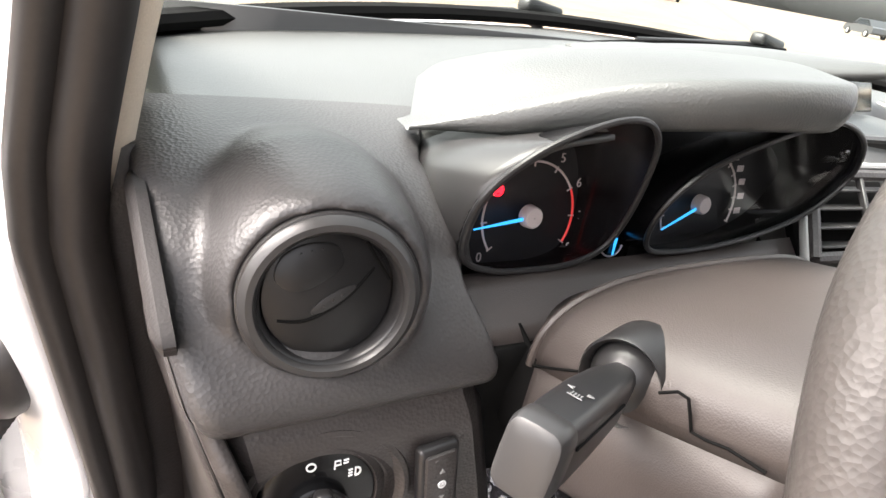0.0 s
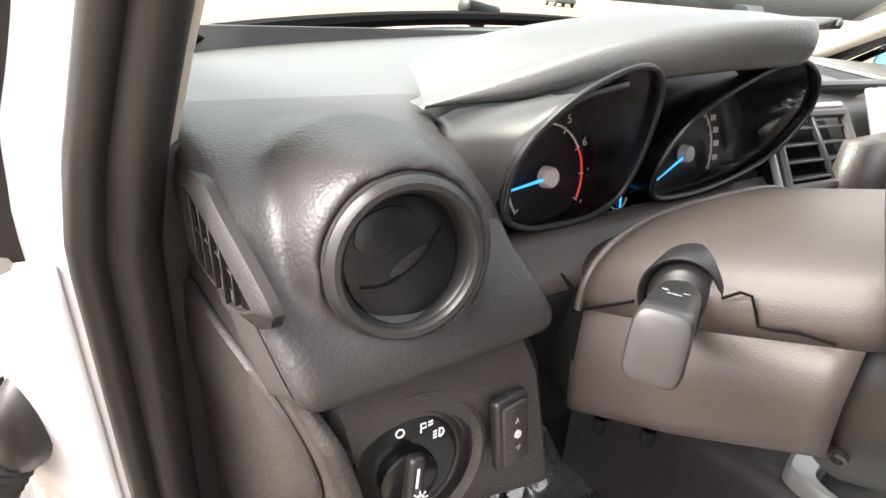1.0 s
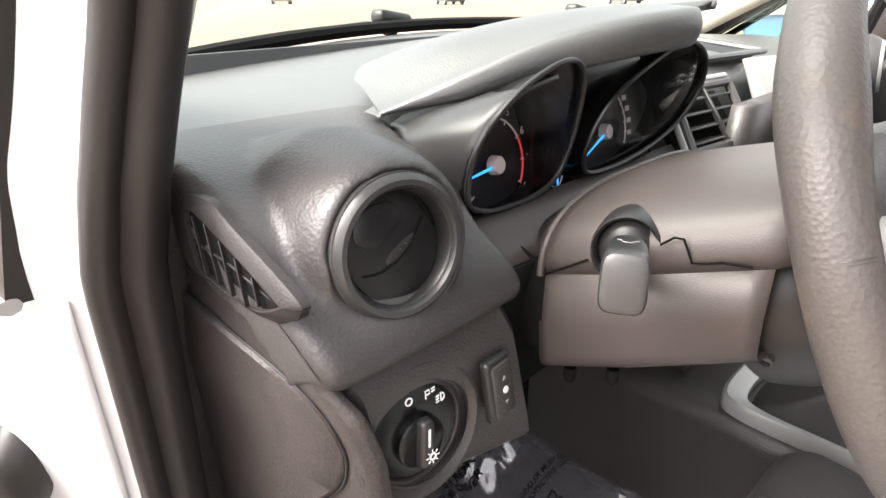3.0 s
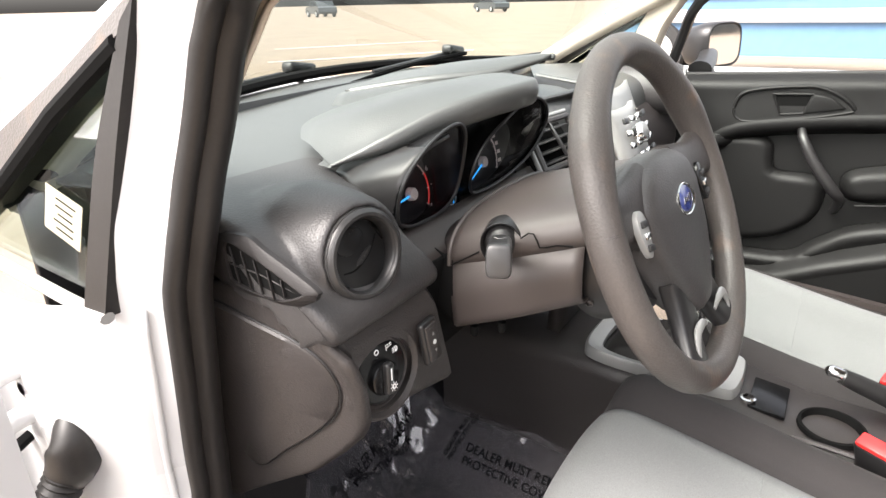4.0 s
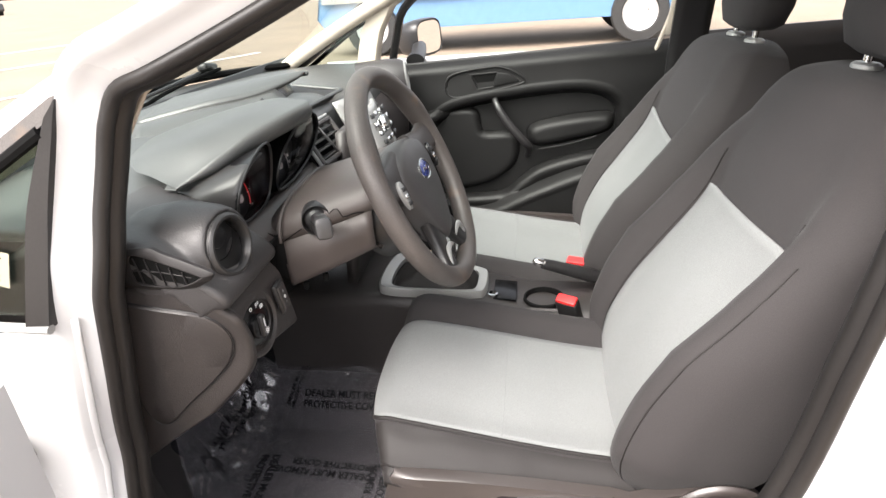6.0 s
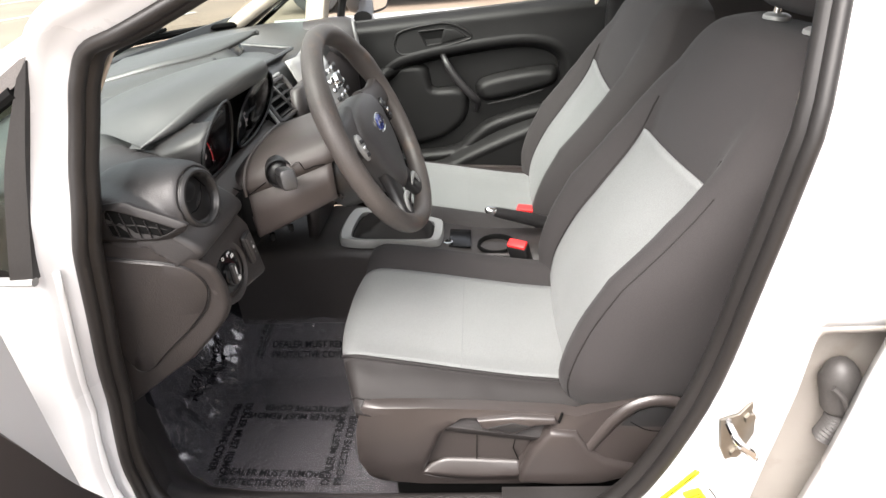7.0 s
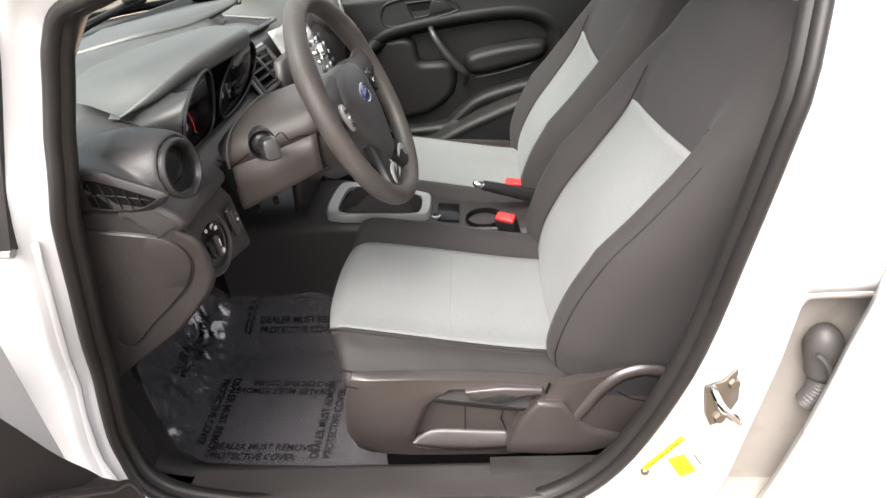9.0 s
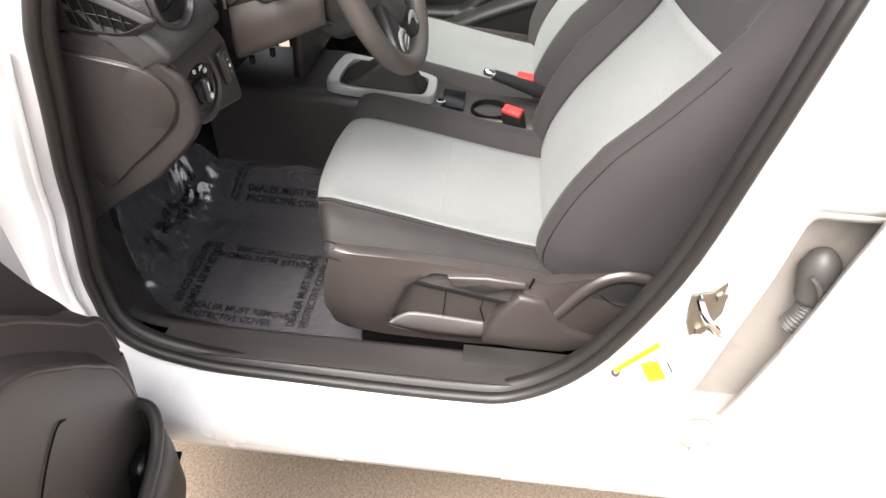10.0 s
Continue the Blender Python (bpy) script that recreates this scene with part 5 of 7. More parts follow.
lathe(bm, [(0.0260, -0.003), (0.0260, 0.0018), (0.0245, 0.0028), (0.0230, 0.0018)], em, 40)
badge = part("badge", bm, "chrome", wheel, "plain oval badge with a chrome rim")
bm = bmesh.new()
lathe(bm, [(0.0232, 0.001), (0.016, 0.0022), (0.0005, 0.0026)], em, 40)
part("badge_field", bm, "blue_oval", badge, "dark blue enamel field")
bm = bmesh.new()
for dx, w, h in ((-0.009, 0.0045, 0.009), (-0.0035, 0.004, 0.005), (0.0018, 0.003, 0.005), (0.0085, 0.0055, 0.010)):
    box(bm, (w, h * 1.2, 0.0008), em @ pose(dx, 0, 0.0030, 0, 0, -12), 0.0003, 1)
part("badge_stroke", bm, "chrome", badge)

# ---- seats ----
def seat(cx, dz, side, label):
    """Front seat. cx: its middle; side: -1 where the outboard side is to the left."""
    s = thing("front_seat", (cx, -0.20, 0.30), label, "seat", "front seats")

    def bol(u):
        a = abs(u)
        return smooth(0.60, 0.80, a)

    BACKREST = [(0.480, -0.330, 0.06, 0.190, 0.010), (0.528, -0.318, 0.11, 0.222, 0.026), (0.590, -0.330, 0.14, 0.246, 0.046), (0.670, -0.370, 0.14, 0.248, 0.062),
                (0.745, -0.425, 0.13, 0.250, 0.078), (0.830, -0.482, 0.12, 0.250, 0.062), (0.905, -0.505, 0.11, 0.245, 0.022), (0.96, -0.532, 0.11, 0.222, 0.004),
                (1.006, -0.552, 0.11, 0.196, 0.0), (1.032, -0.574, 0.09, 0.170, 0.0), (1.043, -0.606, 0.06, 0.125, 0.0)]

    def back_row(t):
        x = t * (len(BACKREST) - 1)
        i = min(int(x), len(BACKREST) - 2)
        f = x - i
        pts = curve_points([(r[1], r[0], r[2]) for r in BACKREST], len(BACKREST) * 8 - 7)
        g = t * (len(pts) - 1)
        k = min(int(g), len(pts) - 2)
        p = pts[k].lerp(pts[k + 1], g - k)
        return p.y, p.x, p.z, mixed(BACKREST[i][3], BACKREST[i + 1][3], f), mixed(BACKREST[i][4], BACKREST[i + 1][4], f)

    def back_front(t, u, lift=0.0):
        z, y, th, w, b = back_row(t)
        crown = 0.012 * (1 - u * u)
        return Vector((cx + u * w, y + b * bol(u) + crown - (0.035 + 0.9 * b) * (1 - math.sqrt(max(1 - min(max((abs(u) - 0.74) / 0.26, 0), 1) ** 2, 0))) + lift, z + dz + lift * 0.5))

    bm = bmesh.new()
    rings = []
    for i in range(41):
        t = i / 40
        z, y, th, w, b = back_row(t)
        front = [back_front(t, math.sin((-1 + 2 * j / 36) * math.pi / 2)) for j in range(37)]
        rear = [Vector((cx + w * (1 - 2 * j / 14) * (0.98 - 0.05 * math.sin(j / 14 * math.pi)), y - th - 0.02 * math.sin(j / 14 * math.pi), z + dz - 0.01)) for j in range(15)]
        rings.append(front + rear)
    loft(bm, rings)
    backrest = part("backrest", bm, "seat_dark", s, "charcoal cloth backrest with side bolsters", 60)
    # grey centre panel of the backrest
    bm = sheet(lambda u, v: back_front(mixed(0.08, 0.53 + 0.012 * (2 * v - 1) * side, u), mixed(-0.63, 0.63, v), 0.0035 + 0.002 * math.sin(v * 3.14)), 24, 16)
    part("back_panel", bm, "seat_grey", backrest, "light grey cloth centre panel", thick=0.004)
    # seams
    for u0 in (-0.66, 0.66):
        bm = bmesh.new()
        tube(bm, [back_front(mixed(0.06, 0.60, i / 20), u0, 0.001) for i in range(21)], 0.0016, 5)
        part("back_seam", bm, "seat_side", backrest)
    bm = bmesh.new()
    tube(bm, [back_front(mixed(0.08, 0.56, i / 20), 0.885 * side, 0.0002) for i in range(21)], 0.0011, 6)
    part("back_piping", bm, "seat_side", backrest)

    # cushion
    CUSHION = [(-0.42, 0.520, 0.230), (-0.34, 0.522, 0.240), (-0.25, 0.532, 0.243), (-0.15, 0.550, 0.244), (-0.06, 0.568, 0.243), (0.02, 0.582, 0.240),
               (0.055, 0.584, 0.235), (0.080, 0.575, 0.229), (0.088, 0.560, 0.222), (0.076, 0.542, 0.212), (0.050, 0.530, 0.20)]

    def cushion_row(t):
        pts = curve_points([(a, b, c) for a, b, c in CUSHION], len(CUSHION) * 8 - 7)
        g = t * (len(pts) - 1)
        k = min(int(g), len(pts) - 2)
        p = pts[k].lerp(pts[k + 1], g - k)
        return p.x, p.y, p.z

    def cushion_top(t, u, lift=0.0):
        y, z, w = cushion_row(t)
        a = abs(u)
        inner = 0.034 * smooth(0.48, 0.74, a) * (1 - smooth(0.86, 1.0, a)) * (1.0 if u * side < 0 else 0.25)
        fall = 0.046 * smooth(0.66, 1.04, a) ** 1.3
        fwd = -0.055 * (abs(u) ** 2.6) * smooth(0.45, 0.85, t)
        return Vector((cx + u * w, y + fwd + lift * smooth(0.65, 0.9, t), z + dz + inner - fall + 0.008 * (1 - u * u) + lift * (1 - 0.6 * smooth(0.7, 0.95, t))))

    bm = bmesh.new()
    rings = []
    for i in range(41):
        t = i / 40
        y, z, w = cushion_row(t)
        low = min(z - 0.016, mixed(0.500, 0.524, smooth(0.5, 0.9, t))) + dz
        top = [cushion_top(t, -1 + 2 * j / 28) for j in range(29)]
        rest = [Vector((cx + w * (1 - 2 * j / 8) * 0.88, y - 0.060 * abs(1 - j / 4) ** 2.6 * smooth(0.45, 0.85, t), low - 0.01 * math.sin(j / 8 * math.pi))) for j in range(9)]
        rings.append(top + rest)
    loft(bm, rings)
    cushion = part("cushion", bm, "seat_dark", s, "charcoal cloth seat cushion", 60)
    bm = sheet(lambda u, v: cushion_top(mixed(0.06, 0.86, u), mixed(-0.50 if side > 0 else -0.70, 0.70 if side > 0 else 0.50, v) * (1 - 0.16 * smooth(0.7, 1.0, u)), 0.0025), 30, 18)
    part("cushion_panel", bm, "seat_grey", cushion, "light grey cloth centre panel", thick=0.003)
    bm = bmesh.new()
    tube(bm, [cushion_top(0.325, mixed(-0.48 if side > 0 else -0.68, 0.68 if side > 0 else 0.48, i / 20), 0.0022) for i in range(21)], 0.0009, 5)
    part("cushion_seam", bm, "seat_grey", cushion)
    bm = bmesh.new()
    tube(bm, [cushion_top(mixed(0.06, 0.86, i / 24), 0.705 * side * (1 - 0.16 * smooth(0.7, 1.0, i / 24)), 0.0022) for i in range(25)], 0.0030, 6)
    part("panel_piping", bm, "seat_side", cushion, "dark piping along the panel")
    bm = bmesh.new()
    tube(bm, [cushion_top(mixed(0.08, 0.86, i / 20), 0.93 * side, 0.0015) for i in range(21)], 0.0018, 5)
    part("cushion_piping", bm, "seat_side", cushion)

    def flank(u, v):
        t = mixed(0.05, 0.93, u)
        y, z, w = cushion_row(t)
        crease = 0.0016 * noise.noise(Vector((y * 30, v * 5, 2.0))) + 0.002 * noise.noise(Vector((y * 9, v * 9, 6.0)))
        if v < 0.5:
            return cushion_top(t, mixed(0.735, 0.995, v * 2) * side, 0.0016 + crease)
        p = cushion_top(t, 0.995 * side, 0.0016)
        k = (v - 0.5) * 2
        return p + Vector((side * (0.004 * math.sin(k * 3.1) + crease - 0.036 * k * k), 0, -0.034 * k))

    part("cushion_side", sheet(flank, 60, 16), "seat_side", cushion, "creased dark vinyl cushion side", 60)
    # headrest
    bm = bmesh.new()
    rings = []
    for z, w, t in ((1.095, 0.085, 0.032), (1.105, 0.112, 0.044), (1.14, 0.128, 0.052), (1.20, 0.130, 0.054), (1.25, 0.120, 0.050), (1.275, 0.098, 0.038), (1.283, 0.06, 0.02)):
        ring = []
        for j in range(28):
            a = 2 * math.pi * j / 28
            c, q = math.cos(a), math.sin(a)
            ring.append(Vector((cx + w * math.copysign(abs(c) ** 0.6, c), -0.640 + (z - 1.1) * -0.10 + t * math.copysign(abs(q) ** 0.7, q), z + dz - 0.030)))
        rings.append(ring)
    loft(bm, rings)
    head = part("headrest", bm, "seat_dark", s, "charcoal cloth headrest", 60)
    for k in (-1, 1):
        bm = bmesh.new()
        tube(bm, [(cx + 0.066 * k, -0.626, 1.01 + dz), (cx + 0.066 * k, -0.638, 1.12 + dz)], 0.006, 10)
        part("headrest_post", bm, "chrome", head, "chrome headrest post")
        bm = bmesh.new()
        lathe(bm, [(0.019, -0.010), (0.0185, 0.004), (0.020, 0.005), (0.0195, 0.010), (0.015, 0.013), (0.006, 0.013)], facing((cx + 0.066 * k, -0.630, 1.036 + dz), (0, -0.1, 1), (0, 1, 0)), 28)
        part("headrest_guide", bm, "silver", backrest, "pale plastic headrest guide")

    # outboard plastic side with height lever
    xs = cx + side * 0.236
    outline = [(0.030, 0.556), (0.046, 0.500), (0.050, 0.435), (0.038, 0.387), (-0.05, 0.376), (-0.21, 0.374), (-0.30, 0.376), (-0.36, 0.384), (-0.42, 0.412), (-0.475, 0.470), (-0.486, 0.520), (-0.462, 0.558), (-0.420, 0.568),
               (-0.385, 0.552), (-0.350, 0.532), (-0.310, 0.530), (-0.279, 0.538), (-0.164, 0.548), (-0.067, 0.554)]
    hollow = [(-0.055, 0.412), (-0.070, 0.455), (-0.090, 0.500), (-0.128, 0.532), (-0.212, 0.531), (-0.276, 0.522), (-0.262, 0.500), (-0.232, 0.452), (-0.216, 0.424), (-0.214, 0.396), (-0.120, 0.392), (-0.072, 0.402)]

    def rays(poly, n=96, at=(-0.165, 0.462)):
        """Where rays from one place leave an outline."""
        out = []
        for j in range(n):
            a = 2 * math.pi * j / n
            dy, dz = math.cos(a), math.sin(a)
            far = 0.0
            for (y0, z0), (y1, z1) in zip(poly, poly[1:] + poly[:1]):
                ey, ez = y1 - y0, z1 - z0
                det = ey * dz - ez * dy
                if abs(det) > 1e-9:
                    r = (ey * (z0 - at[1]) - ez * (y0 - at[0])) / det
                    k = (dy * (z0 - at[1]) - dz * (y0 - at[0])) / det
                    if r > 0 and -1e-6 <= k <= 1 + 1e-6:
                        far = max(far, r)
            out.append((at[0] + dy * far, at[1] + dz * far))
        return out

    def bulge(y, z):
        return 0.010 * smooth(0.37, 0.45, z) * (1 - 0.5 * smooth(0.47, 0.56, z)) - 0.005 * smooth(0.0, 0.05, y)

    rim_o, rim_h = rays(outline), rays(hollow)
    rows = []
    for k, off in ((0.0, -0.020), (0.0, -0.004), (0.05, 0.0), (0.35, 0.0), (0.70, 0.001), (0.93, 0.002), (1.0, -0.001)):
        rows.append([Vector((xs + side * (off + bulge(mixed(a, c, k), mixed(b, d, k))), mixed(a, c, k), mixed(b, d, k) + dz)) for (a, b), (c, d) in zip(rim_o, rim_h)])
    rows.append([Vector((xs + side * (-0.006 + bulge(y, z)), mixed(y, -0.165, 0.03), mixed(z, 0.462, 0.03) + dz)) for y, z in rim_h])
    rows.append([Vector((xs - side * 0.008, mixed(y, -0.165, 0.06), mixed(z, 0.462, 0.06) + dz)) for y, z in rim_h])
    trim = part("side_trim", loft(bmesh.new(), rows, True, False, True), "seat_plastic", s, "dark grained plastic seat side", 50)
    if side < 0:
        m = Matrix(((0, 0, -1, xs), (1, 0, 0, 0), (0, 1, 0, 0), (0, 0, 0, 1)))
        low_line = curve_points([(xs - 0.007, y, z) for y, z in ((-0.056, 0.411), (-0.075, 0.403), (-0.120, 0.396), (-0.170, 0.395), (-0.218, 0.398))], 20)
        top_line = curve_points([(xs + 0.006, y, z) for y, z in ((-0.062, 0.418), (-0.090, 0.432), (-0.130, 0.432), (-0.170, 0.429), (-0.218, 0.426))], 20)
        part("recess_shelf", loft(bmesh.new(), [[a, a.lerp(b, 0.3) + Vector((-0.003, 0, 0)), a.lerp(b, 0.8) + Vector((-0.002, 0, 0.001)), b] for a, b in zip(low_line, top_line)], False, False, False), "seat_plastic", trim, "sloping shelf of the lever hollow", thick=0.002)
        bm = bmesh.new()
        plate(bm, [(-0.151, 0.533), (-0.158, 0.516), (-0.208, 0.503), (-0.240, 0.519), (-0.276, 0.522), (-0.270, 0.534), (-0.211, 0.539)], 0.022, Matrix.Translation((0.006, 0, 0)) @ m, 0.005, 3)
        part("height_lever", bm, "seat_plastic", s, "dark plastic seat height lever")
        bm = bmesh.new()
        plate(bm, [(-0.168, 0.519), (-0.206, 0.509), (-0.232, 0.521), (-0.205, 0.529)], 0.002, Matrix.Translation((-0.0155, 0, 0)) @ m, 0.001)
        part("lever_dish", bm, "smooth_black", trim)
        bm = bmesh.new()
        box(bm, (0.003, 0.004, 0.022), pose(xs - 0.009, -0.279, 0.531, 14), 0.001)
        part("lever_slot", bm, "deep_black", trim)
        bm = bmesh.new()
        tube(bm, [(xs + 0.004, -0.146, 0.430), (xs + 0.004, -0.148, 0.470), (xs + 0.004, -0.150, 0.505)], 0.0007, 5)
        part("trim_joint", bm, "deep_black", trim)
        bm = bmesh.new()
        tube(bm, [(xs + 0.003, -0.214, 0.428), (xs + 0.003, -0.206, 0.455), (xs + 0.003, -0.212, 0.490)], 0.0010, 5)
        part("trim_joint", bm, "deep_black", trim)
        bm = bmesh.new()
        plate(bm, [(-0.214, 0.396), (-0.216, 0.424), (-0.234, 0.468), (-0.262, 0.510), (-0.303, 0.506), (-0.324, 0.468), (-0.350, 0.446), (-0.396, 0.430), (-0.402, 0.412), (-0.345, 0.392), (-0.281, 0.390)], 0.024, Matrix.Translation((0.004, 0, 0)) @ m, 0.009, 3)
        part("trim_wedge", bm, "seat_plastic", trim, "raised block behind the lever")
        bm = bmesh.new()
        tube(bm, curve_points([(xs - 0.008, y, z) for y, z in ((-0.322, 0.462), (-0.340, 0.492), (-0.362, 0.526), (-0.388, 0.552), (-0.420, 0.562), (-0.455, 0.554), (-0.478, 0.520))], 24), 0.010, 10, flat=0.7, up=(1, 0, 0))
        part("recliner_rim", bm, "seat_plastic", trim, "raised rim round the recliner")
        bm = bmesh.new()
        plate(bm, [(-0.345, 0.462), (-0.368, 0.512), (-0.395, 0.540), (-0.425, 0.550), (-0.455, 0.540), (-0.468, 0.505), (-0.455, 0.462), (-0.41, 0.438)], 0.004, Matrix.Translation((-0.004, 0, 0)) @ m, 0.002)
        part("recliner_cover", bm, "smooth_black", trim)
        bm = bmesh.new()
        tube(bm, curve_points([(xs - 0.009, y, z) for y, z in ((-0.385, 0.520), (-0.410, 0.503), (-0.440, 0.500), (-0.462, 0.508))], 12), 0.0008, 5)
        part("cover_joint", bm, "deep_black", trim)
    # runners
    for k in (-0.19, 0.19):
        bm = bmesh.new()
        box(bm, (0.035, 0.44, 0.05), pose(cx + k, -0.22, 0.318 + dz * 0.5), 0.006)
        part("seat_runner", bm, "deep_black", s)
    bm = bmesh.new()
    box(bm, (0.42, 0.42, 0.08), pose(cx, -0.18, 0.42 + dz), 0.02)
    part("seat_pan", bm, "deep_black", s)
    return s


seat(-0.366, 0.0, -1, "charcoal and light grey cloth driver's seat")
seat(0.235, -0.022, 1, "charcoal and light grey cloth passenger's seat")

# rear bench
rear = thing("rear_seat", (0, -1.3, 0.3), "dark grey cloth rear bench seat", "seat")
bm = bmesh.new()
box(bm, (1.18, 0.50, 0.16), pose(0, -1.18, 0.48, 6), 0.05, 4)
part("cushion", bm, "seat_dark", rear)
bm = bmesh.new()
box(bm, (1.18, 0.14, 0.60), pose(0, -1.48, 0.78, -22), 0.05, 4)
part("backrest", bm, "seat_dark", rear)
for x in (-0.36, 0.36):
    bm = bmesh.new()
    box(bm, (0.26, 0.10, 0.16), pose(x, -1.62, 1.12, -15), 0.04, 4)
    part("headrest", bm, "seat_dark", rear)

# ---- centre console ----
console = thing("centre_console", (-0.06, 0.0, 0.30), "dark plastic centre console with a silver gear surround", "console")
bm = bmesh.new()
rings = []
for y, xl, xr, zt in ((0.42, -0.135, 0.13, 0.575), (0.26, -0.135, 0.12, 0.580), (0.15, -0.140, 0.10, 0.588), (0.05, -0.140, 0.06, 0.578), (-0.06, -0.135, 0.04, 0.560), (-0.16, -0.130, 0.035, 0.540), (-0.30, -0.125, 0.035, 0.535), (-0.55, -0.125, 0.035, 0.56)):
    rings.append([Vector(p) for p in ((xl + 0.004, y, 0.29), (xl, y, zt - 0.03), (xl + 0.006, y, zt - 0.010), (xl + 0.02, y, zt), (xr - 0.02, y, zt), (xr - 0.006, y, zt - 0.010), (xr, y, zt - 0.03), (xr - 0.004, y, 0.29))])
loft(bm, rings)
part("console_body", bm, "hard_black", console, "dark plastic console body")
bm = bmesh.new()
ring = [(-0.140, 0.130), (-0.128, 0.030), (-0.110, -0.045), (-0.088, -0.070), (-0.010, -0.072), (0.010, -0.055), (0.022, 0.020), (0.030, 0.125), (0.0, 0.150), (-0.11, 0.155)]
rp = curve_points_2d(ring, 48)
inn = [(-0.057 + (x + 0.057) * 0.80, 0.03 + (y - 0.03) * 0.80) for x, y in rp]


def cz(y):
    return interp([(-0.3, 0.537), (-0.16, 0.542), (-0.06, 0.562), (0.05, 0.580), (0.16, 0.594)], y)


loft(bm, [[Vector((x, y, cz(y) - 0.004)) for x, y in rp], [Vector((x, y, cz(y) + 0.010)) for x, y in rp], [Vector((x * 0.97 - 0.002, y * 0.97, cz(y) + 0.015)) for x, y in rp], [Vector((x, y, cz(y) + 0.012)) for x, y in inn], [Vector((x, y, cz(y) + 0.002)) for x, y in inn]], True, False, False)
part("gear_surround", bm, "silver", console, "silver painted gear surround")
bm = bmesh.new()
loft(bm, [[Vector((x, y, cz(y) + h)) for x, y in [(-0.057 + (a + 0.057) * k, 0.0 + (b - 0.0) * k * 0.95) for a, b in inn]] for k, h in ((1.0, 0.004), (0.9, 0.016), (0.75, 0.020), (0.62, 0.034), (0.42, 0.050), (0.26, 0.066), (0.18, 0.078))])
part("gear_gaiter", bm, "seat_side", console, "dark pleated gear gaiter")
bm = bmesh.new()
tube(bm, [(-0.057, 0.0, 0.62), (-0.055, -0.005, 0.70), (-0.052, -0.01, 0.735)], [0.007, 0.007, 0.010], 10)
gl = part("gear_lever", bm, "chrome", console)
bm = bmesh.new()
tube(bm, [(-0.052, -0.010, 0.715), (-0.051, -0.012, 0.735), (-0.05, -0.014, 0.760), (-0.05, -0.015, 0.772)], [0.016, 0.023, 0.022, 0.010], 16)
part("gear_knob", bm, "gloss_black", gl, "black gear knob")
# coin tray, sockets and cup holder
for x, y, w, d, name in ((-0.055, -0.112, 0.085, 0.050, "coin_tray"),):
    bm = bmesh.new()
    box(bm, (w, d, 0.006), pose(x, y, cz(y) + 0.001, 6), 0.002)
    part(name, bm, "gloss_black", console, "dark coin tray")
bm = bmesh.new()
lathe(bm, [(0.011, 0), (0.011, 0.004), (0.008, 0.005), (0.008, -0.01)], pose(-0.085, -0.086, cz(-0.086) + 0.002), 20)
part("power_socket", bm, "chrome", console, "chrome ringed power socket")
bm = bmesh.new()
lathe(bm, [(0.044, 0.000), (0.043, 0.006), (0.039, 0.007), (0.037, 0.002), (0.035, -0.05), (0.0005, -0.052)], pose(-0.075, -0.195, 0.543), 36)
part("cup_holder", bm, "deep_black", console, "round black cup holder")
bm = bmesh.new()
tube(bm, [(-0.128, -0.15, 0.548), (-0.128, -0.24, 0.545)], 0.004, 6)
part("console_edge", bm, "hard_black", console)
bm = bmesh.new()
tube(bm, [(0.010, -0.40, 0.535), (-0.015, -0.31, 0.565), (-0.040, -0.215, 0.605), (-0.046, -0.193, 0.614)], [0.020, 0.017, 0.014, 0.012], 12, flat=0.9)
hb = thing("handbrake", (-0.02, -0.3, 0.53), "black handbrake lever with a chrome button", "handbrake")
part("grip", bm, "smooth_black", hb)
bm = bmesh.new()
tube(bm, [(-0.044, -0.196, 0.613), (-0.049, -0.178, 0.620), (-0.050, -0.174, 0.622)], [0.0095, 0.0090, 0.005], 12)
part("release_button", bm, "chrome", hb, "bright chrome release button")


def buckle(x, y, z, lean, turn):
    b = thing("seat_belt_buckle", (x, y, z - 0.07), "black seat belt buckle with a red button", "seat belt buckle", "buckles")
    m = pose(x, y, z, lean, 0, turn)
    bm = bmesh.new()
    box(bm, (0.046, 0.024, 0.075), m @ Matrix.Translation((0, 0, -0.036)), 0.005, 3)
    part("housing", bm, "smooth_black", b)
    bm = bmesh.new()
    box(bm, (0.042, 0.021, 0.010), m @ Matrix.Translation((0, 0, 0.002)), 0.003, 2)
    part("button", bm, "red", b, "red release button")
    bm = bmesh.new()
    box(bm, (0.030, 0.010, 0.16), m @ Matrix.Translation((0, 0, -0.14)), 0.003)
    part("stem", bm, "deep_black", b)


buckle(-0.143, -0.240, 0.578, -24, 62)
buckle(0.046, -0.270, 0.572, -20, 72)

# ---- plastic film on the floor ----
film = thing("floor_film", (-0.38, 0.25, 0.31), "clear crinkled plastic film with black print over the carpet", "plastic film")


FILM_EDGE = [(0.0, -0.572), (0.088, -0.567), (0.30, -0.556), (0.36, -0.547), (0.42, -0.515), (0.50, -0.430), (0.585, -0.300)]


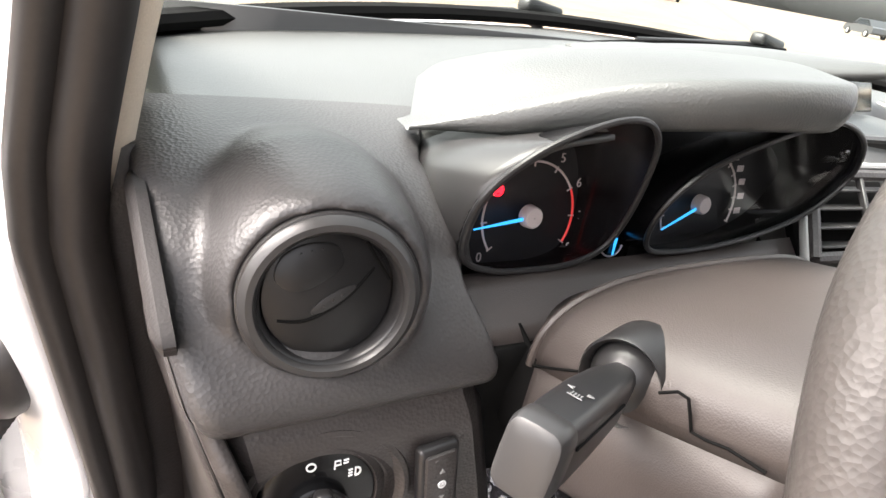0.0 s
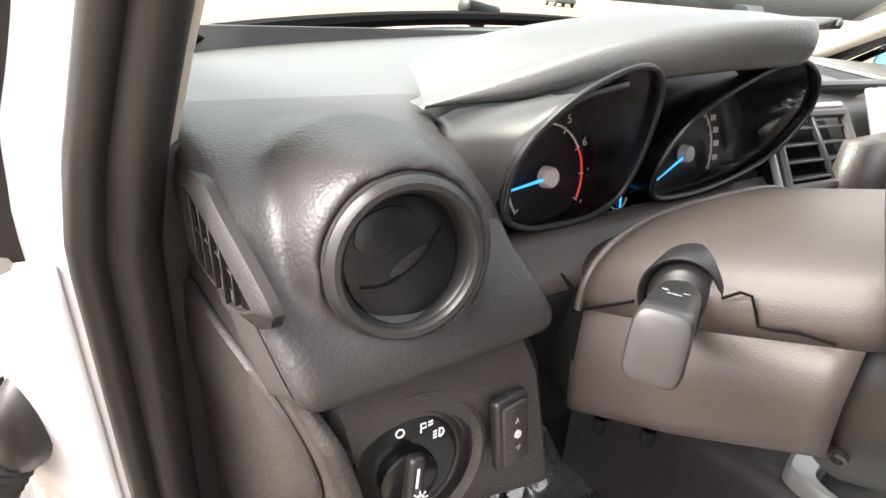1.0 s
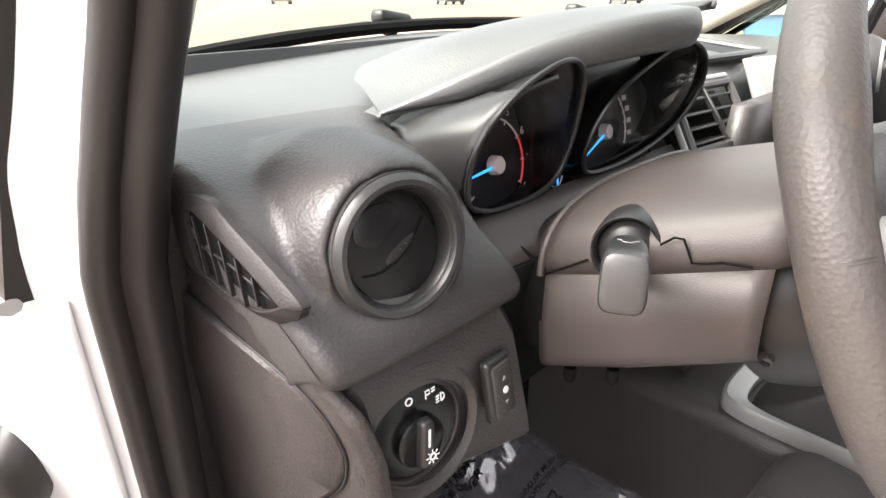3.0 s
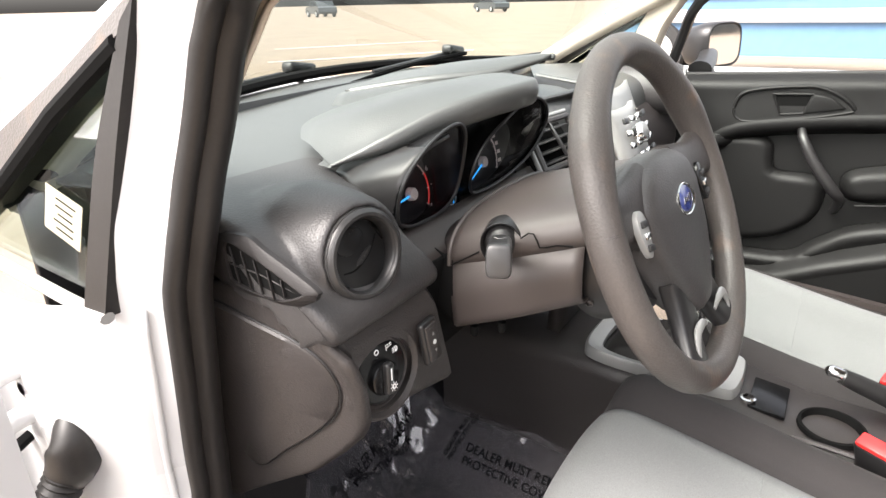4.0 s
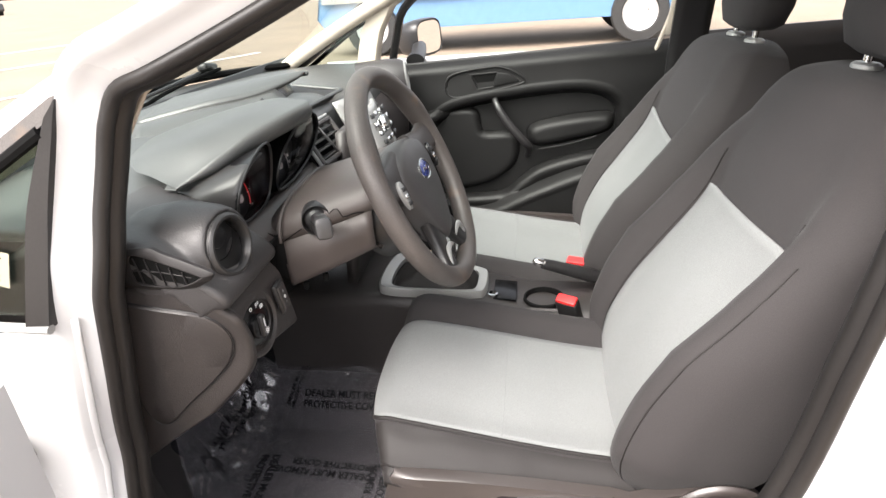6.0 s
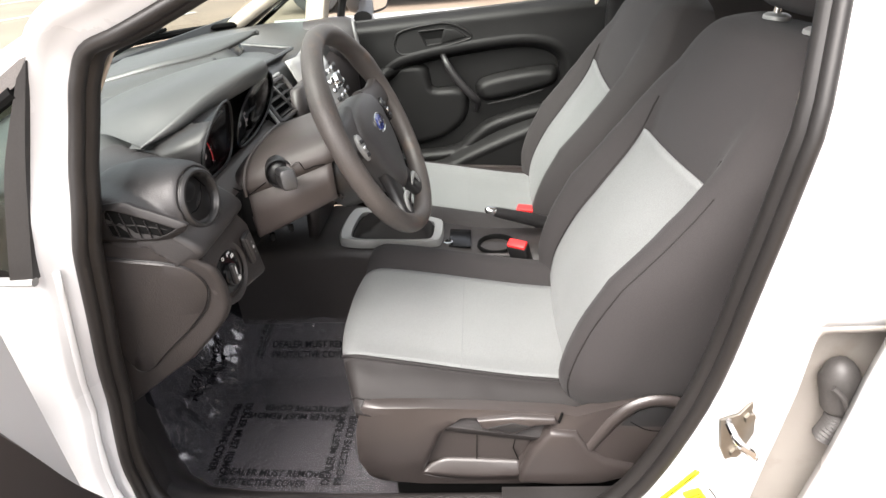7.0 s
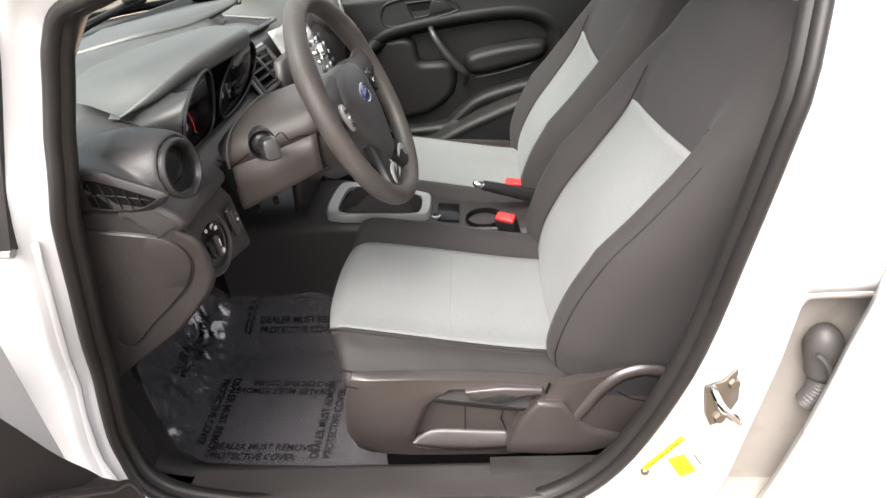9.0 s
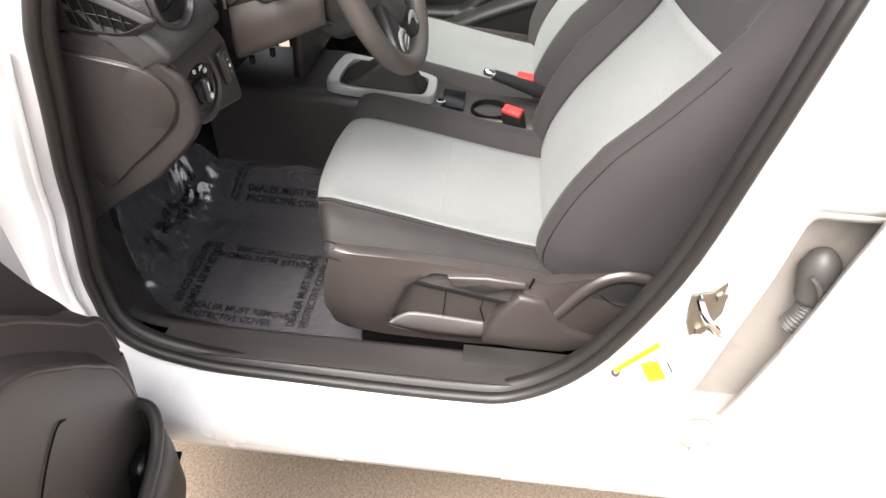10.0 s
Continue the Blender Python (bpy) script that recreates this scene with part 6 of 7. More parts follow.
def film_z(x, y):
    n = noise.noise(Vector((x * 9, y * 9, 3.0))) * 0.010 + noise.noise(Vector((x * 25, y * 22, 8.0))) * 0.006 + abs(noise.noise(Vector((x * 14 + y * 6, y * 12 - x * 9, 1.0)))) * 0.012 + (abs(noise.noise(Vector((x * 38 - y * 12, y * 30 + x * 20, 5.0)))) - 0.2) * 0.008
    edge = smooth(0.385, 0.46, y) + 0.6 * smooth(0.045, 0.006, x - interp(FILM_EDGE, y)) * smooth(0.27, 0.36, y) + 0.5 * smooth(-0.19, -0.14, x)
    rise = 0.05 * smooth(0.40, 0.52, y) + 0.20 * smooth(0.47, 0.62, y) + 0.085 * smooth(-0.25, -0.135, x)
    return 0.308 + n * (0.10 + 1.9 * min(edge, 1.0)) + rise


def film_at(u, v):
    y = mixed(-0.02, 0.585, u)
    x = mixed(interp(FILM_EDGE, y), -0.128, v)
    return (x, y, film_z(x, y))


bm = sheet(film_at, 170, 130)
fo = part("film_sheet", bm, "film", film)
fo.visible_shadow = False


def film_print(x, y, turn, length, tall=1.12):
    """Two lines of print on the film; the first starts at x, y."""
    for k, words in enumerate(("DEALER MUST REMOVE", "PROTECTIVE COVER")):
        ob = lettering("film_lettering", words, 1.0, Matrix(), "ink", film, 0.0, "LEFT", 0.014)
        wide = max(v.co.x for v in ob.data.vertices)
        size = length / wide * (1.0 if k == 0 else 0.86)
        m = pose(x, y, 0, 0, 0, turn) @ Matrix.Translation((0, -k * length * 0.103 * tall, 0)) @ Matrix.Diagonal((size, size * tall, size, 1))
        ob.data.transform(m)
        for v in ob.data.vertices:
            v.co.z = film_z(v.co.x, v.co.y) + 0.0012


for x, y, turn, length, *tall in ((-0.520, 0.349, -93, 0.20), (-0.327, 0.366, 183, 0.215), (-0.369, 0.143, 86, 0.208), (-0.548, 0.135, 0, 0.208), (-0.350, 0.478, -7, 0.165), (-0.190, 0.339, -91, 0.215, 0.72), (-0.205, 0.372, -20, 0.10)):
    film_print(x, y, turn, length, *tall)

def corner(u, v):
    y = mixed(-0.50, 0.575, u)
    inner = interp(FILM_EDGE, y) + 0.006
    outer = -0.655 + 0.03 * smooth(0.36, 0.55, y)
    rise = 0.10 * smooth(0.30, 0.55, y)
    k = smooth(0.0, 1.0, v) ** 0.8
    return (mixed(inner, outer, v), y, mixed(film_z(inner, max(y, 0.0)) - 0.008, 0.398 + rise, k))


part("sill_carpet", sheet(corner, 40, 14), "dusty_trim", body, "dark moulded trim between sill and floor")

# ---- fittings on the pillar ----
bm = bmesh.new()
stk = thing("door_striker", (-0.75, -0.485, 0.63), "zinc steel door striker bolted to the pillar", "striker")
spm = facing((-0.757, -0.468, 0.657), (-0.96, -0.25, 0.05)) @ pose(0, 0, 0, 0, 0, -18)
plate(bm, [(-0.030, 0.010), (-0.012, -0.030), (0.004, -0.048), (0.020, -0.040), (0.026, -0.006), (0.016, 0.018), (0.002, 0.040), (-0.008, 0.020)], 0.004, spm, 0.0015)
part("base_plate", bm, "steel", stk)
bm = bmesh.new()
tube(bm, curve_points([spm @ Vector(p) for p in ((-0.020, 0.010, 0.002), (-0.019, 0.000, 0.028), (0.000, -0.010, 0.034), (0.014, -0.022, 0.028), (0.016, -0.026, 0.002))], 16), 0.0045, 8)
part("loop", bm, "chrome", stk)
for dx, dy in ((0.006, 0.018), (0.010, -0.034)):
    bm = bmesh.new()
    lathe(bm, [(0.0075, 0.003), (0.0070, 0.008), (0.0005, 0.0085)], spm @ Matrix.Translation((dx, dy, 0)), 6)
    part("bolt", bm, "steel", stk)


def sticker(name, y, z, w, h, turn, mat, label, cat, x=-0.7605):
    bm = bmesh.new()
    m = facing((x, y, z), (-1.0, 0.0, 0.0)) @ pose(0, 0, 0, 0, 0, turn)
    box(bm, (w, h, 0.003), m)
    return solid(name, bm, mat, label, cat), m


s1, m1 = sticker("tyre_label", -0.4095, 0.5555, 0.072, 0.0065, 53, "yellow", "narrow yellow warning strip on the white pillar", "label")
s2, m2 = sticker("safety_label", -0.436, 0.5325, 0.022, 0.038, 31, "yellow", "small yellow label on the white pillar", "label")
for k in range(4):
    bm = bmesh.new()
    box(bm, (0.016, 0.0012, 0.0004), m2 @ Matrix.Translation((0, -0.009 + 0.006 * k, 0.0018)))
    part("print_bar", bm, "ink", s2)
bm = bmesh.new()
box(bm, (0.060, 0.0014, 0.0004), m1 @ Matrix.Translation((0, 0, 0.0018)))
part("print_bar", bm, "ink", s1)
s3, m3 = sticker("white_label", -0.454, 0.545, 0.006, 0.028, 31, "label_white", "narrow white label with grey print bars", "label")
bm = bmesh.new()
box(bm, (0.002, 0.022, 0.0004), m3 @ Matrix.Translation((0, 0, 0.0018)))
part("print_bar", bm, "smooth_black", s3)
s4, m4 = sticker("white_strip_label", -0.3565, 0.4365, 0.074, 0.006, 46, "label_white", "narrow white strip with grey print bars", "label", -0.7585)
for k in range(5):
    bm = bmesh.new()
    box(bm, (0.011, 0.0016, 0.0004), m4 @ Matrix.Translation((-0.029 + 0.0145 * k, 0, 0.0018)))
    part("print_bar", bm, "dim_mark", s4)
bm = bmesh.new()
lathe(bm, [(0.006, 0.0), (0.006, 0.004), (0.004, 0.006), (0.0005, 0.006)], facing((-0.757, -0.390, 0.520), (-1, 0, 0)), 14)
solid("pillar_screw", bm, "steel", "small dark screw in the white pillar", "screw")

# ---- rear door, closed against the pillar ----
rd = thing("rear_door", (-0.78, -1.0, 0.3), "white rear door with its edge and rubber boot showing", "car door")
bm = sheet(lambda u, v: (-0.764 - 0.036 * math.sin(v * 2.4) + 0.012 * smooth(0.03, 0.0, u), mixed(interp(DOOR_EDGE, mixed(0.30, 0.985, v)), -1.5, u), mixed(0.300, 0.985, v)), 40, 24)
part("door_skin", bm, "paint", rd, "white painted door skin", thick=0.03)
bm = bmesh.new()
tube(bm, curve_points([(-0.765, -0.595, 0.98), (-0.75, -0.60, 1.08), (-0.70, -0.62, 1.22), (-0.60, -0.66, 1.37)], 14), 0.020, 8, flat=0.8)
part("window_frame", bm, "smooth_black", rd, "black window frame")
bm = sheet(lambda u, v: (mixed(-0.755, -0.60, v), mixed(-0.61, -1.45, u) + 0.02 * v, mixed(0.985, 1.37, v)), 6, 6)
g = part("window", bm, "dark_glass", rd, "dark tinted window", thick=0.004)
# wiring boot in the gap
bm = bmesh.new()
path = curve_points([(-0.716, -0.580, 0.722), (-0.724, -0.588, 0.712), (-0.728, -0.593, 0.690), (-0.730, -0.597, 0.668), (-0.730, -0.600, 0.655)], 16)
tube(bm, path, [0.005, 0.011, 0.015, 0.0175, 0.0195, 0.0205, 0.021, 0.021, 0.0205, 0.020, 0.0195, 0.0195, 0.0195, 0.018, 0.014, 0.007], 20, flat=1.1)
boot = part("wiring_boot", bm, "grey_rubber", rd, "grey rubber wiring boot")
bm = bmesh.new()
tube(bm, curve_points([(-0.748, -0.572, 0.706), (-0.754, -0.584, 0.694), (-0.756, -0.592, 0.676)], 12), 0.0035, 8)
part("boot_fold", bm, "grey_rubber", boot)
bm = bmesh.new()
path = curve_points([(-0.732, -0.598, 0.658), (-0.732, -0.597, 0.635), (-0.728, -0.592, 0.608)], 21)
tube(bm, path, [0.012 + (0.003 if n % 2 else 0) for n in range(21)], 12)
part("boot_bellows", bm, "grey_rubber", boot)
# hinges take the groove's darkened white, shade included in the colour
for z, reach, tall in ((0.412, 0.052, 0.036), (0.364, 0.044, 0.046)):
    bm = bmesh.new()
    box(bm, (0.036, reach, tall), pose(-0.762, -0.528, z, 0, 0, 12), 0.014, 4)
    part("lower_hinge", bm, "shaded_paint", rd, "white painted hinge in the darker shaded paint")
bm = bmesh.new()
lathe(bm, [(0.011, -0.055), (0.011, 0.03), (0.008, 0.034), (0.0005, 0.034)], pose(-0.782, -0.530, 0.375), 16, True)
part("hinge_pin", bm, "shaded_paint", rd)

# ---- driver's door, wide open ----
door = thing("driver_door", (-0.80, 0.42, 0.3), "open white driver's door with dark grey trim", "car door")
HINGE = Vector((-0.800, 0.430, 0.0))
OUT = Vector((-0.978, -0.208, 0.0)).normalized()
INN = Vector((0.208, -0.978, 0.0)).normalized()


def on_door(s, d, z):
    return HINGE + OUT * s + INN * d + Vector((0, 0, z))


bm = bmesh.new()
loft(bm, [[on_door(s, 0.0 - 0.02 * math.sin((z - 0.25) * 4), z) for z in (0.27, 0.35, 0.45, 0.60, 0.75, 0.88)] + [on_door(s, 0.10, z) for z in (0.88, 0.75, 0.60, 0.45, 0.35, 0.27)] for s in (0.050, 0.07, 0.3, 0.7, 1.0)])
part("door_shell", bm, "paint", door, "white painted door shell")


def trim_start(z):
    return interp([(0.25, 0.045), (0.57, 0.035), (0.70, 0.082), (0.80, 0.122), (0.90, 0.165)], z)


TRIM = [
    (0.095, ((0.98, 0.93), (0.5, 0.92), (0.20, 0.92), (0.150, 0.89), (0.106, 0.79), (0.066, 0.69), (0.018, 0.565), (0.012, 0.49), (0.020, 0.42), (0.032, 0.34), (0.04, 0.285))),
    (0.113, ((0.98, 0.92), (0.5, 0.905), (0.22, 0.90), (0.165, 0.87), (0.118, 0.78), (0.076, 0.68), (0.027, 0.580), (0.018, 0.49), (0.027, 0.42), (0.040, 0.34), (0.048, 0.285))),
    (0.116, ((0.98, 0.850), (0.5, 0.785), (0.30, 0.765), (0.20, 0.748), (0.115, 0.668), (0.075, 0.625), (0.030, 0.584), (0.021, 0.50), (0.031, 0.42), (0.046, 0.34), (0.053, 0.285))),
    (0.150, ((0.98, 0.835), (0.5, 0.772), (0.30, 0.752), (0.20, 0.736), (0.115, 0.654), (0.078, 0.612), (0.039, 0.574), (0.029, 0.50), (0.039, 0.42), (0.055, 0.34), (0.060, 0.285))),
    (0.152, ((0.98, 0.800), (0.5, 0.755), (0.32, 0.738), (0.225, 0.716), (0.145, 0.640), (0.110, 0.598), (0.078, 0.553), (0.064, 0.49), (0.066, 0.42), (0.076, 0.34), (0.080, 0.285))),
    (0.172, ((0.98, 0.785), (0.5, 0.742), (0.33, 0.725), (0.235, 0.702), (0.157, 0.628), (0.122, 0.586), (0.090, 0.542), (0.077, 0.48), (0.080, 0.42), (0.088, 0.34), (0.092, 0.285))),
    (0.170, ((0.98, 0.760), (0.5, 0.715), (0.36, 0.700), (0.265, 0.675), (0.190, 0.605), (0.158, 0.565), (0.128, 0.525), (0.116, 0.47), (0.116, 0.41), (0.118, 0.34), (0.120, 0.285))),
    (0.162, ((0.98, 0.700), (0.6, 0.650), (0.42, 0.630), (0.33, 0.605), (0.27, 0.555), (0.24, 0.520), (0.22, 0.480), (0.21, 0.44), (0.20, 0.39), (0.20, 0.34), (0.20, 0.285))),
    (0.160, ((0.98, 0.50), (0.8, 0.48), (0.7, 0.46), (0.62, 0.44), (0.56, 0.42), (0.53, 0.40), (0.50, 0.38), (0.48, 0.36), (0.46, 0.34), (0.45, 0.31), (0.45, 0.285))),
]
bm = loft(bmesh.new(), [curve_points([on_door(s0, d, z) for s0, z in line], 61) for d, line in TRIM], False, False, False)
part("door_trim", bm, "shroud_grey", door, "dark grey plastic door trim", 35)
for row in (3, 5):
    d, line = TRIM[row]
    bm = bmesh.new()
    tube(bm, curve_points([on_door(s0, d - 0.003, z) for s0, z in line], 61), 0.0050, 10)
    part("trim_ledge", bm, "shroud_grey", door, "rounded ledge of the door trim")
bm = bmesh.new()
tube(bm, curve_points([on_door(0.205, 0.171, 0.600), on_door(0.220, 0.170, 0.606), on_door(0.255, 0.167, 0.590), on_door(0.29, 0.165, 0.565)], 14), 0.0012, 6)
part("trim_groove", bm, "deep_black", door)
# map pocket and speaker
plan = curve_points([(0.95, 0.212, 0), (0.5, 0.212, 0), (0.20, 0.211, 0), (0.150, 0.209, 0), (0.115, 0.204, 0), (0.088, 0.190, 0), (0.078, 0.172, 0), (0.074, 0.150, 0)], 44)


def pocket_z(s0):
    return 0.442 + 0.012 * smooth(0.16, 0.08, s0)


bm = loft(bmesh.new(), [[on_door(p.x, p.y - 0.012, 0.285), on_door(p.x, p.y + 0.002, 0.31), on_door(p.x, p.y + 0.004, 0.38), on_door(p.x, p.y, pocket_z(p.x))] for p in plan], False, False, False)
pk = part("map_pocket", bm, "hard_black", door, "dark plastic map pocket", thick=0.004)
bm = bmesh.new()
tube(bm, [on_door(p.x, p.y, pocket_z(p.x)) for p in plan], 0.0085, 12)
part("pocket_lip", bm, "hard_black", pk, "rounded lip of the map pocket")
bm = bmesh.new()
loft(bm, [[on_door(s0, 0.155, 0.34), on_door(s0, 0.205, 0.34), on_door(s0, 0.205, 0.345), on_door(s0, 0.155, 0.345)] for s0 in (0.085, 0.3, 0.95)])
part("pocket_floor", bm, "deep_black", pk)
bm = bmesh.new()
lathe(bm, [(0.085, 0.0), (0.084, 0.006), (0.079, 0.008), (0.076, 0.004), (0.0005, 0.006)], facing(on_door(0.30, 0.155, 0.49), INN), 40)
part("speaker_grille", bm, "soft_black", door, "round dark speaker grille")
bm = bmesh.new()
box(bm, (0.05, 0.028, 0.075), Matrix.Translation(on_door(0.150, 0.183, 0.395)) @ pose(0, 0, 0, 8, 12, 12), 0.012, 3)
part("pocket_clutter", bm, "gloss_black", door, "dark thing lying in the map pocket")
# hinges, check strap and wiring boot
HINGE_PLATE = [(0.519, 0.040), (0.505, 0.030), (0.483, -0.012), (0.480, -0.040), (0.492, -0.066), (0.520, -0.072), (0.548, -0.050), (0.552, 0.0), (0.538, 0.034)]
for z in (0.470, 0.775):
    bm = bmesh.new()
    plate(bm, [(y, z + dz) for y, dz in HINGE_PLATE], 0.014, Matrix(((0, 0, -1, -0.732), (1, 0, 0, 0), (0, 1, 0, 0), (0, 0, 0, 1))), 0.005, 3)
    h = part("hinge", bm, "paint", door, "white painted door hinge")
    for dz in (0.014, -0.040):
        bm = bmesh.new()
        tube(bm, curve_points([(-0.742, 0.512, z + dz), (-0.768, 0.520, z + dz - 0.004), (-0.800, 0.512, z + dz - 0.010), (-0.838, 0.486, z + dz - 0.012)], 10), 0.0095, 10, flat=1.25)
        part("hinge_arm", bm, "paint", h)
    bm = bmesh.new()
    tube(bm, [(-0.800, 0.512, z - 0.070), (-0.800, 0.512, z + 0.034)], 0.0095, 14)
    part("hinge_pin", bm, "paint", h)
    bm = bmesh.new()
    lathe(bm, [(0.012, 0), (0.012, 0.005), (0.008, 0.008), (0.0005, 0.008)], facing((-0.746, 0.520, z - 0.014), (-1, 0, 0)), 6)
    part("hinge_bolt", bm, "steel", h)
bm = bmesh.new()
tube(bm, curve_points([(-0.738, 0.540, 0.700), (-0.790, 0.520, 0.694), (-0.850, 0.470, 0.690)], 12), 0.008, 8, flat=0.6)
part("check_strap", bm, "deep_black", door, "dark door check strap")
bm = bmesh.new()
path = curve_points([(-0.728, 0.470, 0.745), (-0.738, 0.462, 0.732), (-0.745, 0.456, 0.712), (-0.752, 0.460, 0.690), (-0.762, 0.468, 0.674)], 16)
tube(bm, path, [0.006 + 0.016 * math.sin(0.25 + i / 15 * 2.3) for i in range(16)], 16, flat=1.2)
wb = part("wiring_boot", bm, "rubber", door, "black rubber wiring boot")
bm = bmesh.new()
path = curve_points([(-0.754, 0.464, 0.686), (-0.776, 0.470, 0.650), (-0.800, 0.472, 0.610), (-0.828, 0.468, 0.565)], 37)
tube(bm, path, [0.0175 + (0.0036 if i % 2 else 0) for i in range(37)], 14)
part("boot_bellows", bm, "rubber", wb)
bm = bmesh.new()
lathe(bm, [(0.018, 0), (0.017, 0.006), (0.010, 0.009), (0.0005, 0.008)], facing((-0.737, 0.470, 0.828), (-1, -0.05, 0)) @ Matrix.Diagonal((0.85, 1.15, 0.5, 1)), 24)
part("body_plug", bm, "rubber", door, "dark rubber body plug")
bm = bmesh.new()
tube(bm, [on_door(0.03, 0.085, 0.545), on_door(0.03, 0.10, 0.575), on_door(0.028, 0.10, 0.59)], [0.006, 0.009, 0.004], 8)
part("door_screw", bm, "steel", door)

# ---- passenger's door, closed ----
pd = thing("passenger_door", (0.72, 0.0, 0.3), "closed passenger's door with dark grey trim", "car door")


def pbelt(y):
    return 0.932 + (0.14 - y) * 0.046


def inside(poly, y, z):
    """Distances of arrays of places to a closed outline, positive inside."""
    best, odd = np.full(y.shape, 9.0), np.zeros(y.shape, bool)
    for (y0, z0), (y1, z1) in zip(poly, poly[1:] + poly[:1]):
        dy, dz = y1 - y0, z1 - z0
        k = np.clip(((y - y0) * dy + (z - z0) * dz) / (dy * dy + dz * dz), 0.0, 1.0)
        best = np.minimum(best, np.hypot(y - y0 - k * dy, z - z0 - k * dz))
        if z0 != z1:
            odd ^= ((z0 > z) != (z1 > z)) & (y < y0 + (z - z0) / (z1 - z0) * dy)
    return np.where(odd, best, -best)


def eased(a, b, x):
    t = np.clip((x - a) / (b - a), 0.0, 1.0)
    return t * t * (3 - 2 * t)


BOWL = curve_points_2d([(0.215, 0.640), (0.175, 0.735), (0.130, 0.778), (0.067, 0.810), (-0.091, 0.835), (-0.285, 0.850), (-0.386, 0.836), (-0.437, 0.800), (-0.452, 0.755), (-0.455, 0.690),
                        (-0.450, 0.610), (-0.30, 0.560), (-0.15, 0.500), (-0.04, 0.450), (0.08, 0.430), (0.20, 0.47)], 56)
POCKET = curve_points_2d([(0.34, 0.330), (0.30, 0.470), (0.064, 0.488), (-0.070, 0.498), (-0.130, 0.540), (-0.190, 0.583), (-0.280, 0.612), (-0.379, 0.631), (-0.50, 0.640), (-0.54, 0.48), (-0.54, 0.33), (-0.1, 0.322)], 48)
REST = curve_points_2d([(-0.165, 0.712), (-0.20, 0.730), (-0.30, 0.746), (-0.395, 0.752), (-0.412, 0.735), (-0.395, 0.706), (-0.30, 0.684), (-0.20, 0.668), (-0.170, 0.680)], 32)
STEP = curve_points_2d([(0.19, 0.76), (0.06, 0.785), (0.012, 0.775), (0.004, 0.735), (-0.014, 0.704), (-0.10, 0.700), (-0.118, 0.670), (-0.10, 0.60), (0.0, 0.54), (0.16, 0.55)], 36)


gu, gv = np.meshgrid(np.linspace(0, 1, 241), np.linspace(0, 1, 161), indexing="ij")
gy = 0.50 - 1.12 * gu
gz = 0.32 + (pbelt(gy) - 0.32) * gv
bowl, pocket = inside(BOWL, gy, gz), inside(POCKET, gy, gz)
gx = 0.690 + 0.026 * eased(0.94, 1.0, gv) ** 2 + 0.006 * eased(0.80, 0.95, gv)
gx += 0.040 * eased(-0.004, 0.024, bowl) - 0.0035 * np.exp(-((bowl + 0.007) / 0.006) ** 2)
gx -= 0.020 * eased(-0.006, 0.012, inside(STEP, gy, gz)) + 0.030 * eased(-0.008, 0.016, inside(REST, gy, gz))
gx -= 0.034 * eased(-0.006, 0.010, pocket) - 0.006 * eased(0.014, 0.03, pocket)
bm = loft(bmesh.new(), [[Vector(p) for p in row] for row in np.stack([gx, gy, gz], -1).tolist()], False, False, False)
# far door in the darkened copy of the trim plastic, shade in the colour
part("door_trim", bm, "shaded_door_grey", pd, "dark grey plastic door trim", 60, thick=0.012)
bm = sheet(lambda u, v: (0.775 + 0.03 * math.sin(v * 2.6), mixed(0.50, -0.62, u), mixed(0.30, 0.945, v)), 6, 8)
part("door_skin", bm, "paint", pd, "white painted door skin", thick=0.01)
SIDE = Matrix(((0, 0, -1, 0), (1, 0, 0, 0), (0, 1, 0, 0), (0, 0, 0, 1)))
ring = curve_points_2d([(0.096, 0.856), (0.086, 0.892), (0.045, 0.908), (-0.04, 0.918), (-0.075, 0.917), (-0.118, 0.900), (-0.147, 0.874), (-0.125, 0.862), (-0.02, 0.840), (0.055, 0.831), (0.085, 0.836)], 56)
bm = bmesh.new()
tube(bm, [(0.682, y, z) for y, z in ring], 0.0045, 8, closed=True)
hs = part("handle_surround", bm, "shaded_door_grey", pd, "oval surround of the door handle")
bm = bmesh.new()
plate(bm, ring, 0.003, Matrix.Translation((0.688, 0, 0)) @ SIDE, 0.001)
part("handle_plate", bm, "shaded_door_grey", hs)
hollow = [(0.016, 0.898), (-0.066, 0.902), (-0.052, 0.858), (-0.004, 0.853)]
bm = bmesh.new()
plate(bm, hollow, 0.002, Matrix.Translation((0.684, 0, 0)) @ SIDE)
part("handle_hollow", bm, "deep_black", hs)
for a, b in zip(hollow, hollow[1:] + hollow[:1]):
    bm = bmesh.new()
    tube(bm, [(0.681, *a), (0.681, *b)], 0.0032, 8)
    part("hollow_edge", bm, "shaded_door_grey", hs)
bm = bmesh.new()
plate(bm, [(-0.052, 0.858), (-0.066, 0.903), (-0.100, 0.898), (-0.132, 0.874), (-0.100, 0.866)], 0.010, Matrix.Translation((0.686, 0, 0)) @ SIDE, 0.004, 3)
part("door_handle", bm, "shaded_door_grey", hs, "dark door release handle")
bm = bmesh.new()
tube(bm, curve_points([(0.690, -0.052, 0.826), (0.664, -0.064, 0.800), (0.654, -0.095, 0.750), (0.654, -0.138, 0.697), (0.668, -0.158, 0.668), (0.700, -0.150, 0.630)], 24),
     [0.008 + 0.0045 * math.sin(i / 23 * 3.1) for i in range(24)], 12, flat=0.8, up=(1, 0, 0))
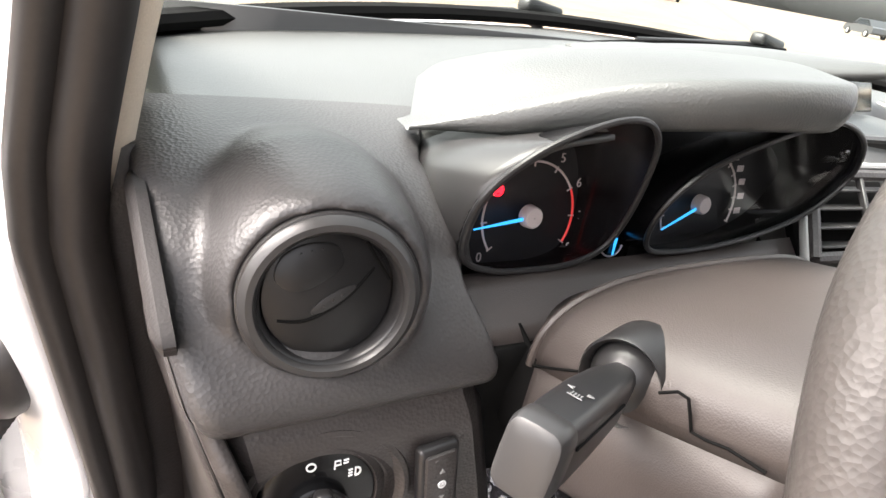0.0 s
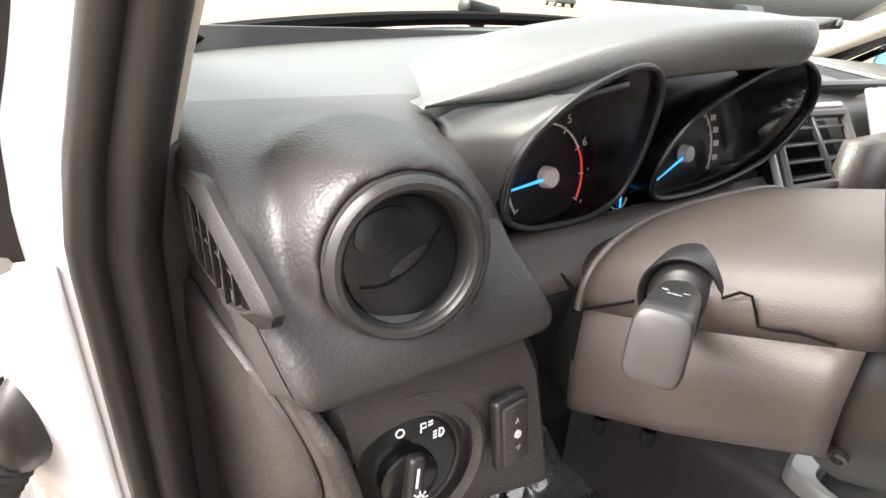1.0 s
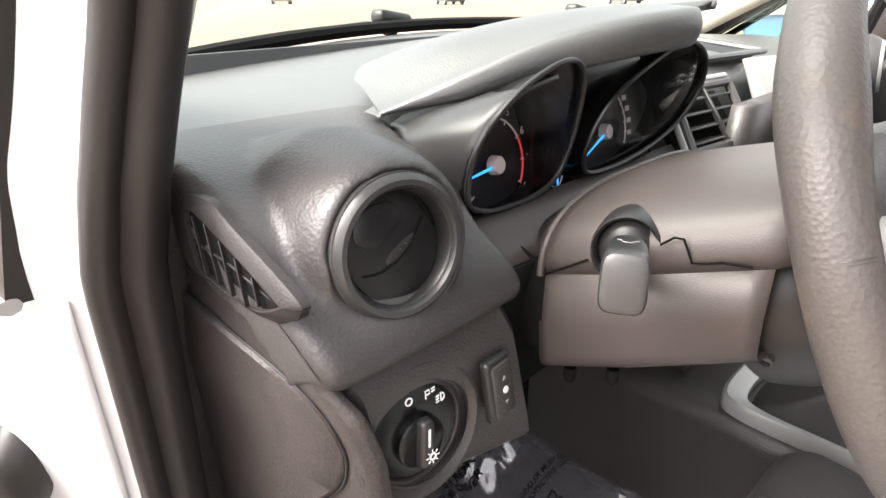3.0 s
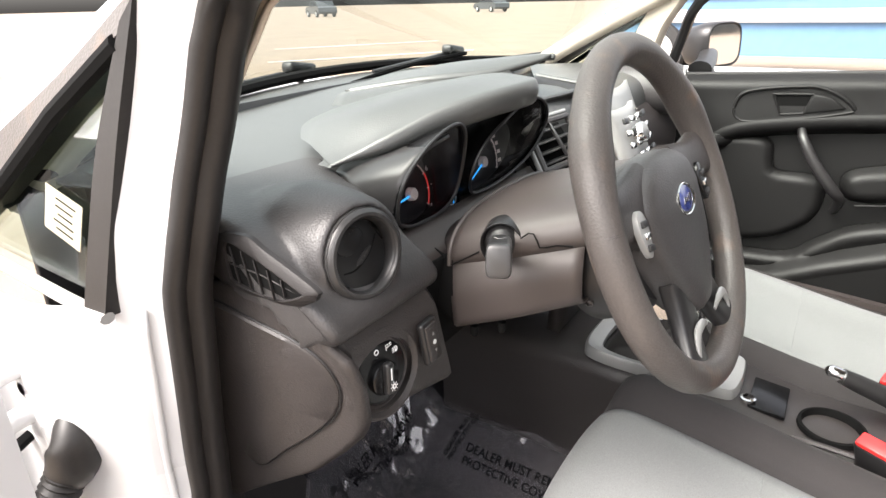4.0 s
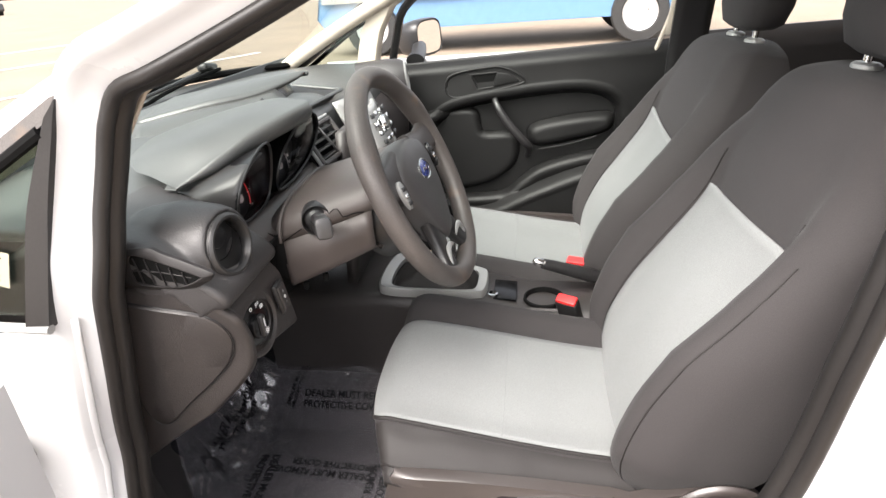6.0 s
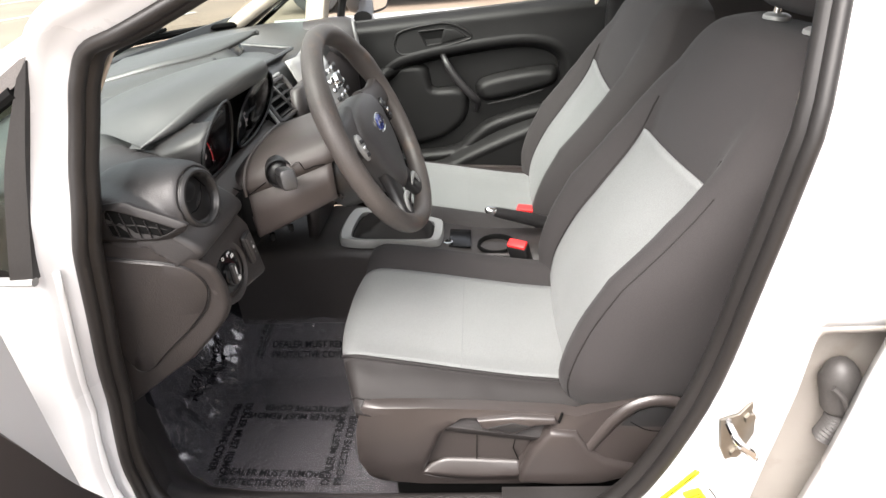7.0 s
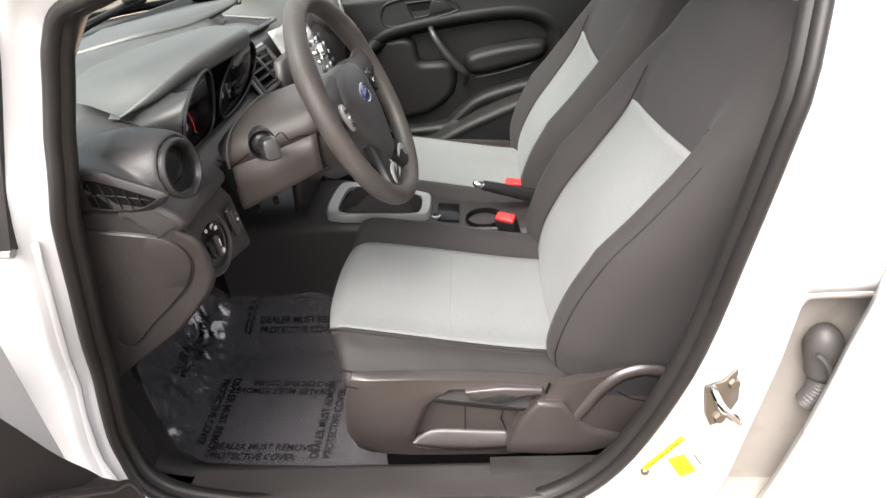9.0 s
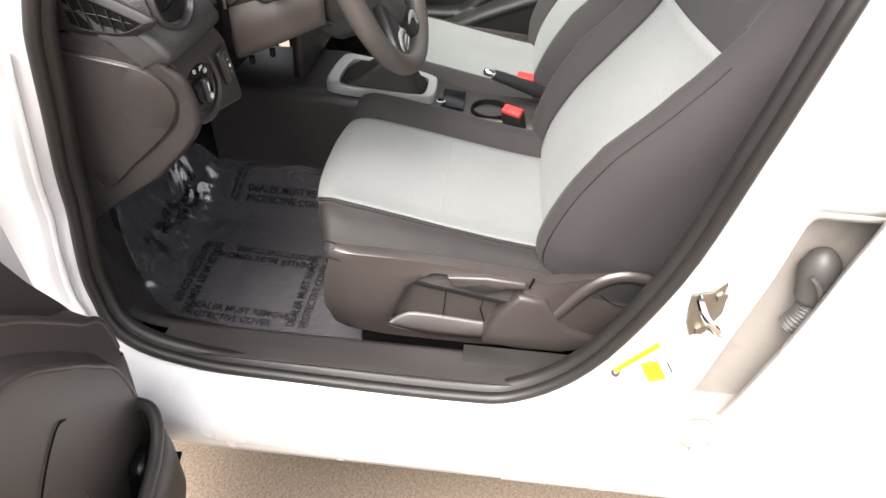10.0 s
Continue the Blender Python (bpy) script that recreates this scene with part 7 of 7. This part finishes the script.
part("pull_handle", bm, "smooth_black", pd, "dark slanted pull handle")
bm = bmesh.new()
tube(bm, curve_points([(0.688, -0.19, 0.655), (0.690, -0.28, 0.668), (0.692, -0.37, 0.690)], 12), 0.0030, 8)
part("trim_ledge", bm, "shaded_door_grey", pd, "thin ledge under the armrest")
bm = bmesh.new()
tube(bm, [(0.718, 0.32, pbelt(0.32) + 0.002), (0.718, -0.1, pbelt(-0.1) + 0.002), (0.718, -0.55, pbelt(-0.55) + 0.002)], 0.006, 8)
part("window_seal", bm, "rubber", pd, "black window seal")
bm = bmesh.new()
tube(bm, curve_points([(0.735, 0.27, 0.935), (0.725, 0.245, 1.02), (0.70, 0.20, 1.11), (0.655, 0.03, 1.22), (0.60, -0.2, 1.34)], 18), 0.013, 8)
part("window_frame", bm, "smooth_black", pd, "black window frame")
# pillar at the rear edge of that door
bm = bmesh.new()
tube(bm, curve_points([(0.704, -0.452, 0.60), (0.701, -0.482, 0.775), (0.696, -0.503, 0.88), (0.690, -0.536, 0.962), (0.665, -0.575, 1.10), (0.60, -0.62, 1.36)], 24), 0.0065, 8)
part("door_edge_seal", bm, "beige", body, "pale seal at the far door edge")
bm = sheet(lambda u, v: (0.695 - 0.10 * smooth(0.45, 1.0, v), -0.535 - 0.10 * u - 0.04 * v, 0.30 + 1.08 * v), 4, 14)
part("far_pillar_trim", bm, "smooth_black", body, "dark centre pillar trim on the far side", thick=0.02)
bm = sheet(lambda u, v: (0.675 - 0.15 * smooth(0.0, 1.0, v), -0.548 - 0.09 * u - 0.03 * v, 0.985 + 0.40 * v), 4, 8)
part("far_pillar_trim", bm, "beige", body, "beige upper pillar trim", thick=0.01)
bm = sheet(lambda u, v: (0.70 + 0.012 * smooth(0.4, 0.6, v), mixed(-0.64, -1.5, u), mixed(0.32, 0.985 + 0.02 * u, v)), 10, 10)
part("far_rear_door_trim", bm, "hard_black", body, "dark rear door trim on the far side", thick=0.02)
bm = bmesh.new()
tube(bm, curve_points([(0.69, -0.66, 0.90), (0.675, -0.72, 0.925), (0.675, -0.80, 0.925), (0.69, -0.86, 0.90)], 12), 0.010, 8)
part("far_rear_door_handle", bm, "smooth_black", body)
# mirror
mr = thing("wing_mirror", (0.90, 0.20, 0.95), "black wing mirror on the passenger's door", "mirror")
mm = facing((0.99, 0.190, 0.985), (-0.35, -0.93, 0.05))
bm = bmesh.new()
rings = []
for k, h in ((0.55, -0.10), (0.86, -0.075), (1.0, -0.03), (1.0, 0.0), (0.95, 0.006), (0.90, 0.001)):
    rings.append([mm @ Vector((0.088 * k * math.copysign(abs(math.cos(a)) ** 0.55, math.cos(a)), 0.062 * k * math.copysign(abs(math.sin(a)) ** 0.55, math.sin(a)), h)) for a in (2 * math.pi * j / 36 for j in range(36))])
loft(bm, rings)
part("housing", bm, "smooth_black", mr, "black mirror housing")
bm = bmesh.new()
plate(bm, [(0.078 * math.copysign(abs(math.cos(a)) ** 0.55, math.cos(a)), 0.053 * math.copysign(abs(math.sin(a)) ** 0.55, math.sin(a))) for a in (2 * math.pi * j / 36 for j in range(36))], 0.002, mm @ Matrix.Translation((0, 0, 0.002)))
part("mirror_glass", bm, "mirror", mr, "clear mirror glass")
bm = bmesh.new()
tube(bm, [(0.755, 0.20, 0.94), (0.83, 0.20, 0.95), (0.93, 0.215, 0.965)], [0.030, 0.026, 0.024], 12, flat=0.7)
part("mirror_arm", bm, "smooth_black", mr)


# ---- parked vehicles in the lot ----
def vehicle(name, at, turn, length, height, paint, label, pickup=False):
    v = thing(name, at, label, "car", "parked vehicles")
    m = Matrix.Translation(at) @ pose(0, 0, 0, 0, 0, turn)
    w = 0.90
    L = length / 2
    bm = bmesh.new()
    prof = [(-L, 0.45), (-L + 0.05, 0.85), (-L + 0.3, 0.95), (L - 0.5, 0.92), (L - 0.08, 0.80), (L, 0.48), (L - 0.15, 0.30), (-L + 0.15, 0.30)]
    loft(bm, [[m @ Vector((x, y * k, z * (1.12 if pickup else 1.0) + (0.03 if pickup else 0))) for x, z in prof] for y, k in ((-w, 0.97), (-w * 0.96, 1.04), (0, 1.0), (w * 0.96, 1.04), (w, 0.97))])
    part("body", bm, paint, v)
    bm = bmesh.new()
    top = height
    cab = [(-0.2, 0.98), (0.15, top), (1.1, top), (1.55, 0.98)] if pickup else [(-L + 0.5, 0.93), (-L + 1.1, top), (L - 1.9, top), (L - 1.1, 0.92)]
    lift = 0.03 if pickup else 0.0
    loft(bm, [[m @ Vector((x, y, z + (lift if z < 1.1 else 0))) for x, z in cab] for y in (-w * 0.92, 0.0, w * 0.92)])
    part("cabin", bm, paint, v)
    for s in (-1, 1):
        bm = bmesh.new()
        inner = [(x * 0.9 + (0.07 if pickup else -0.03), mixed(z, 1.2, 0.22) + lift * 0.3) for x, z in cab]
        loft(bm, [[m @ Vector((x, s * (w * 0.925), z)) for x, z in inner], [m @ Vector((x, s * (w * 0.935), z)) for x, z in inner]])
        part("side_window", bm, "dark_glass", v)
        for wx in (-L + 0.85, L - 0.85):
            r = 0.40 if pickup else 0.32
            wmx = m @ Matrix.Translation((wx, s * (w * 0.93), r)) @ pose(0, 0, 0, -90 * s, 0, 0)
            bm = bmesh.new()
            lathe(bm, [(r * 0.62, -0.10), (r * 0.97, -0.10), (r, -0.06), (r, 0.08), (r * 0.95, 0.11), (r * 0.66, 0.115), (r * 0.62, 0.09)], wmx, 32)
            wh = part("wheel", bm, "tyre", v, "black tyre on a bright rim")
            bm = bmesh.new()
            lathe(bm, [(r * 0.64, 0.09), (r * 0.60, 0.10), (r * 0.45, 0.075), (r * 0.16, 0.10), (0.002, 0.105)], wmx, 30)
            part("rim", bm, "alloy", wh)
    if pickup:
        for s in (-1, 1):
            bm = bmesh.new()
            box(bm, (length * 0.96, 0.02, 0.16), m @ pose(0, s * (w * 1.03 + 0.005), 0.86), 0.005)
            part("side_stripe", bm, "car_silver", v, "pale side moulding")
    return v


vehicle("pickup_truck", (9.2, 0.30, 0), 90, 5.6, 1.75, "truck_blue", "blue pickup truck with bright wheels", True)
vehicle("parked_car", (46, 44, 0), 60, 4.5, 1.45, "car_dark", "dark parked car far across the lot")
vehicle("parked_car", (62, 34, 0), 60, 4.6, 1.5, "car_dark", "dark parked car far across the lot")
vehicle("parked_car", (36, 58, 0), 60, 4.5, 1.45, "car_silver", "silver parked car far across the lot")
vehicle("parked_car", (24, 66, 0), 60, 4.5, 1.5, "car_red", "red parked car far across the lot")
vehicle("parked_car", (11, 68, 0), 70, 4.5, 1.45, "car_dark", "dark parked car far across the lot")
vehicle("parked_car", (-4.2, 7.0, 0), 100, 4.4, 1.45, "car_silver", "silver parked car near the front wing")
vehicle("parked_car", (-6.5, 2.0, 0), 95, 4.4, 1.5, "car_dark", "dark parked car across the aisle")
